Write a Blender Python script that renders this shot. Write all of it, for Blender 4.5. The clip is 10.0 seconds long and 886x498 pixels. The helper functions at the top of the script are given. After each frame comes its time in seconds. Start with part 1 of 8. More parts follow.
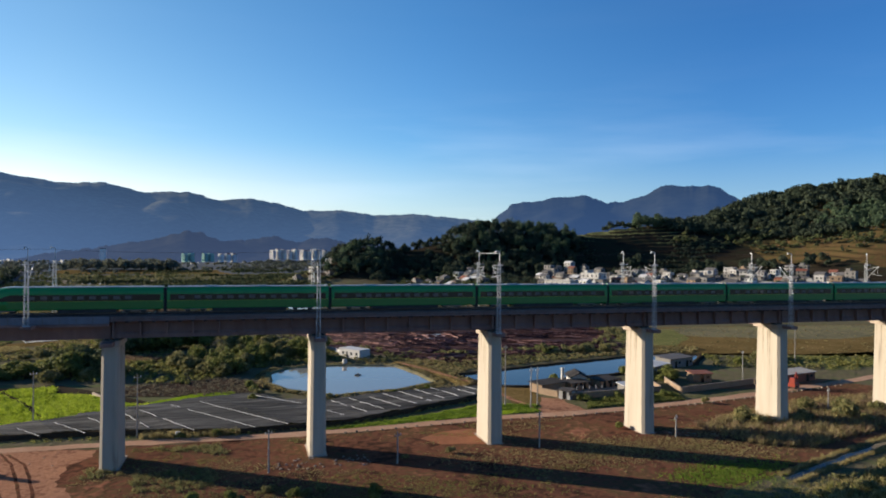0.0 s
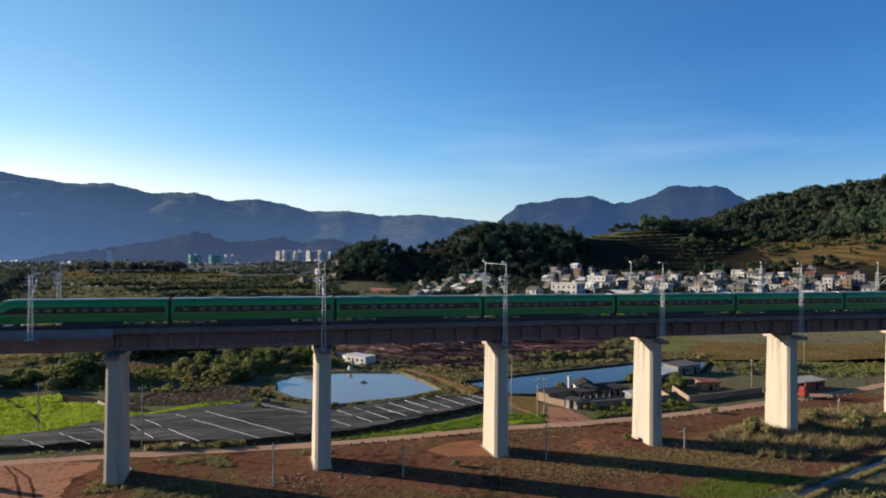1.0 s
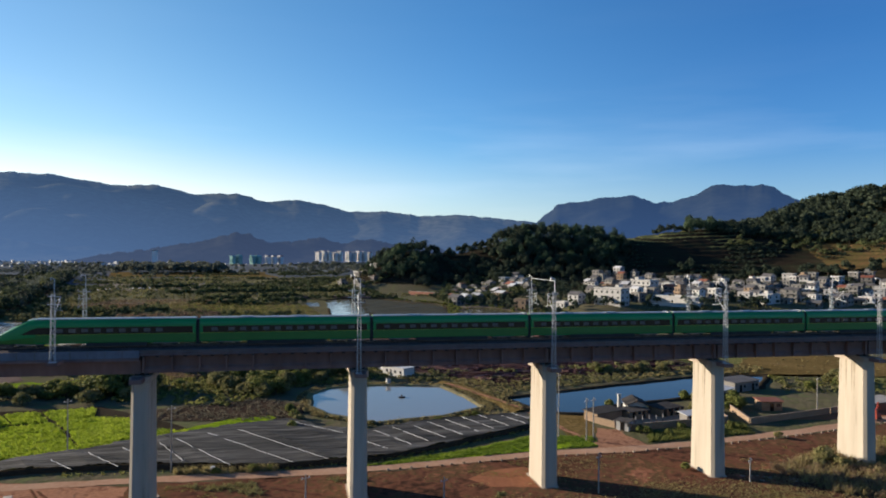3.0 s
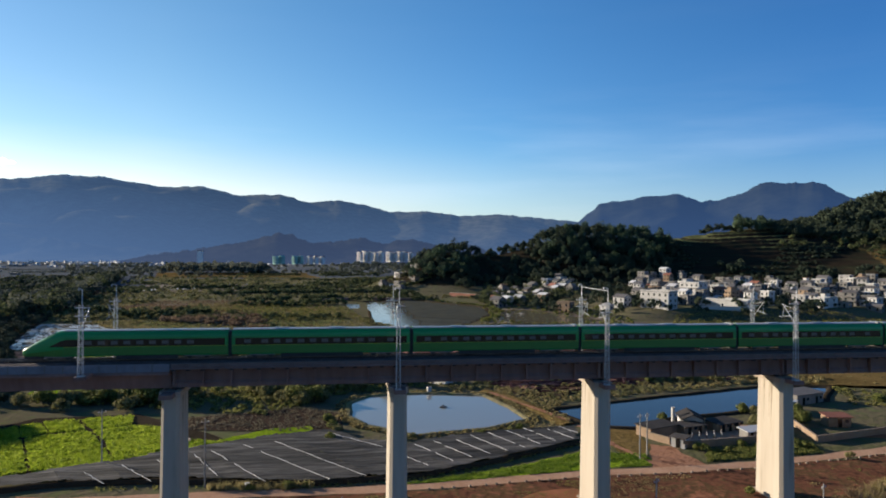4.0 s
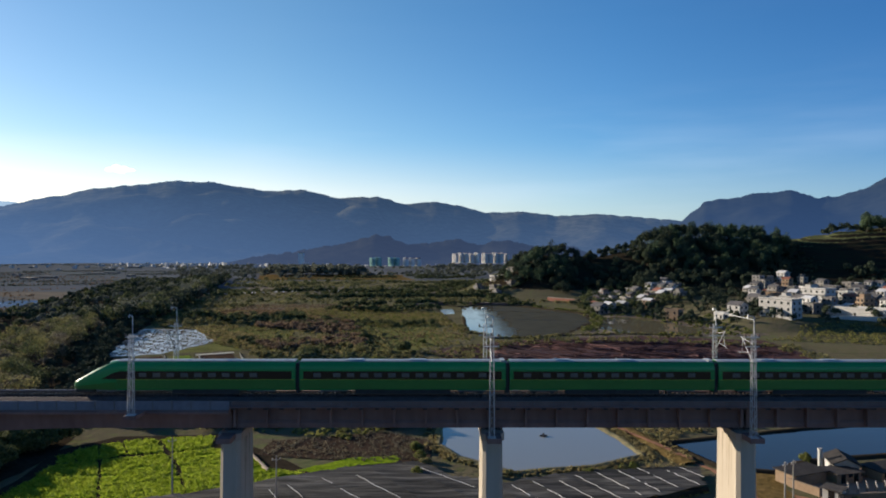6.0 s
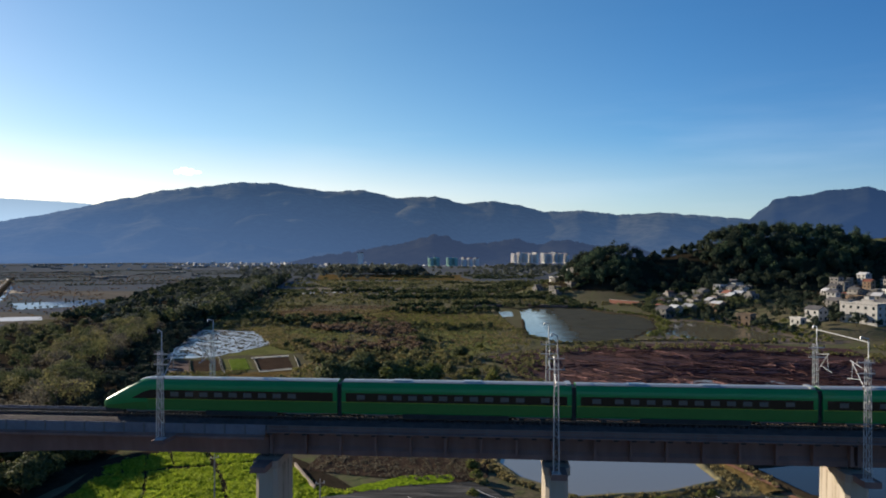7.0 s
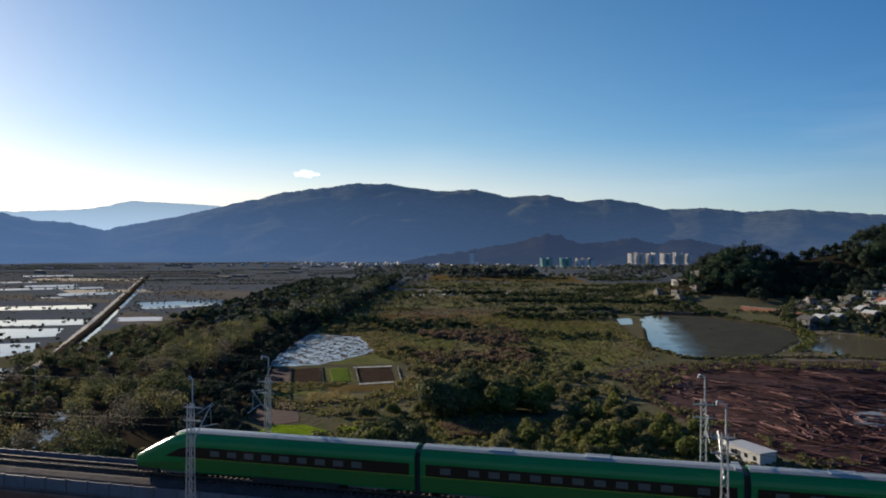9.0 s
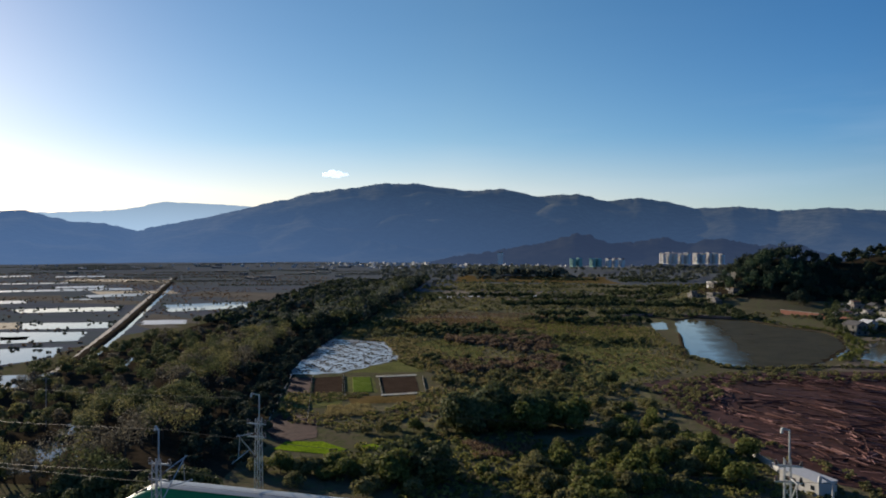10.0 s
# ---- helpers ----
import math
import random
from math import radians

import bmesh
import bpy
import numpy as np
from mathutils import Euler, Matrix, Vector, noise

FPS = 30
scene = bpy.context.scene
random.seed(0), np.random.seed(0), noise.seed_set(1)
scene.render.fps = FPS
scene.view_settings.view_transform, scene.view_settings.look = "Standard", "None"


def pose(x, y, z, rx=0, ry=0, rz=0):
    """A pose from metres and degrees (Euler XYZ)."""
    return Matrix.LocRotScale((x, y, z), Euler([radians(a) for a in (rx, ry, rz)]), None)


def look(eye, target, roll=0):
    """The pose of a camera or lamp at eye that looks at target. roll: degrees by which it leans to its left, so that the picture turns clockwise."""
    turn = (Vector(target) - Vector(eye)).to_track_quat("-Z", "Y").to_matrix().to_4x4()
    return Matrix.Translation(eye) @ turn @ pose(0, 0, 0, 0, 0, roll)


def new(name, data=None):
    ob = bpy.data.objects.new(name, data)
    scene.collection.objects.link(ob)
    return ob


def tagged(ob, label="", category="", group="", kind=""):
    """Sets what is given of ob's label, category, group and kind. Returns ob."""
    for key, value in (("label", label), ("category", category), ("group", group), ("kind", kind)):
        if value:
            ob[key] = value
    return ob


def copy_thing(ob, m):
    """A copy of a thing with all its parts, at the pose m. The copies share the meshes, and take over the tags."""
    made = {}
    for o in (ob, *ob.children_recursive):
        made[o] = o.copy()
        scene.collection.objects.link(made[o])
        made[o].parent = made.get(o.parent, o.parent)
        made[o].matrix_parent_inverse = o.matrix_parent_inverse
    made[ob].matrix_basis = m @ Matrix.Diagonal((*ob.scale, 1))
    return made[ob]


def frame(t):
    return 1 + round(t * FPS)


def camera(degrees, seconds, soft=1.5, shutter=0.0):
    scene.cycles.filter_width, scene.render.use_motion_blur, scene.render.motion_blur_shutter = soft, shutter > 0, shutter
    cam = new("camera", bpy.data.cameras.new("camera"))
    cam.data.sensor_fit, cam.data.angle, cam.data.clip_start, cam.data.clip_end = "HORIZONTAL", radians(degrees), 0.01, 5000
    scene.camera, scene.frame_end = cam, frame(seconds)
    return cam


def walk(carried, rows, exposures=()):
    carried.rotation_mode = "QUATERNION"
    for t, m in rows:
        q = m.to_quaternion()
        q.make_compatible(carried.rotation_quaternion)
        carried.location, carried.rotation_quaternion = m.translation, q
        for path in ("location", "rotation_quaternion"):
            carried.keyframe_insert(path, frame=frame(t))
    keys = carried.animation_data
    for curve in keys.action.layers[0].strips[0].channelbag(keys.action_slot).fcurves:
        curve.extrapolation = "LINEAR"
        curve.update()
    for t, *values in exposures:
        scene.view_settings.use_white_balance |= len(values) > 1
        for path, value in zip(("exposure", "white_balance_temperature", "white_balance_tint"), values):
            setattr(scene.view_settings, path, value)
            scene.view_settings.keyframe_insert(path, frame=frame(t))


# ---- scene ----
cam = camera(64.45, 10.0, soft=1.9)
# seconds, eye x y z (metres; z = 0 is the valley floor, x runs along the viaduct), yaw, pitch, roll
PATH = [
    (0.0, -44.316, -134.023, 36.634, -15.356, 0.137, -0.451),
    (0.5, -44.131, -133.735, 37.612, -15.131, 0.116, -0.475),
    (1.0, -44.008, -133.039, 38.62, -14.848, 0.147, -0.443),
    (1.5, -43.86, -131.768, 39.482, -14.488, 0.155, -0.43),
    (2.0, -43.532, -129.784, 40.184, -13.828, 0.152, -0.454),
    (3.5, -42.221, -120.964, 41.921, -10.217, 0.07, -0.424),
    (4.0, -41.775, -117.099, 42.614, -8.425, 0.05, -0.379),
    (4.5, -41.236, -112.96, 43.285, -6.6, 0.053, -0.348),
    (5.0, -40.719, -108.552, 43.948, -4.629, 0.052, -0.265),
    (5.5, -40.235, -103.988, 44.503, -2.737, 0.063, -0.206),
    (7.0, -39.694, -89.139, 46.216, 4.126, -0.019, -0.11),
    (7.5, -39.611, -83.908, 46.738, 6.647, -0.035, -0.142),
    (8.0, -39.808, -78.346, 47.349, 9.311, -0.086, -0.132),
    (8.5, -40.409, -72.643, 48.012, 11.369, -0.136, -0.164),
    (9.0, -41.321, -67.148, 48.5, 13.272, -0.118, -0.087),
    (9.5, -42.329, -61.275, 48.935, 14.874, -0.114, -0.018),
    (10.0, -43.425, -55.313, 50.218, 15.572, -0.161, -0.007),
]
walk(cam, [(t, pose(x, y, z, 90 + pitch, roll, yaw)) for t, x, y, z, yaw, pitch, roll in PATH],
     exposures=[(0.0, 1.12), (3.5, 1.08), (5.5, 0.95), (7.5, 0.82), (10.0, 0.54)])

# ---- daylight: low sun ahead and to the left ----
SUN_AZ, SUN_EL = 56.5, 14.4      # degrees to the left of +y, degrees above the horizon
world = bpy.data.worlds.new("sky")
scene.world = world
world.use_nodes = True
wn, wl = world.node_tree.nodes, world.node_tree.links
wn.clear()
sky = wn.new("ShaderNodeTexSky")
sky.sky_type = "NISHITA"
sky.sun_disc = False
sky.sun_elevation = radians(SUN_EL)
sky.sun_rotation = radians(-SUN_AZ)
sky.altitude = 1200
sky.air_density = 1.0
sky.dust_density = 0.4
sky.ozone_density = 3.2
back = wn.new("ShaderNodeBackground")
back.inputs["Strength"].default_value = 0.118
wout = wn.new("ShaderNodeOutputWorld")
vivid = wn.new("ShaderNodeHueSaturation")
wl.new(sky.outputs[0], vivid.inputs["Color"])
# thin, even cirrus
wcoord, wmap, wnoise, wramp, wmix = (wn.new("ShaderNode" + k) for k in ("TexCoord", "Mapping", "TexNoise", "ValToRGB", "Mix"))
wmap.inputs["Scale"].default_value = (1.2, 1.2, 9.0)
wnoise.inputs["Scale"].default_value, wnoise.inputs["Detail"].default_value = 2.2, 6
wramp.color_ramp.elements[0].position, wramp.color_ramp.elements[1].position = 0.46, 0.85
wramp.color_ramp.elements[1].color = (0.2, 0.2, 0.2, 1)
wmix.data_type = "RGBA"
wmix.inputs[7].default_value = (4.2, 4.8, 5.6, 1)
wl.new(wcoord.outputs["Generated"], wmap.inputs["Vector"])
wl.new(wmap.outputs[0], wnoise.inputs["Vector"])
wl.new(wnoise.outputs[0], wramp.inputs[0])
# the streaks lie low over the horizon
wsplit, wlow, wfade = wn.new("ShaderNodeSeparateXYZ"), wn.new("ShaderNodeMapRange"), wn.new("ShaderNodeMath")
wlow.inputs[1].default_value, wlow.inputs[2].default_value = 0.1, 0.24
wlow.inputs[3].default_value, wlow.inputs[4].default_value = 1.0, 0.06
wfade.operation = "MULTIPLY"
wl.new(wcoord.outputs["Generated"], wsplit.inputs[0])
wl.new(wsplit.outputs[2], wlow.inputs[0])
whaze = wn.new("ShaderNodeMapRange")
whaze.interpolation_type = "SMOOTHSTEP"
whaze.inputs[1].default_value, whaze.inputs[2].default_value = 0.02, 0.16
whaze.inputs[3].default_value, whaze.inputs[4].default_value = 0.7, 1.2
wl.new(wsplit.outputs[2], whaze.inputs[0])
wl.new(whaze.outputs[0], vivid.inputs["Saturation"])
wl.new(wramp.outputs[0], wfade.inputs[0])
wl.new(wlow.outputs[0], wfade.inputs[1])
wl.new(wfade.outputs[0], wmix.inputs[0])
warm = wn.new("ShaderNodeVectorMath")
warm.operation = "MULTIPLY"
warm.inputs[1].default_value = (1.05, 0.985, 1.0)
wl.new(vivid.outputs[0], warm.inputs[0])
# thin haze: paler towards the sun, deeper blue away from it
az, el = radians(SUN_AZ), radians(SUN_EL)
sun_from = Vector((-math.sin(az) * math.cos(el), math.cos(az) * math.cos(el), math.sin(el)))
wdot, whalf, wtint, wdeep = (wn.new("ShaderNode" + k) for k in ("VectorMath", "MapRange", "ValToRGB", "VectorMath"))
wdot.operation, wdeep.operation = "DOT_PRODUCT", "MULTIPLY"
wdot.inputs[1].default_value = sun_from
whalf.inputs[1].default_value, whalf.inputs[2].default_value = -1.0, 1.0
tint = wtint.color_ramp.elements
for at, col in ((0.3, (0.36, 0.5, 0.63)), (0.49, (0.39, 0.53, 0.65)), (0.69, (0.62, 0.69, 0.71)), (0.875, (0.93, 0.77, 0.64)), (0.955, (0.86, 0.74, 0.63)), (0.995, (0.8, 0.71, 0.63))):
    tint.new(at).color = (*col, 1)
tint.remove(tint[0])
tint.remove(tint[-1])
wl.new(wcoord.outputs["Generated"], wdot.inputs[0])
wl.new(wdot.outputs["Value"], whalf.inputs[0])
wl.new(whalf.outputs[0], wtint.inputs[0])
wl.new(warm.outputs[0], wdeep.inputs[0])
wl.new(wtint.outputs[0], wdeep.inputs[1])
wl.new(wdeep.outputs[0], wmix.inputs[6])
wl.new(wmix.outputs[2], back.inputs["Color"])
wl.new(back.outputs[0], wout.inputs[0])

sun_data = bpy.data.lights.new("sun", "SUN")
sun_data.energy = 5.0
sun_data.angle = radians(0.53)
sun_data.color = (1.0, 0.86, 0.68)
sun = new("sun", sun_data)
sun.matrix_world = look(sun_from * 300 + Vector((0, 0, 20)), (0, 0, 20))


# ---- materials ----
def ramp_fill(node, stops):
    e = node.color_ramp.elements
    while len(e) > 1:
        e.remove(e[-1])
    e[0].position, e[0].color = stops[0][0], (*stops[0][1], 1)
    for pos, col in stops[1:]:
        k = e.new(pos)
        k.color = (*col, 1)


def surface(name, stops, rough=0.8, metal=0.0, big=0.1, small=2.0, bump=0.0, bump_scale=None, mix=0.5, spec=0.3, vary=0.0,
            stretch=(1, 1, 1), island=False, through_light=0.0, detail=6.0):
    """A node material: two noises, a broad and a fine one, drive a colour ramp; the fine one also gives relief."""
    m = bpy.data.materials.new(name)
    m.use_nodes = True
    n, l = m.node_tree.nodes, m.node_tree.links
    bsdf = n["Principled BSDF"]
    geo = n.new("ShaderNodeNewGeometry")
    mapping = n.new("ShaderNodeMapping")
    mapping.inputs["Scale"].default_value = stretch
    l.new(geo.outputs["Position"], mapping.inputs["Vector"])
    a, b = n.new("ShaderNodeTexNoise"), n.new("ShaderNodeTexNoise")
    a.inputs["Scale"].default_value, b.inputs["Scale"].default_value = big, small
    a.inputs["Detail"].default_value, b.inputs["Detail"].default_value = detail, detail
    for k in (a, b):
        l.new(mapping.outputs[0], k.inputs["Vector"])
    blend = n.new("ShaderNodeMix")
    blend.inputs[0].default_value = mix
    l.new(a.outputs[0], blend.inputs[2])
    l.new(b.outputs[0], blend.inputs[3])
    value = blend.outputs[0]
    if vary:
        src = geo.outputs["Random Per Island"] if island else n.new("ShaderNodeObjectInfo").outputs["Random"]
        v = n.new("ShaderNodeMath")
        v.operation = "MULTIPLY_ADD"
        v.inputs[1].default_value, v.inputs[2].default_value = vary, -vary / 2
        l.new(src, v.inputs[0])
        add = n.new("ShaderNodeMath")
        l.new(value, add.inputs[0])
        l.new(v.outputs[0], add.inputs[1])
        value = add.outputs[0]
    ramp = n.new("ShaderNodeValToRGB")
    ramp_fill(ramp, stops)
    l.new(value, ramp.inputs[0])
    l.new(ramp.outputs[0], bsdf.inputs["Base Color"])
    bsdf.inputs["Roughness"].default_value, bsdf.inputs["Metallic"].default_value = rough, metal
    bsdf.inputs["Specular IOR Level"].default_value = spec
    if bump:
        bp = n.new("ShaderNodeBump")
        bp.inputs["Strength"].default_value, bp.inputs["Distance"].default_value = 1.0, bump
        t = b
        if bump_scale:
            t = n.new("ShaderNodeTexNoise")
            t.inputs["Scale"].default_value, t.inputs["Detail"].default_value = bump_scale, 4
            l.new(mapping.outputs[0], t.inputs["Vector"])
        l.new(t.outputs[0], bp.inputs["Height"])
        l.new(bp.outputs[0], bsdf.inputs["Normal"])
    if through_light:
        tr, mx = n.new("ShaderNodeBsdfTranslucent"), n.new("ShaderNodeMixShader")
        l.new(ramp.outputs[0], tr.inputs["Color"])
        mx.inputs[0].default_value = through_light
        l.new(bsdf.outputs[0], mx.inputs[1])
        l.new(tr.outputs[0], mx.inputs[2])
        l.new(mx.outputs[0], n["Material Output"].inputs[0])
    return m


def glass(name, tint, rough=0.06):
    m = bpy.data.materials.new(name)
    m.use_nodes = True
    b = m.node_tree.nodes["Principled BSDF"]
    b.inputs["Base Color"].default_value = (*tint, 1)
    b.inputs["Roughness"].default_value = rough
    b.inputs["Specular IOR Level"].default_value = 0.5
    return m


def still_water(name, tint, ripple, rough=0.03, gloss=0.5):
    """Water seen from above: dark body, mirror gloss, fine ripples."""
    m = bpy.data.materials.new(name)
    m.use_nodes = True
    n, l = m.node_tree.nodes, m.node_tree.links
    b = n["Principled BSDF"]
    b.inputs["Base Color"].default_value = (*tint, 1)
    b.inputs["Roughness"].default_value = rough
    b.inputs["IOR"].default_value = 1.33
    b.inputs["Specular IOR Level"].default_value = gloss
    geo, t, bp = n.new("ShaderNodeNewGeometry"), n.new("ShaderNodeTexNoise"), n.new("ShaderNodeBump")
    t.inputs["Scale"].default_value, t.inputs["Detail"].default_value = 0.7, 3
    bp.inputs["Distance"].default_value = ripple
    l.new(geo.outputs["Position"], t.inputs["Vector"])
    l.new(t.outputs[0], bp.inputs["Height"])
    l.new(bp.outputs[0], b.inputs["Normal"])
    return m


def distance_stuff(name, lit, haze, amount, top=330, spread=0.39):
    """Far slopes: wooded relief, part diffuse and part emission that paints the blue air in front of them."""
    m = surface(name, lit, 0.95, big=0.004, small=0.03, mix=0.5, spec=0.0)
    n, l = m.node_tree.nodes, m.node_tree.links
    # the painted haze is thicker over the valley floor
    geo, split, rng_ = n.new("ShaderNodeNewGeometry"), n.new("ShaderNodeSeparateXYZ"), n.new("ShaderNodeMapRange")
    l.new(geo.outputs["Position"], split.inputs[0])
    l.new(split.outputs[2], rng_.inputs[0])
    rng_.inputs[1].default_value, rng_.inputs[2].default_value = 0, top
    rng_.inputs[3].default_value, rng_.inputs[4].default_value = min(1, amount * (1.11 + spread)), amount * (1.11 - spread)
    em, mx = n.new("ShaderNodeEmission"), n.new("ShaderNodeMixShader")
    # haze emission is painted brighter on the left, towards the sun
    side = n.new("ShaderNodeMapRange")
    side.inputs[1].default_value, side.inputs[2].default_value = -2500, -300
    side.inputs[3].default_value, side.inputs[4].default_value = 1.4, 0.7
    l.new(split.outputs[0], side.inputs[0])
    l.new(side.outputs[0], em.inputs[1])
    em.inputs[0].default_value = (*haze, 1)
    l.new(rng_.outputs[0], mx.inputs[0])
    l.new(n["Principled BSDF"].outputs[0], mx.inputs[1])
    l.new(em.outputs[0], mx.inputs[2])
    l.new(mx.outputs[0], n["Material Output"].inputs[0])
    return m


M_CONC = surface("concrete", [(0.3, (0.2451, 0.1935, 0.1505)), (0.55, (0.3311, 0.2709, 0.215)), (0.8, (0.3956, 0.3354, 0.2752))], 0.85, big=0.25, small=1.6, bump=0.02, stretch=(0.6364, 0.6364, 0.1909))
M_PIER = surface("streaked_pier_concrete", [(0.3, (0.172, 0.1376, 0.1032)), (0.4, (0.3096, 0.2709, 0.2167)), (0.6, (0.3612, 0.3182, 0.258)), (0.8, (0.3956, 0.3526, 0.2881))], 0.85, big=0.35, small=0.9, bump=0.01, stretch=(1, 1, 0.1), mix=0.5)
M_STAIN = surface("rain_streak", [(0.35, (0.13, 0.1, 0.07)), (0.5, (0.23, 0.19, 0.14)), (0.65, (0.34, 0.3, 0.235))], 0.9, big=1.2, small=2.5, stretch=(1, 1, 0.3))
M_CONC_DARK = surface("dark_warm_concrete", [(0.3, (0.13, 0.07516, 0.06536)), (0.55, (0.1878, 0.1144, 0.0989)), (0.8, (0.2504, 0.1593, 0.1402))], 0.9, big=0.2, small=1.2, bump=0.02, stretch=(0.7128, 0.6046, 0.1591))
M_BALLAST = surface("ballast", [(0.3, (0.035, 0.02463, 0.02354)), (0.7, (0.1192, 0.08505, 0.07871))], 0.95, big=0.8, small=9, bump=0.06)
M_RAIL = surface("rail_steel", [(0.3, (0.06364, 0.04455, 0.035)), (0.7, (0.1591, 0.1402, 0.1273))], 0.45, metal=0.8, big=1, small=6)
M_GALV = surface("galvanised_steel", [(0.3, (0.3096, 0.3182, 0.3268)), (0.7, (0.4816, 0.4902, 0.4988))], 0.5, metal=0.35, big=0.6, small=8)
M_DARKSTEEL = surface("dark_steel", [(0.3, (0.0129, 0.01376, 0.01548)), (0.7, (0.043, 0.043, 0.0473))], 0.6, metal=0.2, big=0.6, small=5)
M_TEAL = surface("teal_green_paint", [(0.3, (0.004644, 0.18, 0.04605)), (0.7, (0.006966, 0.2186, 0.0568))], 0.3, big=0.3, small=2, spec=0.4)
M_LEAFGREEN = surface("grass_green_paint", [(0.3, (0.02012, 0.1264, 0.02451)), (0.7, (0.03096, 0.158, 0.03105))], 0.3, big=0.3, small=2, spec=0.4)
M_LIME = surface("yellow_green_line_paint", [(0.3, (0.2408, 0.3096, 0.0258)), (0.7, (0.2924, 0.3612, 0.043))], 0.3, big=0.3, small=2)
M_ROOFPAINT = surface("train_roof_paint", [(0.3, (0.2236, 0.2322, 0.2322)), (0.7, (0.3268, 0.3354, 0.3311))], 0.3, big=0.3, small=3, spec=0.7)
M_BAND = surface("black_band_paint", [(0.3, (0.00516, 0.00602, 0.00688)), (0.7, (0.01204, 0.0129, 0.01376))], 0.2, big=0.4, small=3, spec=0.5)
M_GLASS = glass("window_glass", (0.02, 0.025, 0.03))
M_TRAINGLASS = glass("train_window", (0.1, 0.105, 0.1), 0.12)
M_WHITEWALL = surface("whitewash", [(0.3, (0.3096, 0.3027, 0.2881)), (0.7, (0.4558, 0.4489, 0.43))], 0.85, big=0.12, small=0.9, vary=0.35)
M_GREYWALL = surface("grey_render", [(0.25, (0.1015, 0.09718, 0.09116)), (0.75, (0.2141, 0.2038, 0.1883))], 0.9, big=0.15, small=0.9, vary=0.4)
M_TANWALL = surface("brick_and_mud_wall", [(0.25, (0.1651, 0.1084, 0.07)), (0.75, (0.2864, 0.2098, 0.1402))], 0.9, big=0.3, small=1.5, vary=0.2, bump=0.02)
M_ROOFGREY = surface("grey_tile_roof", [(0.25, (0.04455, 0.04455, 0.04773)), (0.75, (0.1213, 0.1144, 0.1144))], 0.85, big=0.3, small=2.5, bump=0.03, vary=0.3)
M_ROOFDARK = surface("sooty_tile_roof", [(0.25, (0.022, 0.021, 0.021)), (0.5, (0.045, 0.041, 0.039)), (0.75, (0.09, 0.08, 0.074))], 0.9, big=0.5, small=2.5, bump=0.04, vary=0.3, spec=0.1)
M_ROOFRED = surface("rusty_red_roof", [(0.25, (0.1273, 0.04137, 0.02546)), (0.75, (0.2288, 0.08944, 0.05728))], 0.8, big=0.3, small=2.0, bump=0.02, vary=0.2)
M_ROOFWHITE = surface("pale_sheet_roof", [(0.3, (0.3182, 0.3242, 0.3311)), (0.7, (0.4773, 0.4833, 0.4902))], 0.6, big=0.3, small=2.0, vary=0.2)
M_APT = surface("apartment_white", [(0.3, (0.5676, 0.5418, 0.516)), (0.7, (0.688, 0.6708, 0.645))], 0.85, big=0.02, small=0.3)
M_APTGREEN = surface("green_scaffold_net", [(0.3, (0.1462, 0.307, 0.2778)), (0.7, (0.2339, 0.4025, 0.3655))], 0.85, big=0.04, small=0.4)
M_GROUND = surface("valley_ground", [(0.28, (0.0516, 0.04954, 0.02972)), (0.42, (0.08772, 0.09082, 0.04458)), (0.52, (0.1084, 0.09288, 0.06192)), (0.62, (0.09804, 0.1115, 0.04954)), (0.75, (0.1548, 0.129, 0.08669))],
                   0.95, big=0.012, small=0.25, bump=0.35, bump_scale=0.6, spec=0.0)
M_MARSH = surface("marsh_meadow", [(0.3, (0.06256, 0.06006, 0.04128)), (0.43, (0.1043, 0.1018, 0.06192)), (0.52, (0.1627, 0.1388, 0.08318)), (0.6, (0.1302, 0.1388, 0.05903)), (0.72, (0.206, 0.1844, 0.1073))], 0.95, big=0.03, small=0.4, bump=0.4, bump_scale=0.5, spec=0.0)
M_WETLAND = surface("brown_wetland", [(0.32, (0.08127, 0.0639, 0.04876)), (0.5, (0.1336, 0.1045, 0.07663)), (0.68, (0.1509, 0.1336, 0.08127))], 0.9, big=0.03, small=0.3, bump=0.3, spec=0.1)
# field colour greyed to paint the bright veil over the left plain
M_FALLOW = surface("veil_greyed_field", [(0.3, (0.08385, 0.07602, 0.06708)), (0.5, (0.1342, 0.1207, 0.1006)), (0.7, (0.1901, 0.1677, 0.1342))], 0.95, big=0.02, small=0.2, bump=0.2, spec=0.0, stretch=(0.344, 1.376, 0.86))
M_PINKSOIL = surface("trodden_pink_soil", [(0.3, (0.1, 0.05, 0.033)), (0.42, (0.2, 0.1, 0.064)), (0.5, (0.3, 0.16, 0.1)), (0.6, (0.24, 0.12, 0.075)), (0.72, (0.4, 0.235, 0.155))], 0.95, big=0.22, small=1.0, bump=0.15, spec=0.0)
M_YARD = surface("reddish_yard_mud", [(0.3, (0.02268, 0.009826, 0.00882)), (0.5, (0.04687, 0.01965, 0.01764)), (0.64, (0.0756, 0.03468, 0.0315)), (0.75, (0.1361, 0.06647, 0.05985))], 0.85, big=0.04, small=0.5, bump=0.2, spec=0.1)
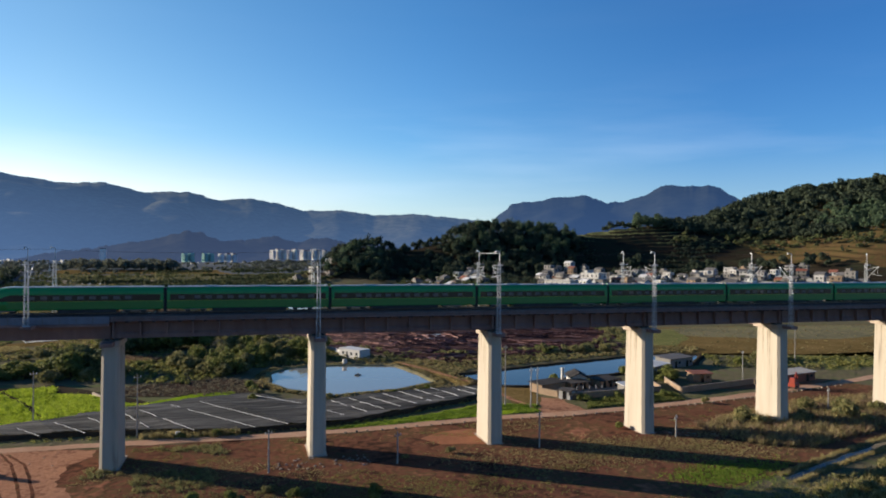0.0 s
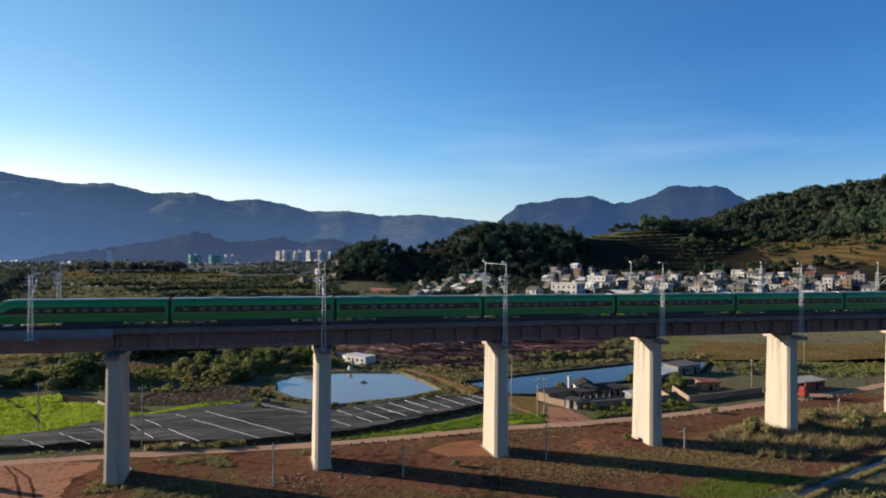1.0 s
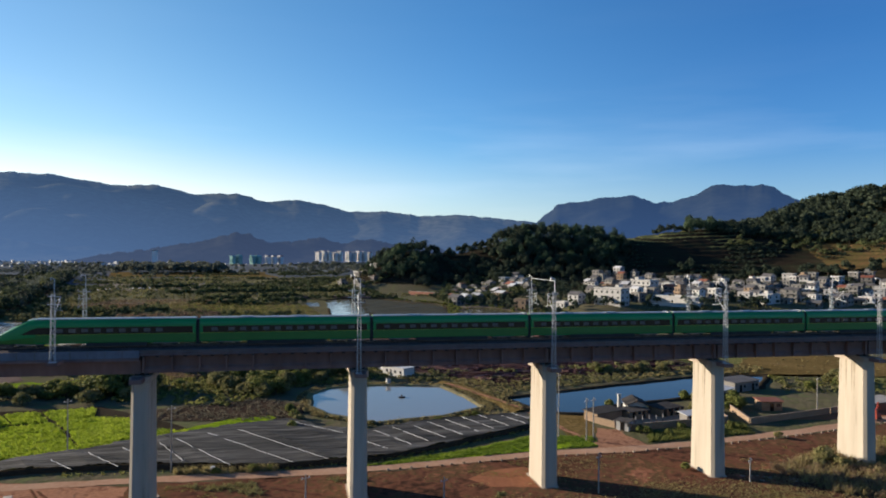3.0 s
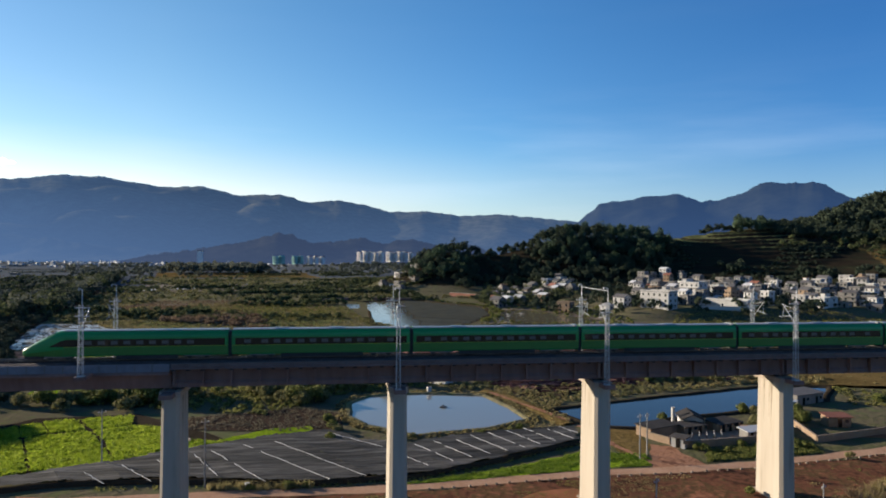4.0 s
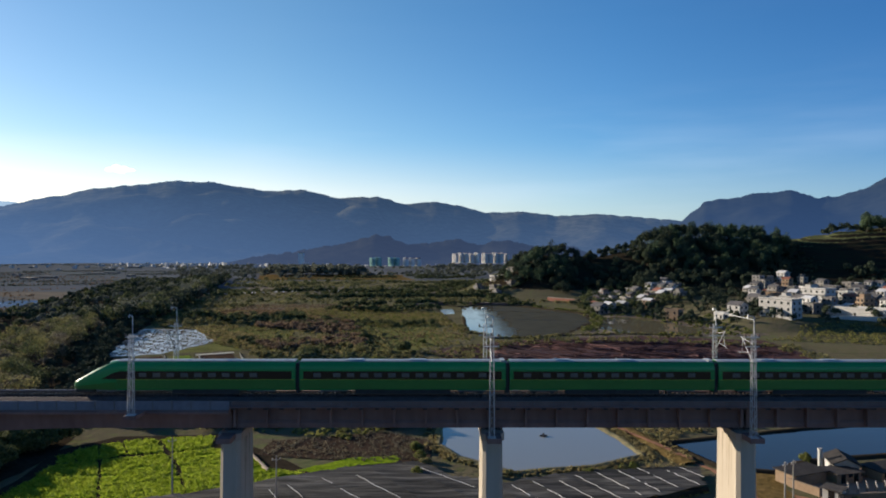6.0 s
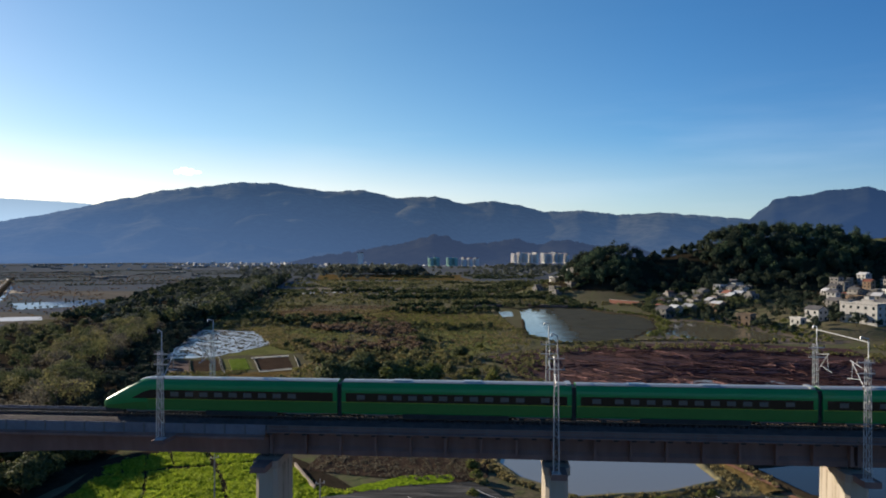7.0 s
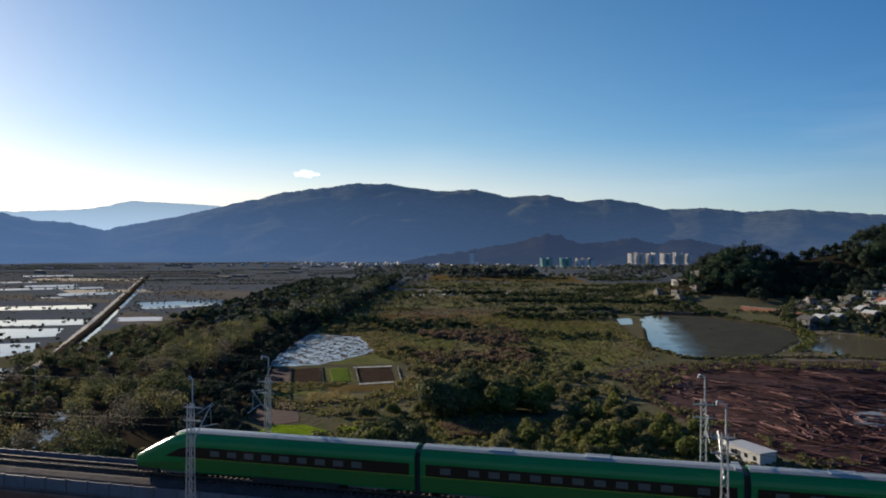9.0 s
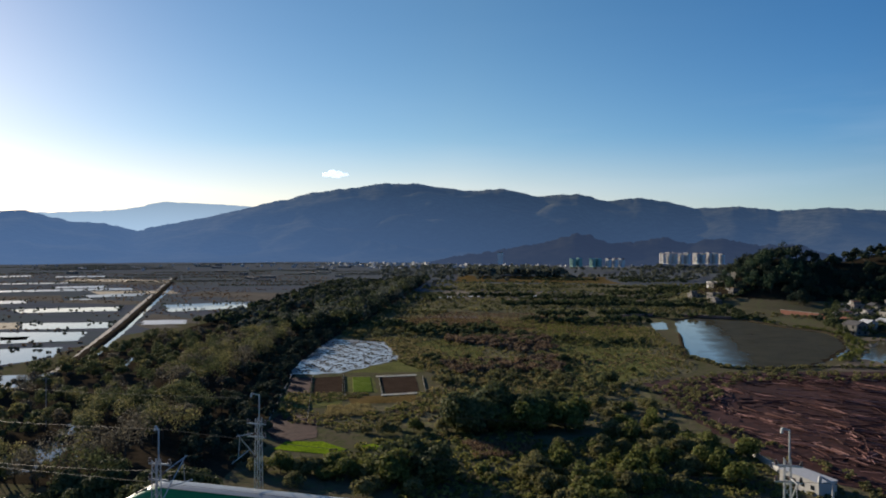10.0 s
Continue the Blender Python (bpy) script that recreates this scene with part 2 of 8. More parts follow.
M_SOIL = surface("red_soil", [(0.33, (0.02408, 0.0153, 0.01196)), (0.42, (0.0602, 0.0324, 0.02208)), (0.49, (0.129, 0.0576, 0.0368)), (0.55, (0.0817, 0.0558, 0.02944)), (0.61, (0.1806, 0.081, 0.04968)), (0.72, (0.2838, 0.135, 0.0828))], 0.95, big=0.07, small=0.6, mix=0.4, bump=0.25, spec=0.0)
M_ROAD = surface("dirt_road", [(0.3, (0.266, 0.152, 0.0962)), (0.7, (0.414, 0.274, 0.192))], 0.95, big=0.12, small=1.3, bump=0.05, spec=0.0)
M_GRASS = surface("bright_green_crop", [(0.3, (0.06966, 0.1161, 0.009288)), (0.5, (0.1548, 0.2245, 0.01548)), (0.7, (0.2322, 0.2941, 0.02709))], 0.9, big=0.12, small=1.2, bump=0.3, spec=0.0)
M_GRASS_DIM = surface("meadow_grass", [(0.3, (0.0688, 0.07396, 0.02924)), (0.5, (0.1247, 0.129, 0.0473)), (0.7, (0.1978, 0.1763, 0.0731))], 0.95, big=0.1, small=0.9, bump=0.4, spec=0.0)
M_DRYGRASS = surface("dry_grass", [(0.3, (0.07, 0.04773, 0.01909)), (0.5, (0.1273, 0.08944, 0.035)), (0.7, (0.1909, 0.1273, 0.05728))], 0.95, big=0.07, small=0.7, bump=0.3, spec=0.0)
M_FURROW = surface("ploughed_field", [(0.3, (0.03182, 0.02167, 0.01651)), (0.7, (0.07637, 0.05409, 0.03818))], 0.95, big=0.2, small=1.6, bump=0.2, spec=0.0)
M_REDPATCH = surface("bright_red_earth", [(0.3, (0.163, 0.0629, 0.0296)), (0.7, (0.266, 0.111, 0.0555))], 0.95, big=0.2, small=1.2, bump=0.1, spec=0.1)
M_NET = surface("black_shade_net", [(0.38, (0.0086, 0.0086, 0.00946)), (0.47, (0.02924, 0.02924, 0.02838)), (0.55, (0.05332, 0.0516, 0.04988)), (0.65, (0.1118, 0.1084, 0.1032))], 0.85, big=0.35, small=1.3, bump=0.2, stretch=(0.14, 1.0, 1), spec=0.1, mix=0.45)
M_PLASTIC = surface("white_plastic_sheet", [(0.3, (0.4025, 0.4094, 0.4162)), (0.7, (0.5848, 0.5848, 0.5848))], 0.4, big=0.5, small=3, bump=0.04)
M_SHEETING = surface("thin_white_sheeting", [(0.3, (0.516, 0.516, 0.5074)), (0.7, (0.6708, 0.6708, 0.6622))], 0.5, big=0.5, small=3, through_light=0.55)
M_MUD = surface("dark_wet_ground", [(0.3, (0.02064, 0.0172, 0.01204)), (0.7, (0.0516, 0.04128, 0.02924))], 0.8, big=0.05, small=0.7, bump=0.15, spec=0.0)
M_WATER = still_water("pond_water", (0.045, 0.05, 0.048), 0.004)
M_WATER_CANAL = still_water("canal_water", (0.016, 0.02, 0.02), 0.03, 0.16, 0.12)
M_WATER_DEEP = still_water("deep_pond_water", (0.026, 0.032, 0.036), 0.016, 0.05, 0.24)
M_WATER_PALE = still_water("pale_pond_water", (0.17, 0.175, 0.17), 0.004)
M_WATER_BROWN = still_water("muddy_water", (0.125, 0.11, 0.072), 0.012, 0.06)
# olive film: its colour paints weed and the knoll's dark reflection
M_POND_REFLECTION = surface("pond_reflection_film", [(0.3, (0.01858, 0.01806, 0.00903)), (0.5, (0.03715, 0.03371, 0.01677)), (0.7, (0.06192, 0.05298, 0.02709))], 0.7, big=0.07, small=0.6, bump=0.05, spec=0.08)
_n, _l = M_POND_REFLECTION.node_tree.nodes, M_POND_REFLECTION.node_tree.links
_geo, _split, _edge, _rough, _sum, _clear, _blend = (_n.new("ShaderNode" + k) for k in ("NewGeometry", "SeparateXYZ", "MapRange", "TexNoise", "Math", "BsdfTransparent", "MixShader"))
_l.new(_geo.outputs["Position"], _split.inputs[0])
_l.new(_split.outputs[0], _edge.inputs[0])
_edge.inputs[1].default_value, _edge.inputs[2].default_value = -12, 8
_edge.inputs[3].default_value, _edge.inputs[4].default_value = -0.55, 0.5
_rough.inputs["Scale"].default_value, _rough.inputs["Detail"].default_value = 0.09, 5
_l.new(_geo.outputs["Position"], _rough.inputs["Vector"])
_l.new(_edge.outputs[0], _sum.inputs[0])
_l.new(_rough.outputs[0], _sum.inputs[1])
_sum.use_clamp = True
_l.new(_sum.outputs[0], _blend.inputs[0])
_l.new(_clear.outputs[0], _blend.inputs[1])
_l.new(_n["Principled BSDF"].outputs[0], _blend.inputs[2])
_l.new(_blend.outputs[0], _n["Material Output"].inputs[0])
# pale base colour stands in for sky glitter on the paddy
M_WATER_PADDY = still_water("glitter_pale_paddy_water", (0.4, 0.41, 0.41), 0.05, 0.2)
# paler base paints the bright sky these shallow waters would mirror
M_WATER_FIELD = still_water("flooded_field_water", (0.22, 0.225, 0.225), 0.05, 0.3)
M_LOG = surface("bark_log", [(0.25, (0.0459, 0.01616, 0.01383)), (0.5, (0.09792, 0.03992, 0.03405)), (0.7, (0.1652, 0.08078, 0.07182)), (0.82, (0.257, 0.1426, 0.133))], 0.9, big=0.3, small=2, vary=0.7)
M_LOGS = surface("bark_log_heap", [(0.25, (0.03787, 0.01352, 0.01236)), (0.5, (0.08602, 0.03329, 0.02943)), (0.7, (0.1515, 0.07023, 0.06356)), (0.82, (0.2616, 0.1404, 0.1294))], 0.9, big=0.3, small=2, vary=0.8, island=True)
M_BARK = surface("bark", [(0.3, (0.03182, 0.02417, 0.0178)), (0.7, (0.08944, 0.07, 0.05409))], 0.95, big=0.5, small=5)
M_LEAF = surface("leaves", [(0.2, (0.0688, 0.086, 0.02408)), (0.5, (0.1247, 0.1419, 0.0387)), (0.8, (0.2064, 0.2021, 0.0645))], 0.7, big=0.05, small=0.5, vary=0.6, island=True, through_light=0.36, spec=0.06)
M_LEAF_OLIVE = surface("olive_leaves", [(0.2, (0.0903, 0.09288, 0.03956)), (0.5, (0.1634, 0.1591, 0.06536)), (0.8, (0.2666, 0.2322, 0.1032))], 0.75, big=0.05, small=0.5, vary=0.6, island=True, through_light=0.36, spec=0.06)
M_BROWNWEED = surface("brown_weeds", [(0.2, (0.1045, 0.0743, 0.04876)), (0.5, (0.18, 0.1254, 0.08127)), (0.8, (0.2903, 0.2031, 0.1277))], 0.9, big=0.05, small=0.5, vary=0.6, island=True, through_light=0.35, spec=0.1)
M_LEAF_DARK = surface("dark_leaves", [(0.2, (0.04257, 0.05673, 0.02504)), (0.5, (0.08127, 0.09677, 0.04045)), (0.8, (0.1432, 0.1502, 0.0655))], 0.75, big=0.05, small=0.5, vary=0.6, island=True, through_light=0.3, spec=0.06)
# wood leaves: backlit shade is painted into the darker, bluer green
M_LEAF_WOOD = surface("shade_darkened_wood_leaves", [(0.2, (0.025, 0.037, 0.025)), (0.5, (0.042, 0.056, 0.036)), (0.8, (0.07, 0.082, 0.052))], 0.85, big=0.03, small=0.3, vary=0.35, island=True, through_light=0.18, spec=0.05)
M_LEAF_HILL = surface("bamboo_leaves", [(0.2, (0.036, 0.06, 0.035)), (0.5, (0.062, 0.094, 0.053)), (0.8, (0.105, 0.138, 0.078))], 0.85, big=0.03, small=0.3, vary=0.4, island=True, through_light=0.25, spec=0.05)
M_LEAF_BROWN = surface("grey_olive_leaves", [(0.2, (0.0645, 0.05848, 0.043)), (0.5, (0.1204, 0.1084, 0.0774)), (0.8, (0.2064, 0.1763, 0.1204))], 0.8, big=0.03, small=0.3, vary=0.6, island=True, through_light=0.3, spec=0.1)
M_REED = surface("dry_reeds", [(0.2, (0.1343, 0.1129, 0.0516)), (0.5, (0.2365, 0.1989, 0.09142)), (0.8, (0.3547, 0.2903, 0.1343))], 0.9, big=0.06, small=0.6, vary=0.6, island=True, through_light=0.4, spec=0.1)
M_CROPLEAF = surface("crop_leaves", [(0.2, (0.1376, 0.2021, 0.01548)), (0.5, (0.2838, 0.3698, 0.02752)), (0.8, (0.3956, 0.4558, 0.0602))], 0.8, big=0.1, small=0.6, vary=0.5, island=True, through_light=0.45, spec=0.2)
M_GRASSLEAF = surface("grass_leaves", [(0.2, (0.0989, 0.1075, 0.03268)), (0.5, (0.172, 0.1763, 0.05332)), (0.8, (0.2752, 0.2494, 0.0817))], 0.8, big=0.06, small=0.5, vary=0.6, island=True, through_light=0.4, spec=0.06)
M_VERGELEAF = surface("fresh_grass_leaves", [(0.2, (0.07, 0.12, 0.016)), (0.5, (0.14, 0.205, 0.028)), (0.8, (0.23, 0.29, 0.05))], 0.8, big=0.06, small=0.5, vary=0.6, island=True, through_light=0.4, spec=0.06)
M_CLAYRED = surface("red_machine_paint", [(0.3, (0.2227, 0.03182, 0.01909)), (0.7, (0.3182, 0.05728, 0.03182))], 0.5, big=0.5, small=3)
M_INSULATOR = surface("brown_glazed_insulator", [(0.3, (0.0774, 0.0473, 0.0387)), (0.7, (0.129, 0.086, 0.0731))], 0.35, big=0.5, small=3)
M_ROCK = surface("dusty_rock", [(0.3, (0.1376, 0.1032, 0.0774)), (0.7, (0.258, 0.2064, 0.1634))], 0.9, big=0.5, small=3, vary=0.3)
M_STONE = surface("pale_stone", [(0.3, (0.2675, 0.2417, 0.2098)), (0.7, (0.3947, 0.3689, 0.3311))], 0.9, big=0.5, small=3, vary=0.3)
M_WOODPOLE = surface("concrete_pole", [(0.3, (0.1909, 0.1849, 0.172)), (0.7, (0.2924, 0.2804, 0.2606))], 0.9, big=0.5, small=4)
# far ground: haze is painted into the grey-blue colour
M_FARPLAIN = surface("haze_tinted_far_fields", [(0.3, (0.0719, 0.07843, 0.0915)), (0.45, (0.1022, 0.1103, 0.1281)), (0.57, (0.09082, 0.1062, 0.106)), (0.72, (0.1514, 0.1593, 0.183))], 0.95, big=0.008, small=0.06, bump=0.3, bump_scale=0.3, spec=0.0, stretch=(0.2649, 1.307, 0.9632))
# slope colour darkened to paint its shaded near side
M_HILL = surface("hill_slope", [(0.3, (0.01376, 0.01204, 0.00946)), (0.45, (0.0258, 0.02064, 0.01462)), (0.56, (0.02236, 0.0258, 0.01548)), (0.66, (0.0473, 0.03612, 0.02322)), (0.74, (0.086, 0.0645, 0.043))], 0.95, big=0.014, small=0.12, bump=0.5, bump_scale=0.3, spec=0.0, stretch=(0.43, 0.43, 3.44))
M_TERRACE = surface("dry_terrace_soil", [(0.3, (0.043, 0.03096, 0.01548)), (0.44, (0.0946, 0.0602, 0.02838)), (0.54, (0.0645, 0.05676, 0.02236)), (0.62, (0.1462, 0.086, 0.03956)), (0.74, (0.215, 0.1204, 0.0602))], 0.95, big=0.02, small=0.15, bump=0.3, spec=0.0)
M_HILLGRASS = surface("terrace_grass", [(0.3, (0.0516, 0.05676, 0.0258)), (0.5, (0.0903, 0.0989, 0.043)), (0.7, (0.1419, 0.1333, 0.0645))], 0.95, big=0.03, small=0.3, bump=0.3, spec=0.0)
M_DIKE = surface("grey_dike_road", [(0.3, (0.22, 0.2, 0.18)), (0.7, (0.36, 0.33, 0.3))], 0.9, big=0.05, small=0.5, bump=0.05, spec=0.1)
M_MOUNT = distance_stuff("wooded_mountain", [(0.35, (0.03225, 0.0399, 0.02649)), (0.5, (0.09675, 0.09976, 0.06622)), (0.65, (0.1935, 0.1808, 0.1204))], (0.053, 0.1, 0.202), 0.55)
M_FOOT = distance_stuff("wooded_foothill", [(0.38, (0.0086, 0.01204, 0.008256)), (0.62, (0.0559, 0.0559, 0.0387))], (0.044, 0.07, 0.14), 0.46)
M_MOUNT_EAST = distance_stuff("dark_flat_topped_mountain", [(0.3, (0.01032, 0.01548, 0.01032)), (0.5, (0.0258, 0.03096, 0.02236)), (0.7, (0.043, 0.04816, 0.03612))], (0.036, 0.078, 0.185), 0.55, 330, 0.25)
# leaves greyed and lightened in colour to paint distance haze
M_LEAF_HAZE = surface("haze_greyed_leaves", [(0.2, (0.08256, 0.09288, 0.07224)), (0.5, (0.1342, 0.1445, 0.1084)), (0.8, (0.1961, 0.1961, 0.1496))], 0.9, big=0.02, small=0.2, vary=0.5, island=True, through_light=0.3, spec=0.0)
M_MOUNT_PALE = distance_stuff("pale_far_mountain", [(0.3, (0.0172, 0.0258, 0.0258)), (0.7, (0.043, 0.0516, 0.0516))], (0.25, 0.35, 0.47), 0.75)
M_SOFTCLOUD = bpy.data.materials.new("glowing_cloud")
M_SOFTCLOUD.use_nodes = True
M_SOFTCLOUD.node_tree.nodes["Principled BSDF"].inputs["Base Color"].default_value = (0.9, 0.9, 0.9, 1)
# emission paints the cloud's sunlit white
M_SOFTCLOUD.node_tree.nodes["Principled BSDF"].inputs["Emission Color"].default_value = (0.62, 0.7, 0.8, 1)
M_SOFTCLOUD.node_tree.nodes["Principled BSDF"].inputs["Emission Strength"].default_value = 0.96
M_DULLSTEEL = surface("dull_steel", [(0.3, (0.1015, 0.09546, 0.09546)), (0.7, (0.172, 0.1651, 0.1591))], 0.6, metal=0.3, big=0.6, small=8)


# ---- mesh helpers ----


class Geo:
    """Collects vertices and faces of one mesh."""

    def __init__(self):
        self.v, self.f = [], []

    def box(self, x0, x1, y0, y1, z0, z1, m=None):
        p = [(x, y, z) for z in (z0, z1) for x, y in ((x0, y0), (x1, y0), (x1, y1), (x0, y1))]
        return self.put(p, [(3, 2, 1, 0), (4, 5, 6, 7), (0, 1, 5, 4), (1, 2, 6, 5), (2, 3, 7, 6), (3, 0, 4, 7)], m)

    def put(self, pts, faces, m=None):
        k = len(self.v)
        if m is not None:
            pts = [tuple(m @ Vector(q)) for q in pts]
        self.v += [tuple(q) for q in pts]
        self.f += [tuple(i + k for i in f) for f in faces]
        return self

    def prism(self, outline, z0, z1, m=None, top_scale=1.0):
        """An upright prism over a counter-clockwise outline; the top may be smaller."""
        n = len(outline)
        cx, cy = sum(p[0] for p in outline) / n, sum(p[1] for p in outline) / n
        pts = [(x, y, z0) for x, y in outline] + [(cx + (x - cx) * top_scale, cy + (y - cy) * top_scale, z1) for x, y in outline]
        fs = [tuple(range(n - 1, -1, -1)), tuple(range(n, 2 * n))] + [(i, (i + 1) % n, n + (i + 1) % n, n + i) for i in range(n)]
        return self.put(pts, fs, m)

    def sweep_x(self, profile, x0, x1, m=None):
        """A profile (y, z), counter-clockwise seen from +x, drawn out along x."""
        n = len(profile)
        pts = [(x0, y, z) for y, z in profile] + [(x1, y, z) for y, z in profile]
        fs = [tuple(range(n - 1, -1, -1)), tuple(range(n, 2 * n))] + [(i, (i + 1) % n, n + (i + 1) % n, n + i) for i in range(n)]
        return self.put(pts, fs, m)

    def rod(self, a, b, r, sides=6, r2=None):
        a, b = Vector(a), Vector(b)
        d = (b - a).normalized()
        u = d.orthogonal().normalized()
        w = d.cross(u)
        r2 = r if r2 is None else r2
        ring = [(math.cos(2 * math.pi * i / sides), math.sin(2 * math.pi * i / sides)) for i in range(sides)]
        pts = [a + (u * c + w * s) * r for c, s in ring] + [b + (u * c + w * s) * r2 for c, s in ring]
        fs = [tuple(range(sides - 1, -1, -1)), tuple(range(sides, 2 * sides))] + [(i, (i + 1) % sides, sides + (i + 1) % sides, sides + i) for i in range(sides)]
        return self.put([tuple(p) for p in pts], fs)

    def mesh(self, name, mat, smooth=False):
        me = bpy.data.meshes.new(name)
        me.from_pydata(self.v, [], self.f)
        me.materials.append(mat)
        if smooth:
            me.polygons.foreach_set("use_smooth", [True] * len(me.polygons))
        me.update()
        return me


def array_mesh(name, verts, faces, mat):
    """A mesh from numpy arrays; all faces have the same number of corners."""
    me = bpy.data.meshes.new(name)
    n, k = faces.shape
    me.vertices.add(len(verts))
    me.vertices.foreach_set("co", np.ascontiguousarray(verts, dtype=np.float32).ravel())
    me.loops.add(n * k)
    me.loops.foreach_set("vertex_index", np.ascontiguousarray(faces, dtype=np.int32).ravel())
    me.polygons.add(n)
    me.polygons.foreach_set("loop_start", np.arange(0, n * k, k, dtype=np.int32))
    me.materials.append(mat)
    me.update(calc_edges=True)
    return me


def part(name, geo, mat, parent=None, label="", at=None, smooth=False):
    """One mesh object, under a thing or a part."""
    me = geo.mesh(name, mat, smooth) if isinstance(geo, Geo) else geo
    ob = new(name, me)
    if parent is not None:
        ob.parent = parent
    if at is not None:
        ob.matrix_basis = at
    if label:
        ob["label"] = label
    return ob


def thing(name, at, label, category, group="", kind=""):
    ob = new(name)
    ob.empty_display_size = 0.5
    ob.matrix_basis = at
    return tagged(ob, label, category, group, kind)


def smooth01(t):
    t = np.clip(t, 0, 1)
    return t * t * (3 - 2 * t)


def wave(x, y, seed=0.0):
    """Cheap smooth noise in about -1..1, for arrays."""
    return (np.sin(x * 1.0 + 1.7 * np.sin(y * 0.73 + seed)) + np.sin(y * 1.31 + 1.3 * np.sin(x * 0.57 - seed * 2)) + np.sin((x + y) * 0.71 + seed * 3.1 + 1.1 * np.sin((x - y) * 0.9))) / 3


# ---- lie of the land ----
HILLS = [  # centre x, y, half widths, height: the wooded knoll, the terraced slope, the wooded hill beyond
    (78, 655, 38, 45, 33), (212, 655, 66, 50, 42), (330, 640, 75, 75, 27), (450, 660, 80, 90, 43), (700, 720, 130, 130, 90), (850, 500, 140, 120, 112), (560, 420, 90, 90, 22),
]


def land(x, y):
    """Height of the ground at x, y (arrays)."""
    x, y = np.asarray(x, float), np.asarray(y, float)
    h = np.zeros(np.broadcast(x, y).shape)
    for cx, cy, sx, sy, top in HILLS:
        h = h + top * np.exp(-((x - cx) / sx) ** 2 / 2 - ((y - cy) / sy) ** 2 / 2)
    # terraces on the village slope
    step = 4.5
    hn = h + 2.6 * wave(x * 0.021, y * 0.027, 3.3) + 1.2 * wave(x * 0.06, y * 0.05, 1.0)
    ter = h + 0.75 * (step * (np.floor(hn / step) + smooth01((hn / step % 1 - 0.6) / 0.4)) - hn)
    use = smooth01((h - 8) / 6) * smooth01((x - 180) / 80) * (1 - smooth01((h - 75) / 25))
    h = h * (1 - use) + ter * use
    h = h + 6 * smooth01((x - 110) / 50) * smooth01((y - 270) / 40) * smooth01((900 - y) / 200)
    far = smooth01((np.hypot(x + 40, y) - 450) / 600)
    h = h + far * smooth01((x + 180) / 200) * (2.0 * wave(x * 0.011, y * 0.009, 2.0) + 2.0)
    valley = smooth01((h - 0.5) / 3)
    return np.where(valley <= 0, 0.0, h * valley)


def land1(x, y):
    return float(land(np.array([x]), np.array([y]))[0])


def axis(parts):
    out = []
    for a, b, s in parts:
        out += list(np.arange(a, b, s))
    return np.array(out + [parts[-1][1]])


gx = axis([(-3900, -1200, 90), (-1200, -360, 20), (-360, 290, 5), (290, 640, 2.5), (640, 1000, 10), (1000, 1600, 30), (1600, 3900, 115)])
gy = axis([(-1400, -300, 50), (-300, -60, 15), (-60, 260, 8), (260, 440, 5), (440, 740, 2.5), (740, 900, 5), (900, 1500, 12), (1500, 2300, 30), (2300, 4300, 100)])
GX, GY = np.meshgrid(gx, gy)
GZ = land(GX, GY)
nx, ny = len(gx), len(gy)
idx = np.arange(nx * ny).reshape(ny, nx)
quads = np.stack([idx[:-1, :-1], idx[:-1, 1:], idx[1:, 1:], idx[1:, :-1]], -1).reshape(-1, 4)
ground_mesh = array_mesh("ground", np.stack([GX.ravel(), GY.ravel(), GZ.ravel()], 1), quads, M_GROUND)
ground_mesh.materials.append(M_HILL)
qz = GZ.ravel()[quads].mean(1)
ground_mesh.materials.append(M_TERRACE)
GV = np.stack([GX.ravel(), GY.ravel(), GZ.ravel()], 1)[quads]
nrm = np.cross(GV[:, 2] - GV[:, 0], GV[:, 3] - GV[:, 1])
flat = nrm[:, 2] / np.linalg.norm(nrm, axis=1) > 0.93
mid = GV.mean(1)
patch = wave(mid[:, 0] * 0.02, mid[:, 1] * 0.03, 4.0)
dry_side = mid[:, 0] > 492 + 22 * patch
ground_mesh.materials.append(M_HILLGRASS)
green_step = flat & (mid[:, 0] > 325) & (mid[:, 0] < 470) & (qz > 46) & (patch > -0.5)
# distant ground takes the haze-tinted colour
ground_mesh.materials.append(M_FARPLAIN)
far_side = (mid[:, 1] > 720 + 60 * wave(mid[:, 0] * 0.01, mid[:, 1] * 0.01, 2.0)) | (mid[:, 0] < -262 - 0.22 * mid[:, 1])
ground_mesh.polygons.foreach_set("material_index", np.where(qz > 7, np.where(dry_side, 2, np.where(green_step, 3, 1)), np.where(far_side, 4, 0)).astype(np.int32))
ground_mesh.polygons.foreach_set("use_smooth", np.ones(len(quads), bool))
tagged(new("ground", ground_mesh), "flat valley floor of scrub, grass and bare earth", "ground", kind="structure")

# ---- mountains ----
MAIN_RIDGE = [(75, 2.0), (60, 2.8), (52, 2.2), (45.8, 2.65), (43, 1.9), (41, 1.85), (38.8, 1.3), (33.6, 2.39), (29.4, 3.42), (25.8, 4.27), (20.4, 5.15), (17.2, 5.07), (13.3, 4.57), (10.6, 4.75),
              (7.8, 4.05), (4.5, 4.27), (2.5, 3.65), (0, 3.9), (-4.3, 3.02), (-7, 3.1), (-9.8, 2.7), (-13, 2.85), (-17, 2.5), (-20, 2.2), (-30, 1.5), (-75, 1.2)]
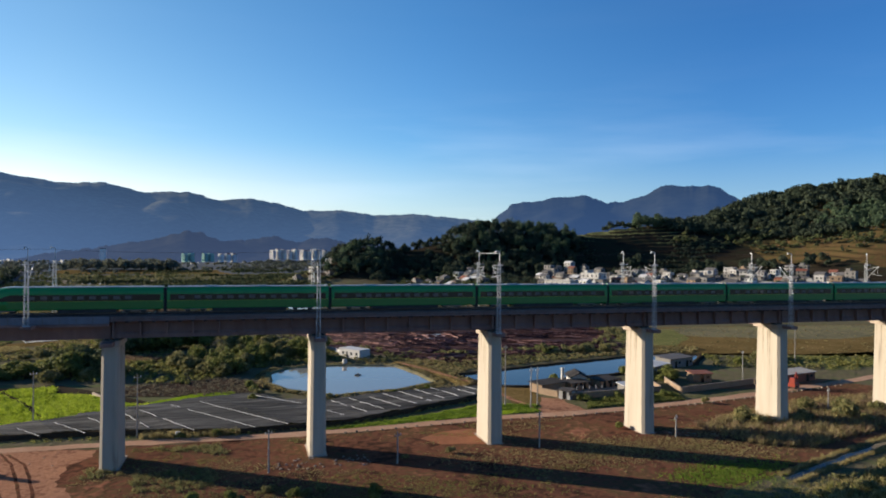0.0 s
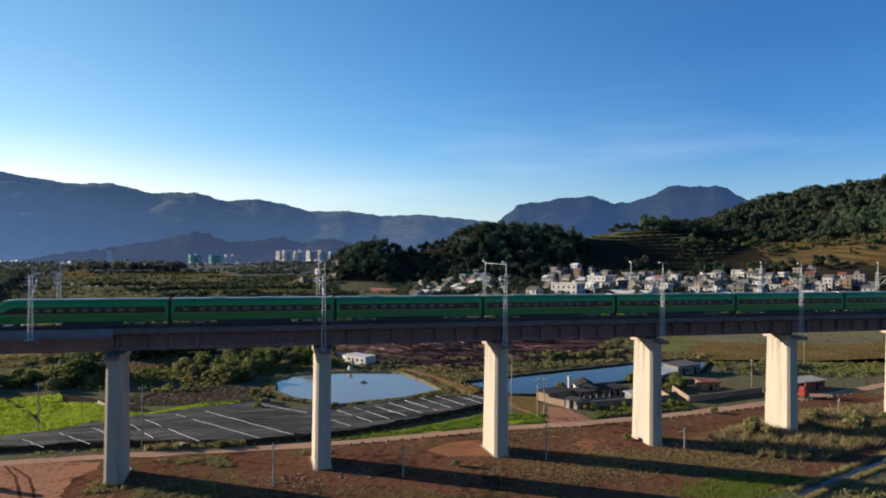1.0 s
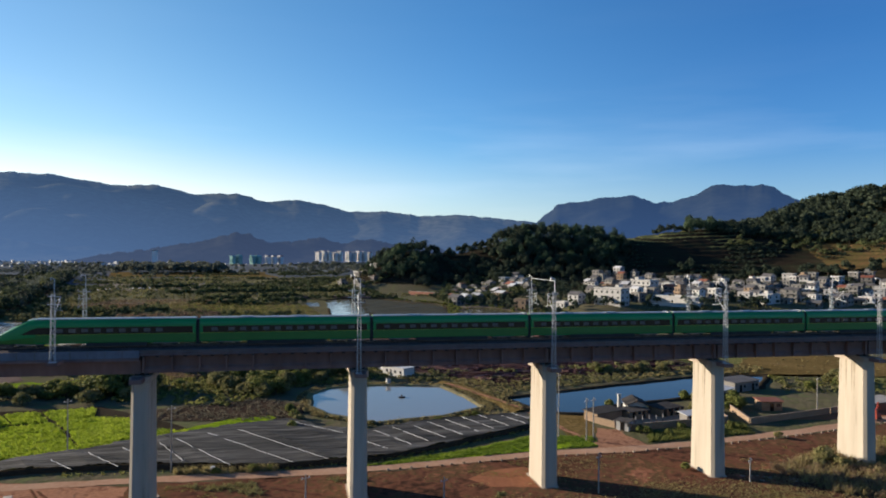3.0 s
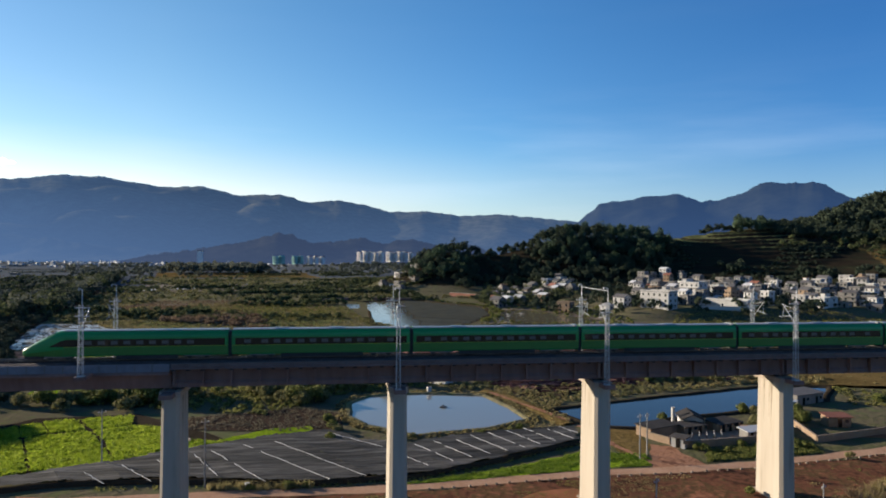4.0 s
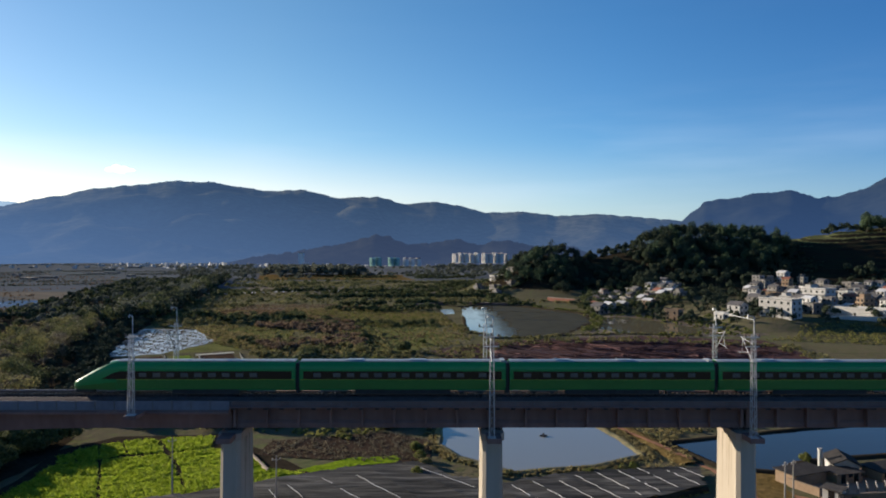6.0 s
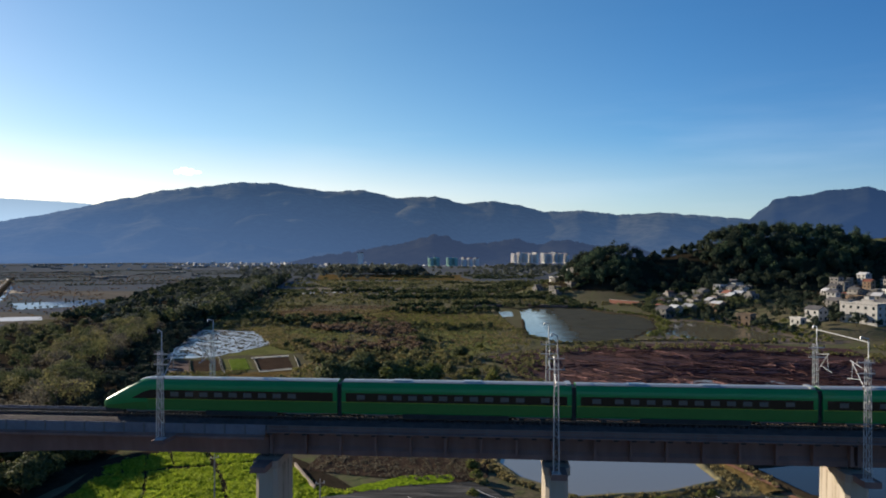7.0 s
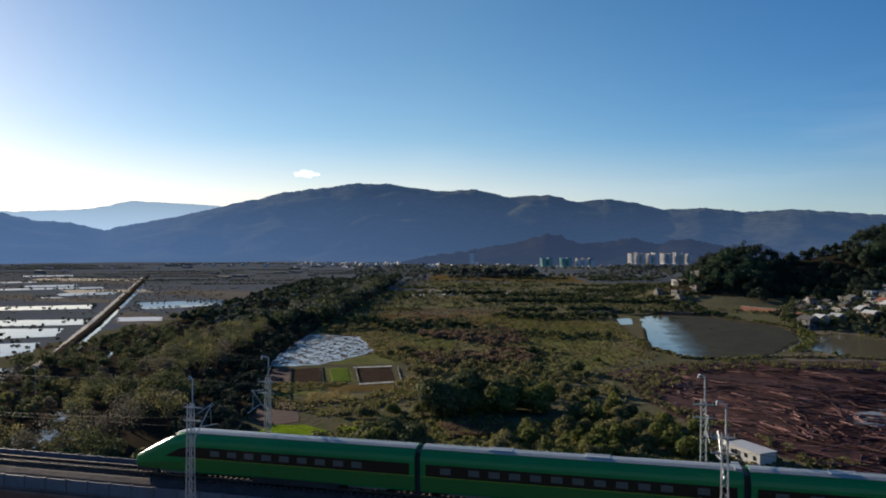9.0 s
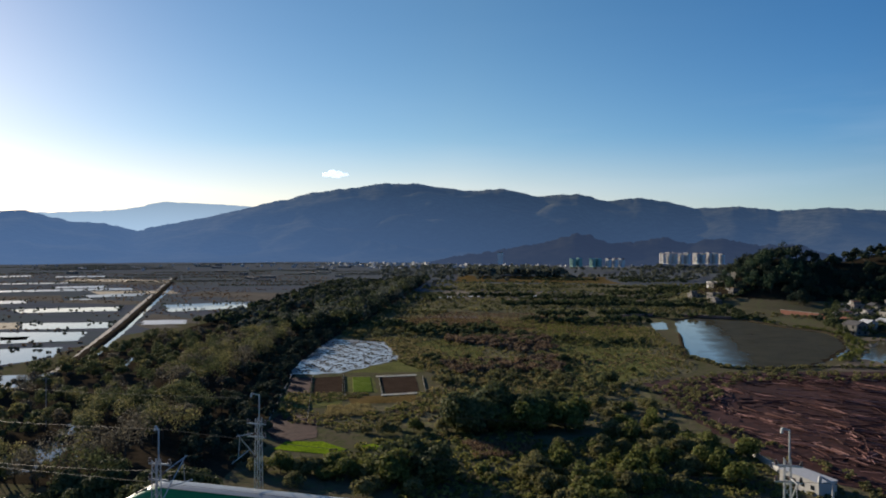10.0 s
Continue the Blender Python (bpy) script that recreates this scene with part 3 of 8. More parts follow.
EAST_RIDGE = [(-16, 0.2), (-18.6, 1.6), (-19.6, 2.4), (-21.1, 3.66), (-23.4, 3.98), (-27, 4.41), (-28.7, 3.77), (-30.4, 3.94), (-31.6, 4.3), (-33, 5.05), (-34.6, 5.0), (-35.4, 4.88), (-36.2, 5.0), (-37.1, 4.9), (-37.7, 4.35), (-38.6, 3.94), (-41, 3.2), (-50, 4), (-75, 3)]
PALE_RIDGE = [(60, 2.4), (43.9, 2.55), (39.6, 2.84), (36.9, 3.49), (33.6, 3.39), (30.7, 3.26), (26, 2.2), (20, 0.5)]

FOOT_RIDGE = [(17, -1.1), (14, -0.5), (11, -0.1), (8.6, 0.35), (6.4, 0.7), (4.9, 1.3), (3.6, 1.05), (2.2, 0.5), (0.6, 0.55), (-1.5, 0.95), (-3.5, 0.5), (-6, 0.85), (-8.5, 0.3), (-11, 0.4), (-13, -0.4), (-17, -1.15)]



def mountain(name, ridge, r_foot, r_top, mat, label, rough=1.0):
    """A range in rings round the valley: spurs run down from a ridge whose height follows the bearing."""
    bearing, height = np.array([p[0] for p in ridge])[::-1], np.array([p[1] for p in ridge])[::-1]
    a = np.arange(bearing[0], bearing[-1], 0.12)
    e = np.interp(a, bearing, height)
    k = np.exp(-np.linspace(-2, 2, 9) ** 2)
    e = np.convolve(np.pad(e, 4, mode="edge"), k / k.sum(), "valid")
    jag = 0.07 * rough * wave(a * 4.1, a * 1.7, 1.0) + 0.03 * rough * wave(a * 11.0, a * 7.0, 4.0)
    rows = np.linspace(0, 1.25, 40)
    A, S = np.meshgrid(a, rows)
    R = r_foot + (r_top - r_foot) * S
    crest = 45 + np.tan(np.radians(e)) * r_top
    X, Y = -44 - np.sin(np.radians(A)) * R, -100 + np.cos(np.radians(A)) * R
    spur = 0.5 + 0.3 * wave(X * 0.0045 + Y * 0.0016, Y * 0.003, 3.0) + 0.2 * wave(X * 0.01 - Y * 0.004, Y * 0.008 + X * 0.003, 7.0)
    spur = spur + 0.16 * (0.7 - 2 * np.abs(wave(X * 0.007 + Y * 0.006, Y * 0.006 - X * 0.002, 2.0)))
    fine = wave(X * 0.03, Y * 0.02, 5.0)
    prof = smooth01(S) ** (0.65 + 0.95 * np.clip(1 - spur, 0, 1.2))
    prof = np.clip(prof + (0.03 * fine + 0.06 * wave(X * 0.011 + Y * 0.004, Y * 0.012, 9.0)) * (1 - S) * S * 4, 0, 1)
    prof = np.where(S > 1, 1 - 0.35 * (S - 1) / 0.25, prof)
    Z = crest[None, :] * prof - 2 + np.tan(np.radians(jag))[None, :] * r_top * prof ** 8
    i = np.arange(A.size).reshape(A.shape)
    q = np.stack([i[:-1, 1:], i[:-1, :-1], i[1:, :-1], i[1:, 1:]], -1).reshape(-1, 4)
    me = array_mesh(name, np.stack([X.ravel(), Y.ravel(), Z.ravel()], 1), q, mat)
    me.polygons.foreach_set("use_smooth", np.ones(len(q), bool))
    return tagged(new(name, me), label, "mountain range", kind="structure")


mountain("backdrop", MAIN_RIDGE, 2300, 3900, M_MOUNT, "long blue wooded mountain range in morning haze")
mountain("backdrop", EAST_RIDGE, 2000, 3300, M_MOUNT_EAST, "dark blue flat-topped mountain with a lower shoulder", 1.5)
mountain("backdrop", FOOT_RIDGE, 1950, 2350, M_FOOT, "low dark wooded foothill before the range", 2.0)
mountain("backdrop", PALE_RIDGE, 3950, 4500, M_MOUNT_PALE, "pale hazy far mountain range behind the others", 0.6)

# ---- viaduct ----
AXIS_Y = -4.0
RAIL_Z = 25.75
PIERS = [-185.6, -145.9, -106.2, -66.5, -32.4, 0.9, 33.7, 66.4, 99.1, 131.8, 164.5]


def pier_shape(lx, ly, c):
    x, y = lx / 2, ly / 2
    return [(-x + c, -y), (x - c, -y), (x, -y + c), (x, y - c), (x - c, y), (-x + c, y), (-x, y - c), (-x, -y + c)]


def build_pier(x):
    p = thing("bridge_pier", pose(x, AXIS_Y, 0), "tall chamfered pale concrete bridge pier standing on red soil", "bridge pier", "viaduct piers")
    part("footing", Geo().prism(pier_shape(3.4, 8.9, 0.4), -1.0, 0.1), M_CONC, p)
    part("shaft", Geo().prism([(x, y - 0.3) for x, y in pier_shape(2.9, 7.75, 0.5)], 0.1, 20.3, top_scale=0.89), M_PIER, p)
    cap = Geo().prism(pier_shape(3.0, 8.6, 0.45), 20.3, 21.2)
    part("cap", cap, M_CONC, p, "pier cap beam")
    for side in (-1, 1):
        for y0, w, low in ((-1.2, 0.34, 11.2), (-0.55, 0.2, 14.0), (0.9, 0.26, 12.6), (2.2, 0.16, 15.5)):
            run = Geo()
            xs = [side * (1.45 * (1 - 0.11 * (z - 0.1) / 20.2) + 0.006) for z in (low, (low + 20.2) / 2, 20.2)]
            run.put([(xs[0], y0 - 0.02, low), (xs[0], y0 + 0.04, low), (xs[1], y0 - w * 0.4, (low + 20.2) / 2), (xs[1], y0 + w * 0.4, (low + 20.2) / 2), (xs[2], y0 - w, 20.2), (xs[2], y0 + w, 20.2)],
                    [(0, 1, 3, 2), (2, 3, 5, 4)] if side > 0 else [(1, 0, 2, 3), (3, 2, 4, 5)])
            part("rain_stain", run, M_STAIN, p, "dark rain streak")
    for s in (-1, 1):
        part("mast_bracket", Geo().box(-0.9, 0.9, s * 5.3 - 1.5, s * 5.3 + 1.5, 20.6, 21.25), M_CONC_DARK, p, "concrete bracket that carries a mast")
        for dx in (-0.75, 0.75):
            part("bearing", Geo().box(dx - 0.35, dx + 0.35, s * 1.7 - 0.4, s * 1.7 + 0.4, 21.2, 21.6), M_DARKSTEEL, p)
    return p


first = build_pier(PIERS[0])
for x in PIERS[1:]:
    copy_thing(first, pose(x, AXIS_Y, 0 if x > -100 else -1.1))


def build_girder(x0, x1):
    """A ribbed beam span: two webs under a deck slab, with edge walls and a walkway rail."""
    L = x1 - x0
    g = thing("bridge_span", pose(x0, AXIS_Y, 0), "grey ribbed concrete beam span of a railway viaduct", "bridge span", "viaduct spans")
    for s in (-1, 1):
        y = s * 2.0
        prof = [(y - 0.55, 21.6), (y + 0.55, 21.6), (y + 0.55, 22.2), (y + 0.25, 22.6), (y + 0.25, 24.2), (y + 1.2, 24.5), (y - 1.2, 24.5), (y - 0.25, 24.2), (y - 0.25, 22.6), (y - 0.55, 22.2)]
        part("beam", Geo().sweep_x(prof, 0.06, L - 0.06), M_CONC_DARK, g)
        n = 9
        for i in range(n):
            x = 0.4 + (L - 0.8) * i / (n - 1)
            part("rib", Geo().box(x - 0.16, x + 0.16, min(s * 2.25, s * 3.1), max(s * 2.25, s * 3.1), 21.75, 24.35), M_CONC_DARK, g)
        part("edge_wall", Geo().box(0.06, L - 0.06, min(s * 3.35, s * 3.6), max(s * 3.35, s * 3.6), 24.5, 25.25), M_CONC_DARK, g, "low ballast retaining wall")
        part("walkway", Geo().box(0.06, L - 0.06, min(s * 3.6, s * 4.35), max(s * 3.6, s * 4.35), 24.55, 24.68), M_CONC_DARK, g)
        for i in range(2 * n - 1):
            x = 0.6 + (L - 1.2) * i / (2 * n - 2)
            part("walkway_bracket", Geo().box(x - 0.28, x + 0.28, min(s * 3.2, s * 4.3), max(s * 3.2, s * 4.3), 24.35, 24.55), M_DARKSTEEL, g)
        rail = Geo()
        for z in (25.1, 25.45):
            rail.box(0.06, L - 0.06, s * 4.3 - 0.025, s * 4.3 + 0.025, z - 0.025, z + 0.025)
        part("handrail", rail, M_DULLSTEEL, g)
        for i in range(14):
            x = 0.4 + (L - 0.8) * i / 13
            part("rail_post", Geo().box(x - 0.03, x + 0.03, s * 4.3 - 0.03, s * 4.3 + 0.03, 24.68, 25.5), M_DULLSTEEL, g)
    part("deck_slab", Geo().box(0.06, L - 0.06, -3.35, 3.35, 24.5, 24.62), M_CONC_DARK, g)
    return g


def build_box_span(x0, x1):
    """A deeper box span with panelled side walls."""
    L = x1 - x0
    g = thing("bridge_span", pose(x0, AXIS_Y, 0), "grey concrete box girder span with blue-grey side panels", "bridge span", "viaduct spans")
    # the underside drops towards the pier where two of these spans meet
    box, n = Geo(), 15
    for i in range(n + 1):
        x = 0.06 + (L - 0.12) * i / n
        low = 21.5 - 1.1 * max(0.0, 1 - x / 20.0) ** 1.8
        box.v += [(x, y, z) for y, z in ((-2.3, low), (2.3, low), (2.6, 23.6), (3.9, 23.9), (3.9, 24.2), (-3.9, 24.2), (-3.9, 23.9), (-2.6, 23.6))]
    for i in range(n):
        box.f += [(8 * i + k, 8 * i + (k + 1) % 8, 8 * i + 8 + (k + 1) % 8, 8 * i + 8 + k) for k in range(8)]
    box.f += [tuple(range(7, -1, -1)), tuple(range(8 * n, 8 * n + 8))]
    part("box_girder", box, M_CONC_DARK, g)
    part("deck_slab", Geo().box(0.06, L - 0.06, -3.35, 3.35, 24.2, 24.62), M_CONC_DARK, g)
    for s in (-1, 1):
        n = 16
        for i in range(n):
            a, b = 0.06 + (L - 0.12) * i / n, 0.06 + (L - 0.12) * (i + 1) / n
            part("side_panel", Geo().box(a + 0.04, b - 0.04, s * 3.75 - 0.06, s * 3.75 + 0.06, 24.2, 25.35), M_PANEL, g)
            part("panel_post", Geo().box(a - 0.07, a + 0.07, s * 3.78 - 0.1, s * 3.78 + 0.1, 24.2, 25.45), M_DULLSTEEL, g)
        part("cable_trough", Geo().box(0.06, L - 0.06, min(s * 3.95, s * 4.35), max(s * 3.95, s * 4.35), 23.75, 24.05), M_CONC_DARK, g)
    return g


M_PANEL = surface("blue_grey_panel", [(0.3, (0.1032, 0.1075, 0.129)), (0.7, (0.1634, 0.1677, 0.1978))], 0.6, big=0.3, small=2)
span = build_girder(PIERS[3], PIERS[4])
for i in range(4, len(PIERS) - 1):
    c = copy_thing(span, pose(PIERS[i], AXIS_Y, 0))
    c.scale.x = (PIERS[i + 1] - PIERS[i]) / (PIERS[4] - PIERS[3])
bspan = build_box_span(PIERS[2], PIERS[3])
for i in range(0, 2):
    copy_thing(bspan, pose(PIERS[i], AXIS_Y, 0))

# track on the viaduct
X0, X1 = PIERS[0], PIERS[-1]
track = thing("railway_track", pose(0, AXIS_Y, 0), "ballasted single railway track on a viaduct", "railway track", kind="structure")
part("ballast", Geo().sweep_x([(-3.1, 24.6), (3.1, 24.6), (2.6, 25.15), (1.8, 25.4), (-1.8, 25.4), (-2.6, 25.15)], X0, X1), M_BALLAST, track)
for s in (-1, 1):
    y = s * 0.7525
    rail_prof = [(y - 0.075, 25.56), (y + 0.075, 25.56), (y + 0.075, 25.58), (y + 0.012, 25.6), (y + 0.012, 25.7), (y + 0.036, 25.71), (y + 0.036, 25.75), (y - 0.036, 25.75), (y - 0.036, 25.71), (y - 0.012, 25.7), (y - 0.012, 25.6), (y - 0.075, 25.58)]
    part("rail", Geo().sweep_x(rail_prof, X0, X1), M_RAIL, track)
sleeper = Geo().sweep_x([(-1.25, 25.35), (1.25, 25.35), (1.25, 25.55), (-1.25, 25.55)], -0.13, 0.13).mesh("sleeper", M_BALLAST)
rest = Geo()
for i, x in enumerate(np.arange(X0 + 0.3, X1, 0.6)):
    if -105 < x < 60:
        part("sleeper", sleeper, None, track, at=pose(x, 0, 0))
    else:
        rest.box(x - 0.13, x + 0.13, -1.25, 1.25, 25.35, 25.55)
tagged(part("sleepers", rest, M_BALLAST, track), kind="stuff")


def build_mast(side, z0=21.25, z1=34.4):
    """A lattice mast beside the track, on a bracket at the pier: side -1 near the camera, +1 beyond the track."""
    m = thing("catenary_mast", pose(0, AXIS_Y + side * 6.2, 0), "galvanised steel lattice catenary mast beside the track", "catenary mast", "masts along the viaduct")
    legs = [(-1, -1), (1, -1), (1, 1), (-1, 1)]

    def corner(k, z):
        w = 0.31 - 0.1 * (z - z0) / (z1 - z0)
        return (legs[k][0] * w, legs[k][1] * w, z)
    for k in range(4):
        part("leg", Geo().rod(corner(k, z0), corner(k, z1), 0.042, 5), M_GALV, m)
    brace = Geo()
    n = 18
    for i in range(n):
        za, zb = z0 + (z1 - z0) * i / n, z0 + (z1 - z0) * (i + 1) / n
        for k in range(4):
            a, b = (k, (k + 1) % 4) if i % 2 else ((k + 1) % 4, k)
            brace.rod(corner(a, za), corner(b, zb), 0.023, 4)
    part("lattice_bracing", brace, M_GALV, m)
    part("base_plate", Geo().box(-0.5, 0.5, -0.5, 0.5, z0, z0 + 0.08), M_GALV, m)
    part("top_post", Geo().rod((0.12, -side * 0.1, z1 - 0.3), (0.12, -side * 0.1, z1 + 2.2), 0.07, 6), M_GALV, m)
    hook = Geo().rod((0.12, -side * 0.1, z1 + 2.15), (-0.45, -side * 0.5, z1 + 2.35), 0.07, 6)
    hook.rod((-0.45, -side * 0.5, z1 + 2.35), (-0.5, -side * 0.5, z1 + 2.0), 0.1, 6)
    part("feeder_bracket", hook, M_GALV, m)
    arm = Geo()
    arm.rod((0, -side * 0.3, z1 - 3.6), (0, -side * 3.5, z1 - 0.7), 0.055, 6)
    arm.rod((0, -side * 0.3, z1 - 1.3), (0, -side * 3.7, z1 - 0.75), 0.045, 6)
    arm.rod((0, -side * 1.5, z1 - 2.5), (0, -side * 4.4, z1 - 2.9), 0.045, 6)
    arm.rod((0, -side * 3.2, z1 - 1.0), (0, -side * 3.4, z1 - 2.7), 0.03, 6)
    part("cantilever", arm, M_GALV, m, "slanted cantilever arm")
    for z in (z1 - 0.5, z1 - 1.7):
        part("crossarm", Geo().box(-0.95, 0.95, -side * 0.38 - 0.06, -side * 0.38 + 0.06, z, z + 0.12), M_GALV, m)
        for k in (-0.85, 0.85):
            part("insulator", Geo().rod((k, -side * 0.38, z + 0.12), (k, -side * 0.38, z + 0.45), 0.09, 8).rod((k, -side * 0.38, z + 0.2), (k, -side * 0.38, z + 0.26), 0.15, 8), M_INSULATOR, m)
    for z, yy in ((z1 - 3.4, 0.55), (z1 - 1.28, 0.55)):
        ins = Geo()
        for i in range(4):
            ins.rod((0, -side * (yy + 0.12 * i), z + 0.02 * i), (0, -side * (yy + 0.06 + 0.12 * i), z + 0.02 * i), 0.11, 8)
        part("insulator", ins, M_INSULATOR, m)
    return m


MAST_X = [-174.0, -126.0, -78.0] + [x - 0.3 for x in PIERS[4:]]
for side in (-1, 1):
    one = build_mast(side, 24.2)
    one.matrix_basis = pose(MAST_X[0], AXIS_Y + side * 6.7, 0)
    for x in MAST_X[1:3]:
        copy_thing(one, pose(x + (0.7 if side > 0 else 0), AXIS_Y + side * 6.7, 0))
    one = build_mast(side)
    one.matrix_basis = pose(MAST_X[3], AXIS_Y + side * 6.2, 0)
    for x in MAST_X[4:]:
        copy_thing(one, pose(x, AXIS_Y + side * 6.2, 0))
# ledges for masts that stand at mid-span
for i, x in enumerate(MAST_X[:3]):
    for s in (-1, 1):
        b = thing("mast_ledge", pose(x + (0.7 if s > 0 and i else 0), AXIS_Y, 0), "concrete ledge at the girder's side carrying a mast", "mast ledge")
        lo, hi = (3.9, 7.3) if s > 0 else (-7.3, -3.9)
        part("ledge", Geo().sweep_x([(lo, 23.75), (hi, 23.75), (hi, 24.2), (lo, 24.2)], -0.8, 0.8), M_CONC_DARK, b)

# wires
wires = thing("overhead_wires", pose(0, AXIS_Y, 0), "thin overhead contact and feeder wires", "overhead wire", kind="structure")
for y, z, r, sag in ((-2.9, 32.3, 0.013, 0.9), (-2.9, 31.2, 0.013, 0.1), (5.75, 36.4, 0.013, 0.5), (-5.75, 36.4, 0.013, 0.5)):
    w = Geo()
    for a, b in zip(MAST_X, MAST_X[1:]):
        pts = [(a + (b - a) * k / 6, y, z - sag * (1 - (2 * k / 6 - 1) ** 2)) for k in range(7)]
        for p, q in zip(pts, pts[1:]):
            w.rod(p, q, r, 3)
    part("wire", w, M_DARKSTEEL, wires)
# cross beam over the track at one pair of masts
beam = thing("cross_beam", pose(MAST_X[4], AXIS_Y, 0), "slender steel cross tie between two masts", "cross beam")
part("tie", Geo().rod((0.1, -6.1, 36.2), (0.1, 6.1, 36.2), 0.06, 6), M_GALV, beam)

# ---- green passenger train ----
NOSE_X, LEAD, PITCH_X = -88.2, 30.0, 28.0


def body_profile(w=1.55, top=4.4, low=0.55):
    """Half-rounded coach section (y, z over the rail)."""
    right = [(w - 0.16, low), (w - 0.03, low + 0.4), (w, 1.6), (w, 3.35), (w - 0.06, 3.72), (w - 0.22, 4.02), (w - 0.55, 4.24), (w - 1.0, 4.36)]
    return right + [(0, top)] + [(-y, z) for y, z in right[::-1]]


def coach_windows(car, xs, w, y_out, glass_mat):
    pane = Geo().box(-w / 2, w / 2, -0.012, 0.012, 2.3, 2.85).mesh("window", glass_mat)
    for s in (-1, 1):
        for x in xs:
            part("window", pane, None, car, at=pose(x, s * y_out, 0))


def add_bogie(car, x):
    b = part("bogie", Geo().box(x - 1.9, x + 1.9, -1.35, -1.15, 0.38, 0.68).box(x - 1.9, x + 1.9, 1.15, 1.35, 0.38, 0.68).box(x - 0.4, x + 0.4, -1.3, 1.3, 0.3, 0.6), M_DULLSTEEL, car)
    for dx in (-1.25, 1.25):
        for s in (-1, 1):
            part("wheel", Geo().rod((x + dx, s * 0.68, 0.458), (x + dx, s * 0.82, 0.458), 0.458, 16), M_DARKSTEEL, b)


def coach_shell(car, x0, x1):
    p = body_profile()
    part("body", Geo().sweep_x(p, x0, x1), M_TEAL, car, "teal green upper coach side", smooth=False)
    for s in (-1, 1):
        a, b = s * 1.553, s * 1.562
        part("lower_panel", Geo().box(x0 + 0.05, x1 - 0.05, min(a, b), max(a, b), 0.75, 1.94), M_LEAFGREEN, car, "grass green lower side")
        part("green_line", Geo().box(x0 + 0.05, x1 - 0.05, min(a, s * 1.566), max(a, s * 1.566), 1.942, 2.0), M_LIME, car, "thin yellow-green line")
        part("window_band", Geo().box(x0 + 0.5, x1 - 0.5, min(a, b), max(a, b), 2.002, 3.08), M_BAND, car, "black window band")
        part("skirt", Geo().box(x0 + 7.4, x1 - 7.4, min(s * 1.3, s * 1.42), max(s * 1.3, s * 1.42), 0.08, 0.72), M_DARKSTEEL, car, "dark underframe skirt")
    # glossy strip; its pale grey paints part of the roof's sky sheen
    part("roof", Geo().sweep_x([(0.95, 4.3), (0.5, 4.43), (0, 4.46), (-0.5, 4.43), (-0.95, 4.3), (-0.6, 4.2), (0.6, 4.2)], x0 + 0.03, x1 - 0.03), M_ROOFPAINT, car, "roof strip in pale grey for its sheen")


def build_coach():
    car = thing("train_coach", pose(0, AXIS_Y, RAIL_Z), "green passenger coach with a black window band", "train coach", "coaches of the train")
    L = PITCH_X - 0.55
    coach_shell(car, 0.25, L + 0.25)
    coach_windows(car, [5.2 + 1.83 * i for i in range(10)] + [2.6, 24.6], 1.0, 1.568, M_TRAINGLASS)
    for x in (4.8, L - 4.3):
        add_bogie(car, x)
    part("coupler", Geo().box(L + 0.25, L + 0.79, -1.2, 1.2, 0.15, 0.95), M_DARKSTEEL, car)
    part("gangway", Geo().box(L + 0.25, L + 0.79, -1.25, 1.25, 1.0, 4.1), M_DARKSTEEL, car, "black folding gangway")
    # pale paint here stands in for the highlight at the joint
    part("roof_end", Geo().box(L - 0.35, L + 0.2, -1.0, 1.0, 4.2, 4.5), M_ROOFPAINT, car)
    for x in (7.5, 16.0):
        part("roof_unit", Geo().prism([(x - 1.2, -0.6), (x + 1.2, -0.6), (x + 1.2, 0.6), (x - 1.2, 0.6)], 4.4, 4.5, top_scale=0.85), M_ROOFPAINT, car)
    return car


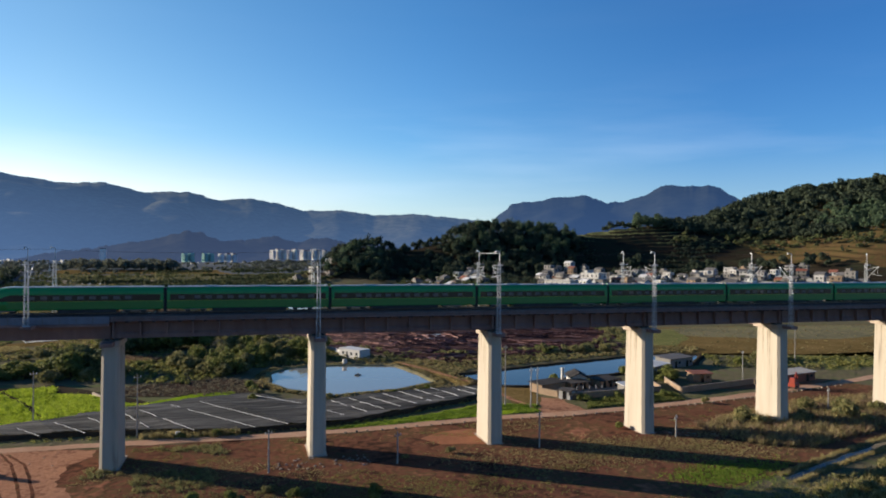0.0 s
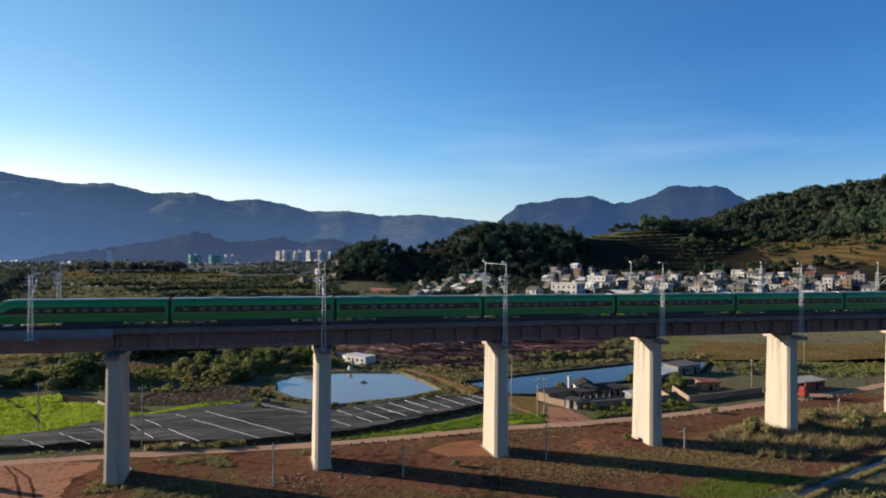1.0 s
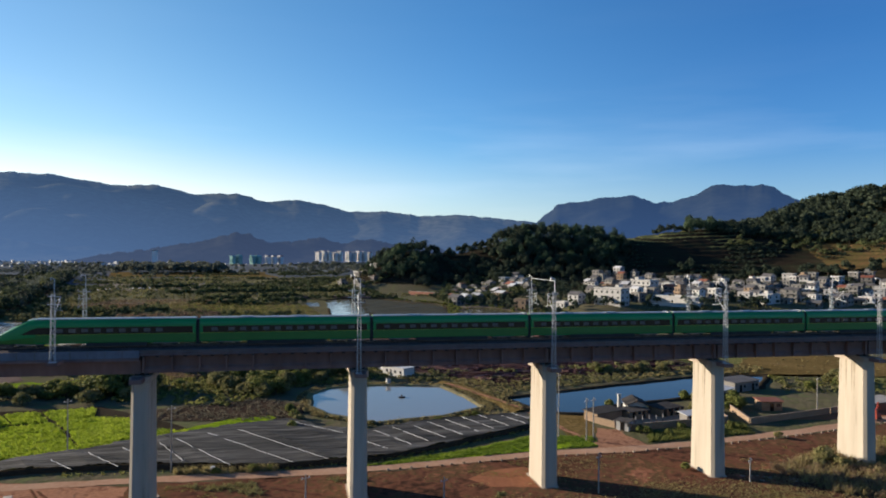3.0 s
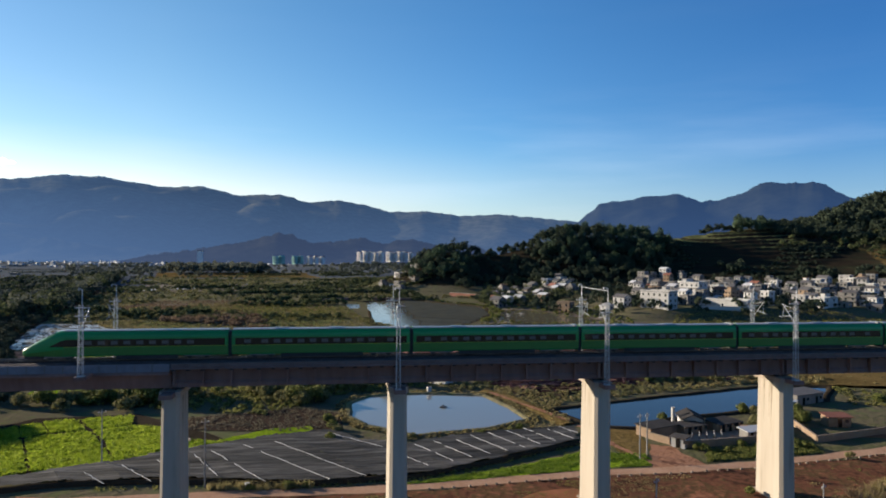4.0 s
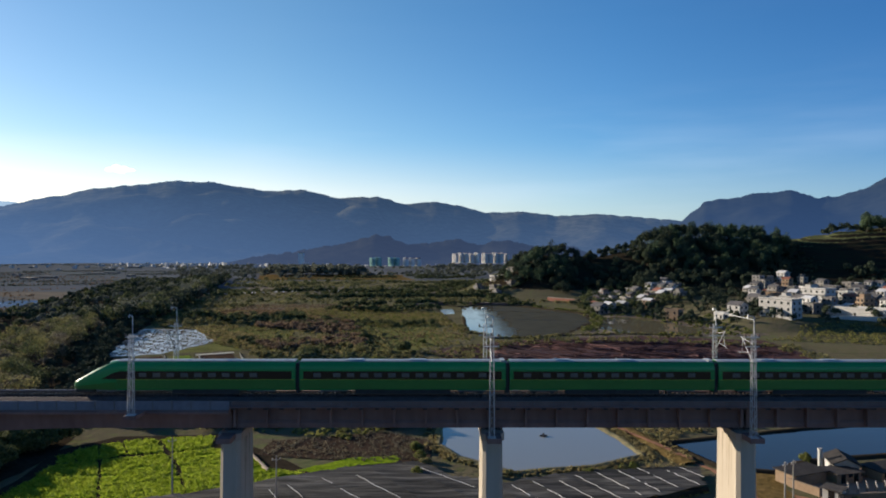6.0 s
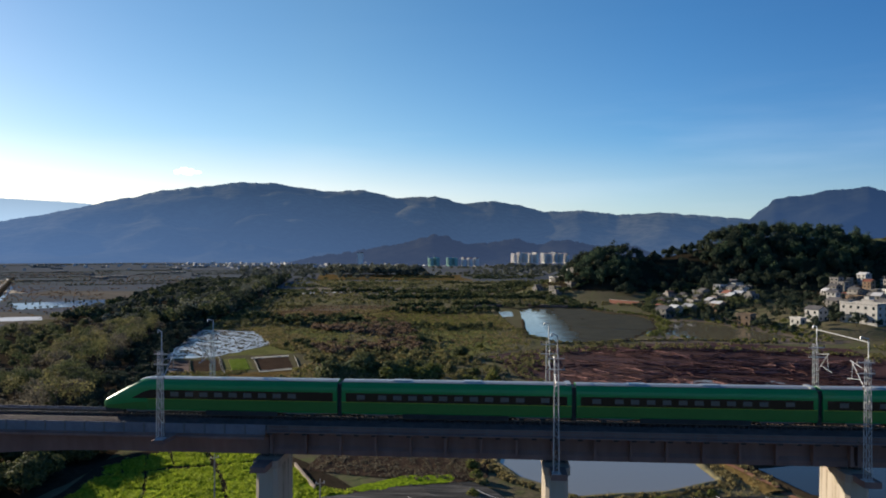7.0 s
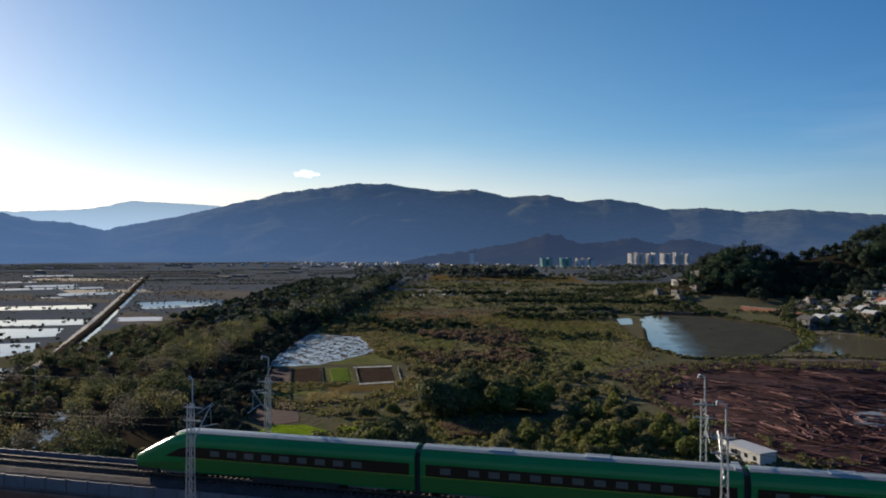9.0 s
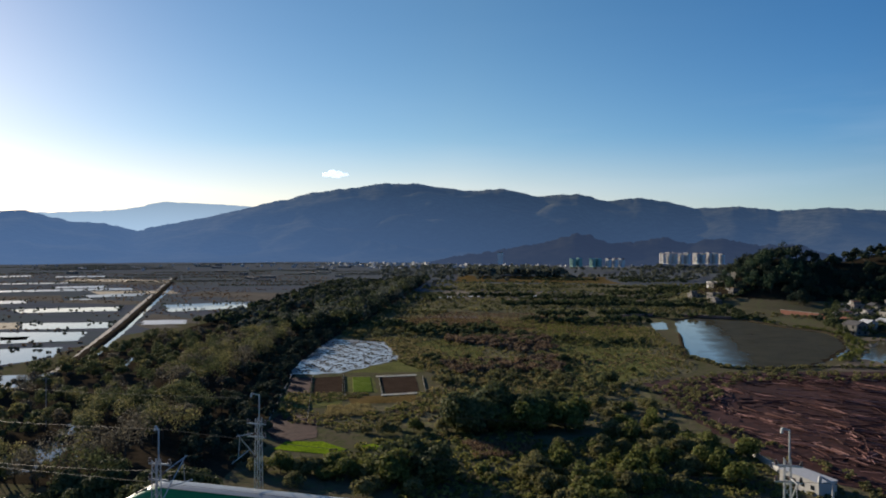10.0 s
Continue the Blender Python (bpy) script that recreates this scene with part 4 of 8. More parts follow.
def build_lead_car():
    car = thing("train_lead_car", pose(NOSE_X, AXIS_Y, RAIL_Z), "green leading car with a long sloping nose", "train power car", "coaches of the train")
    L = LEAD - 0.55
    coach_shell(car, 6.0, L + 0.25)
    # nose: sections shrink and drop towards the tip
    base = body_profile()
    secs = [(6.0, 1.0, 1.0), (5.3, 0.995, 0.985), (4.6, 0.985, 0.92), (3.4, 0.955, 0.745), (2.0, 0.88, 0.53), (0.9, 0.75, 0.36), (0.25, 0.55, 0.25), (0.0, 0.32, 0.18)]
    v, f = [], []
    for x, wy, hz in secs:
        v += [(x, y * wy, 0.75 + (z - 0.75) * hz if z > 1.2 else 0.75 + (z - 0.75) * max(hz, 0.6)) for y, z in base]
    n = len(base)
    for i in range(len(secs) - 1):
        for k in range(n):
            f.append((i * n + k, i * n + (k + 1) % n, (i + 1) * n + (k + 1) % n, (i + 1) * n + k))
    f.append(tuple(range((len(secs) - 1) * n, len(secs) * n)))
    part("nose", Geo().put(v, f), M_TEAL, car, "streamlined green nose", smooth=True)
    low, stripe = Geo(), Geo()
    for x, wy, hz in secs:
        ring = [(x, y * wy, 0.75 + (z - 0.75) * hz if z > 1.2 else 0.75 + (z - 0.75) * max(hz, 0.6)) for y, z in base]
        low.v += [(q[0] - 0.01, q[1] + math.copysign(0.012, q[1]), q[2]) for q in ring[:3] + ring[-3:]]
        top = ring[n // 2][2] + 0.03
        stripe.v += [(x, -0.7 * wy, top - 0.09), (x, 0, top), (x, 0.7 * wy, top - 0.09)]
    for i in range(len(secs) - 1):
        low.f += [(6 * i + k, 6 * i + k + 1, 6 * i + k + 7, 6 * i + k + 6) for k in (0, 1, 3, 4)]
        stripe.f += [(3 * i + k, 3 * i + k + 3, 3 * i + k + 4, 3 * i + k + 1) for k in (0, 1)]
    part("nose_lower_panel", low, M_LEAFGREEN, car, "grass green lower side", smooth=True)
    # pale strip paints the sun glint along the nose's upper edge
    part("nose_glint", stripe, M_ROOFPAINT, car, "pale strip painting the sun glint along the nose", smooth=True)
    part("windscreen", Geo().put([(4.7, -0.95, 4.13), (4.7, 0.95, 4.13), (3.2, 0.9, 3.38), (3.2, -0.9, 3.38)], [(0, 1, 2, 3)]), M_BAND, car)
    for s in (-1, 1):
        wedge = Geo().put([(4.0, s * 1.545, 2.02), (6.5, s * 1.562, 2.002), (6.5, s * 1.562, 3.08), (5.6, s * 1.558, 2.85), (4.0, s * 1.5, 2.02), (6.5, s * 1.5, 2.002), (6.5, s * 1.5, 3.08), (5.6, s * 1.5, 2.85)],
                          [(0, 1, 2, 3), (7, 6, 5, 4), (0, 4, 5, 1), (1, 5, 6, 2), (2, 6, 7, 3), (3, 7, 4, 0)])
        part("cab_window", wedge, M_BAND, car, "black swept cab side window")
    for s in (-1, 1):
        part("headlight", Geo().box(1.3, 1.8, s * 0.95 - 0.12, s * 0.95 + 0.12, 2.0, 2.2), M_PLASTIC, car)
    part("plough", Geo().prism([(0.4, -0.9), (3.0, -1.25), (3.0, 1.25), (0.4, 0.9)], 0.25, 0.8), M_DARKSTEEL, car)
    coach_windows(car, [9.5 + 1.83 * i for i in range(9)], 1.0, 1.568, M_TRAINGLASS)
    for x in (5.2, L - 4.3):
        add_bogie(car, x)
    part("coupler", Geo().box(L + 0.25, L + 0.79, -1.2, 1.2, 0.15, 0.95), M_DARKSTEEL, car)
    part("gangway", Geo().box(L + 0.25, L + 0.79, -1.25, 1.25, 1.0, 4.1), M_DARKSTEEL, car, "black folding gangway")
    return car


build_lead_car()
coach = build_coach()
coach.matrix_basis = pose(NOSE_X + LEAD, AXIS_Y, RAIL_Z)
for i in range(2, 9):
    copy_thing(coach, pose(NOSE_X + LEAD + PITCH_X * (i - 1), AXIS_Y, RAIL_Z))

# ---- fields, roads and water on the valley floor ----
def outline(pts, wobble=0.5, step=3.0, seed=1):
    """A closed outline through a few corners, with uneven sides."""
    r = random.Random(seed)
    out = []
    for (ax, ay), (bx, by) in zip(pts, pts[1:] + pts[:1]):
        d = math.hypot(bx - ax, by - ay)
        n = max(1, int(d / step))
        px_, py_ = (ay - by) / (d + 1e-9), (bx - ax) / (d + 1e-9)
        for i in range(n):
            t = i / n
            k = r.uniform(-wobble, wobble) * min(1.0, 0.15 + 3 * t * (1 - t))
            out.append((ax + (bx - ax) * t + px_ * k, ay + (by - ay) * t + py_ * k))
    area = sum(a[0] * b[1] - b[0] * a[1] for a, b in zip(out, out[1:] + out[:1]))
    return out if area > 0 else out[::-1]


def sheet(name, pts, z, mat, label, category, kind="structure", wobble=0.5, step=3.0, seed=1, drape=False):
    o = outline(pts, wobble, step, seed)
    bm = bmesh.new()
    f = bm.faces.new([bm.verts.new((x, y, z)) for x, y in o])
    bmesh.ops.triangulate(bm, faces=[f])
    me = bpy.data.meshes.new(name)
    bm.to_mesh(me)
    bm.free()
    me.materials.append(mat)
    return tagged(new(name, me), label, category, kind=kind)


def strip(name, pts, width, z, mat, label, category, kind="structure", wobble=0.25, step=4.0, seed=2, height=0.0):
    """A band along a line; with height it is a low bank with a rounded top."""
    r = random.Random(seed)
    path = []
    for (ax, ay), (bx, by) in zip(pts, pts[1:]):
        n = max(1, int(math.hypot(bx - ax, by - ay) / step))
        path += [(ax + (bx - ax) * i / n, ay + (by - ay) * i / n) for i in range(n)]
    path.append(pts[-1])
    g = Geo()
    prof = [(-1, 0), (1, 0)] if not height else [(-1, 0), (-0.6, 0.75), (-0.2, 1), (0.25, 0.95), (0.65, 0.7), (1, 0)]
    k = len(prof)
    for i, (x, y) in enumerate(path):
        a, b = path[max(0, i - 1)], path[min(len(path) - 1, i + 1)]
        d = Vector((b[0] - a[0], b[1] - a[1])).normalized()
        w = width / 2 * (1 + r.uniform(-0.15, 0.15))
        off = r.uniform(-wobble, wobble)
        for u, h in prof:
            g.v.append((x - d.y * (u * w + off), y + d.x * (u * w + off), z + h * height * r.uniform(0.85, 1.15)))
    for i in range(len(path) - 1):
        for j in range(k - 1):
            g.f.append((i * k + j + 1, i * k + j, (i + 1) * k + j, (i + 1) * k + j + 1))
    return tagged(new(name, g.mesh(name, mat, smooth=True)), label, category, kind=kind)


sheet("red_soil_ground", [(-175, 8), (-90, 7), (-60, 6), (-25, 6), (5, 10), (40, 10.5), (75, 16), (120, 27), (135, 5), (110, -11), (76, -22.5), (57, -29.5), (40, -36.5), (26, -42), (14, -56), (-20, -60), (-90, -56), (-175, -50)],
      0.03, M_SOIL, "bare red-brown soil under the viaduct", "soil", wobble=1.2)
strip("dirt_road", [(-180, 14), (-120, 10.5), (-88, 8.5), (-66, 8.6), (-38, 7.8), (-20, 8.6), (3, 11.6), (23, 11.6), (42, 13), (72, 18), (118, 29), (190, 50)], 3.6, 0.07, M_ROAD, "pale orange dirt track", "dirt road")
strip("dirt_road", [(-88, 8), (-83, -4), (-78, -14), (-74, -24), (-70, -50)], 4.2, 0.042, M_PINKSOIL, "rutted dirt track branching under the viaduct", "dirt road", seed=5)
sheet("driveway", [(19, 12.8), (31, 13.2), (31, 17), (30, 22), (30.4, 27), (26.4, 29.4), (23, 22), (21, 17)], 0.068, M_PINKSOIL, "short trodden dirt driveway to a walled yard", "dirt road", wobble=0.5, step=2, seed=6)
sheet("bare_patch", [(-96, 12), (-88.4, 10), (-80, 7), (-71, 5.5), (-70.5, 1), (-73.2, -3), (-73.4, -12), (-69.5, -20), (-68, -30), (-77, -32), (-79, -18), (-83, -3), (-90, 2)], 0.048, M_PINKSOIL, "wide trodden pink earth where two tracks meet", "soil", wobble=0.8, step=1.4, seed=163)
for k, off in enumerate((-1.1, 0.7)):
    strip("wheel_rut", [(-86 + off, 6.5 - off), (-81.5 + off * 1.2, -1 - off * 0.4), (-78.6 + off * 1.1, -9), (-75.6 + off, -18), (-73 + off, -30)], 0.5, 0.056, M_SOIL, "dark wheel rut in a dirt track", "wheel rut", wobble=0.06, step=1.2, seed=170 + k)
sheet("bare_patch", [(-12, -1), (-7, 3), (0, 4), (3, 0), (0, -8), (-9, -6)], 0.06, M_REDPATCH, "patch of bright red earth", "soil", wobble=0.8, seed=3)
sheet("green_verge", [(-30, 9.8), (-14, 11.2), (6, 14), (20, 15), (22, 22), (10, 26), (-8, 17), (-24, 12.5)], 0.06, M_GRASS, "green grass strip beside the dirt track", "grass", wobble=0.6, seed=8)
strip("canal", [(40, -39), (57, -32), (76, -25), (105, -15), (150, -7)], 1.25, 0.05, M_WATER_CANAL, "narrow canal with dark water", "canal", wobble=0.4, seed=9)
# net-covered plot
net_pts = [(-130, 8), (-108, 17), (-93, 25), (-83.5, 28.5), (-72, 35.8), (-58, 43.5), (-42, 47.8), (-37, 38), (-26, 34), (-10, 41), (14, 43.5), (11, 32), (-15, 18.4), (-27, 13.2), (-45, 11.7), (-56, 12.6), (-64, 15), (-75, 16.6), (-92, 16.8), (-110, 12)]
net = thing("shade_net", pose(0, 0, 0), "large black shade net stretched over a crop plot", "shade net")
net_o = outline(net_pts, 0.5, 3.0, 11)
along = Vector((0.86, 0.51, 0)).normalized()
cuts = [-125] + [-96 + 8.9 * i for i in range(7)] + [-24 + 7.5 * i for i in range(6)] + [60]
across = Vector((-along.y, along.x, 0))
for i, (c0, c1) in enumerate(zip(cuts, cuts[1:])):
    us, vs = np.linspace(c0, c1, max(2, int((c1 - c0) / 0.75))), np.arange(-40, 110, 0.75)
    U, V = np.meshgrid(us, vs)
    X, Y = U * along.x + V * across.x, U * along.y + V * across.y
    sag = 0.16 * (2 * (U - c0) / (c1 - c0) - 1) ** 2
    Z = 1.0 + sag + 0.1 * wave(X * 0.22, Y * 1.5, 1.0 + i) + 0.05 * wave(X * 0.6, Y * 2.6, 5.0)
    k = np.arange(U.size).reshape(U.shape)
    q = np.stack([k[:-1, :-1], k[:-1, 1:], k[1:, 1:], k[1:, :-1]], -1).reshape(-1, 4)
    mid = np.stack([X.ravel()[q].mean(1), Y.ravel()[q].mean(1)], 1)
    hit = np.zeros(len(mid), bool)
    for (ax, ay), (bx, by) in zip(net_o, net_o[1:] + net_o[:1]):
        crossing = (ay > mid[:, 1]) != (by > mid[:, 1])
        hit ^= crossing & (mid[:, 0] < (bx - ax) * (mid[:, 1] - ay) / (by - ay + 1e-12) + ax)
    q = q[hit]
    if len(q):
        used, inv = np.unique(q, return_inverse=True)
        me = array_mesh("net_panel", np.stack([X.ravel(), Y.ravel(), Z.ravel()], 1)[used], inv.reshape(-1, 4), M_NET)
        me.polygons.foreach_set("use_smooth", np.ones(len(q), bool))
        part("net_panel", me, None, net)
# dark bank along the net, also painting the shadowed gap beneath it
strip("net_shadow_edge", [(-130, 7), (-110, 11.6), (-92, 16.2), (-75, 16), (-64, 14.4), (-56, 12.2), (-45, 11.4), (-27, 12.9), (-15, 18.1), (11, 31.8)], 0.9, 0.0, M_MUD, "dark bank painting the shadowed gap under the shade net", "bank", seed=12, height=0.95)
# pale seams across the net
SEAMS = [(-88.5, 21.1, -82.2, 13), (-82.3, 23.8, -74.4, 13.4), (-76.6, 26.5, -69.7, 16.6), (-70.1, 29.2, -63.2, 14.8), (-67.1, 31.4, -54.4, 10.6), (-61.2, 35.1, -43.2, 10.6), (-55, 37, -36.7, 11.6), (-42.9, 41.8, -31.3, 28.8), (-28.2, 22.6, -24.5, 16.2)]
SEAMS += [(-25.7 + 4.4 * i, 31.5 + 1.75 * i, -19.3 + 4.05 * i, 18.6 + 1.9 * i) for i in range(7)] + [(6.2, 40, 9.6, 31.3), (9.5, 41.7, 12, 35.9)]
for i, (ax, ay, bx, by) in enumerate(SEAMS):
    seam = thing("net_seam", pose(0, 0, 0), "white tape seam along a shade net", "net seam", "seams of the net")
    n = 9
    q = [(ax + (bx - ax) * k / n + 0.12 * math.sin(k * 2.3 + i), ay + (by - ay) * k / n + 0.12 * math.cos(k * 1.7 + i), 1.36) for k in range(n + 1)]
    for k in range(n):
        if (k * 7 + i * 3) % 11:
            part("tape", Geo().rod(q[k], q[k + 1], 0.05, 4), M_PLASTIC, seam)
# bright crop plots behind the pier
CROPS = [[(-119.5, 49), (-115.6, 49.6), (-119, 55.5), (-121, 53)], [(-115, 49.6), (-111.6, 50.8), (-116.5, 61.4), (-119.4, 57)], [(-118.5, 47.6), (-111, 49.6), (-104.8, 36.5), (-99.8, 25), (-106, 21), (-118, 27)],
         [(-110, 50.3), (-98.7, 54.8), (-93.6, 46.2), (-85.2, 28.4), (-93, 25.6), (-98.8, 25.4), (-103.8, 36)], [(-111.4, 51.4), (-107.5, 55), (-112.6, 64), (-116, 62)], [(-106.6, 54.9), (-99.7, 56.4), (-105.8, 66.8), (-111.8, 65)],
         [(-98.6, 57.2), (-90.6, 60.2), (-93, 69.5), (-104.6, 67.6)], [(-97.7, 55.4), (-92.6, 47), (-84.6, 29.2), (-76, 34), (-70, 38), (-66, 42), (-74, 44), (-81.2, 56), (-90, 58.8)]]
sheet("field_path", [(-122, 46), (-124, 58), (-116, 70), (-92, 72), (-78, 58), (-64, 42), (-78, 30), (-100, 20), (-120, 25)], 0.08, M_MUD, "dark damp paths between crop plots", "soil", wobble=0.5, seed=19)
for i, pts in enumerate(CROPS):
    sheet("crop_plot", pts, 0.16 + 0.004 * i, M_GRASS, "bright green leafy crop plot", "crop field", wobble=0.3, step=2.0, seed=20 + i)
pw = thing("plot_wall", pose(-81.6, 57.1, 0, 0, 0, -61), "low pale concrete wall beside crop plots", "wall")
part("wall_body", Geo().box(0, 16.5, -0.15, 0.15, -0.2, 0.8), M_CONC, pw)
part("coping", Geo().box(-0.05, 16.55, -0.22, 0.22, 0.8, 0.9), M_ROCK, pw)
sheet("ploughed_plot", [(-79, 55), (-66, 52), (-48, 49), (-41, 53), (-40, 66), (-52, 74), (-78, 66)], 0.1, M_FURROW, "dark ploughed garden plot with sparse plants", "field", seed=28)
sheet("green_verge", [(-68, 44), (-58.4, 52.4), (-48.4, 54.4), (-47.8, 49.6), (-57.4, 46.6), (-64, 42)], 0.12, M_GRASS, "fresh green grass strip beside a ploughed plot", "grass", wobble=0.7, step=2, seed=29)
sheet("dry_field", [(19, 46), (31, 47.5), (27, 37.6), (26.6, 28.6), (21, 20), (17, 24)], 0.064, M_DRYGRASS, "golden dry grass beside a walled yard", "grass", wobble=0.8, step=2, seed=169)
# fish pond between the net and the log yard
pond_a = [(-39, 78), (-33, 87), (-18, 89), (0, 84.5), (4.5, 68), (5.5, 54), (-6.5, 46.3), (-24, 42.3), (-35, 52.5), (-39, 62.5)]
sheet("water", pond_a, 0.10, M_WATER_PALE, "still fish pond reflecting the sky", "pond", wobble=0.35, seed=30)
strip("bank", pond_a + pond_a[:1], 2.2, 0.0, M_MARSH, "grassy earth bank round a fish pond", "bank", seed=31, height=0.55)
pond_b = [(14, 64), (44, 74), (93, 88), (112, 84), (96, 66), (76, 61), (60, 54), (47, 52), (36, 48), (29, 42), (19, 46)]
sheet("water", pond_b, 0.10, M_WATER_DEEP, "long still fish pond reflecting the sky", "pond", wobble=0.35, seed=32)
strip("bank", pond_b + pond_b[:1], 2.6, 0.0, M_MUD, "dark earth bank round a fish pond", "bank", seed=33, height=0.55)
strip("bank", [(2, 90), (8, 78), (10.5, 66), (12, 56), (14, 48)], 5.0, 0.0, M_DRYGRASS, "dry grassy dam between two ponds", "bank", seed=34, height=0.6)
strip("footpath", [(2.4, 86), (6, 76), (9.2, 66), (12.3, 57), (15, 50)], 1.3, 0.68, M_PINKSOIL, "pale trodden path along a dam", "path", wobble=0.3, step=2, seed=171)
strip("footpath", [(15, 49.5), (17, 44), (18, 36), (18.5, 28), (20, 20), (21.5, 14)], 1.2, 0.078, M_PINKSOIL, "pale trodden path between a net and a yard", "path", wobble=0.3, step=2, seed=172)
sheet("dry_field", [(90, 92), (140, 82), (175, 64), (260, 110), (265, 160), (150, 168), (112, 150)], 0.05, M_DRYGRASS, "wide dry harvested field", "field", wobble=1.0, seed=35)
sheet("wetland", [(112, 152), (150, 128), (200, 112), (262, 128), (266, 158), (160, 166)], 0.056, M_MARSH, "brown wet stubble across a wide field", "wetland", wobble=3, step=5, seed=166)
sheet("meadow_patch", [(96, 112), (118, 108), (136, 126), (150, 160), (118, 158)], 0.06, M_GRASS_DIM, "pale green strip in a wide field", "meadow", wobble=2, step=4, seed=167)
sheet("green_field", [(150, 70), (131, 48), (142, 45), (166, 68)], 0.06, M_GRASS_DIM, "green vegetable plot", "field", wobble=0.8, seed=168)
sheet("green_field", [(140, 78), (120, 60), (150, 48), (230, 70), (260, 105), (180, 62)], 0.055, M_GRASS_DIM, "green vegetable field", "field", wobble=1.0, seed=36)
# log yard floor and the muddy pond beyond it
sheet("log_yard", [(8, 96), (13, 78), (22, 80), (30, 86), (50, 92), (96, 101), (84, 106), (20, 104), (8, 104)], 0.046, M_YARD, "reddish ground littered with bark behind a pond", "yard", wobble=1.2, seed=165)
sheet("log_yard", [(-42, 214), (-9, 246), (29, 258), (68, 268), (125, 250), (118, 150), (84, 105), (30, 100), (4, 103), (-18, 132), (-28, 160)], 0.05, M_YARD, "reddish wet ground of a timber yard", "yard", wobble=1.5, seed=37)
pond_c = [(-20, 448), (-21, 371), (-21, 318), (-21, 286), (-13, 275), (-7, 262), (8, 262), (28, 273), (41, 297), (56, 329), (64, 373), (62, 402), (46, 421), (28, 460), (13, 465), (-5, 470)]
sheet("water", pond_c, 0.06, M_WATER_BROWN, "large muddy pond below the village", "pond", wobble=1.6, seed=38)
# dark film laid over the water in place of the knoll's reflection
sheet("pond_reflection_film", [(-17, 283), (-10, 272), (-5, 264), (8, 264), (27, 275), (40, 299), (54, 331), (62, 373), (60, 400), (44, 419), (26, 456), (10, 462), (-6, 450), (-16, 400)], 0.075, M_POND_REFLECTION, "dark olive film painting weed and a knoll's reflection on a muddy pond", "pond weed", wobble=2.2, step=4.0, seed=238)
sheet("water", [(-36, 425), (-27, 440), (-26, 394), (-34, 389)], 0.062, M_WATER_BROWN, "small muddy pool beside a larger pond", "pond", wobble=0.8, seed=138)
pond_d = [(52, 300), (66, 334), (74, 366), (88, 372), (100, 352), (107, 320), (118, 292), (96, 272), (66, 276)]
sheet("mud_flat", [(30, 262), (46, 290), (62, 325), (70, 372), (80, 385), (122, 402), (135, 330), (150, 290), (130, 266), (80, 262)], 0.045, M_WETLAND, "brown muddy shore with rushes beside a pond", "shore", wobble=2.5, seed=139)
sheet("water", pond_d, 0.06, M_WATER_BROWN, "shallow brown pool on a green shore", "pond", wobble=2.0, seed=140)
strip("bank", [(-21, 371), (-22, 318), (-22, 286), (-14, 273), (-8, 260), (8, 260), (28, 270), (60, 276), (100, 268)], 2.2, 0.0, M_MUD, "low dark pond bank", "bank", seed=39, height=0.5)
strip("bank", [(64, 374), (63, 404), (47, 423), (29, 462), (13, 467), (-5, 472), (-20, 450), (-40, 474), (-75, 452), (-112, 445)], 2.4, 0.0, M_MUD, "low dark pond edge", "bank", seed=40, height=0.6)
sheet("puddle", [(22, 152), (30, 163), (40, 170), (36, 152), (28, 142)], 0.062, M_WATER_FIELD, "wet gleaming mud in the timber yard", "puddle", wobble=1.5, seed=141)
sheet("puddle", [(44, 150), (58, 165), (66, 158), (54, 144)], 0.062, M_WATER_FIELD, "wet gleaming mud in the timber yard", "puddle", wobble=1.5, seed=142)
# open marsh between the garden plots and the pond
sheet("marsh_meadow", [(-120, 130), (-60, 140), (-30, 160), (-44, 205), (-20, 250), (-24, 300), (-40, 400), (-40, 470), (-240, 480), (-206, 310), (-150, 245), (-112, 205)], 0.03, M_MARSH, "rough meadow of grass, sedge and weeds", "meadow", wobble=3, step=8, seed=143)
sheet("wetland", [(-182, 470), (-94, 469), (-43, 402), (-60, 365), (-100, 352), (-150, 352), (-200, 372)], 0.036, M_WETLAND, "bare brown wetland with withered sedge", "wetland", wobble=5, step=7, seed=144)
sheet("meadow_patch", [(-66, 278), (-40, 291), (-26, 269), (-41, 230), (-55, 195), (-63, 222)], 0.04, M_GRASS_DIM, "open yellow-green meadow", "meadow", wobble=3, step=5, seed=145)
sheet("meadow_patch", [(-100, 176), (-62, 184), (-58, 190), (-74, 205), (-106, 194)], 0.04, M_GRASS_DIM, "open yellow-green meadow", "meadow", wobble=2, step=5, seed=146)
# dark sheet added where the water would mirror too much sky
sheet("mud_flat", [(2, 262), (8, 262), (28, 273), (41, 297), (55, 329), (63, 372), (58, 372), (46, 325), (30, 294), (12, 275)], 0.066, M_MUD, "dark sheet covering the sky reflection in the shallows of a pond", "mud", wobble=1.6, seed=147)
for ax, ay, bx, by in ((-62, 456, -30, 480), (-14, 478, 18, 466)):
    L = math.hypot(bx - ax, by - ay)
    dw = thing("pond_wall", pose(ax, ay, 0, 0, 0, math.degrees(math.atan2(by - ay, bx - ax))), "low weathered wall on the bank of a pond", "wall", "walls by the pond")
    part("wall_body", Geo().box(0, L, -0.4, 0.4, -0.3, 1.9), M_CONC_DARK, dw)
    part("coping", Geo().box(-0.1, L + 0.1, -0.55, 0.55, 1.9, 2.1), M_ROCK, dw)
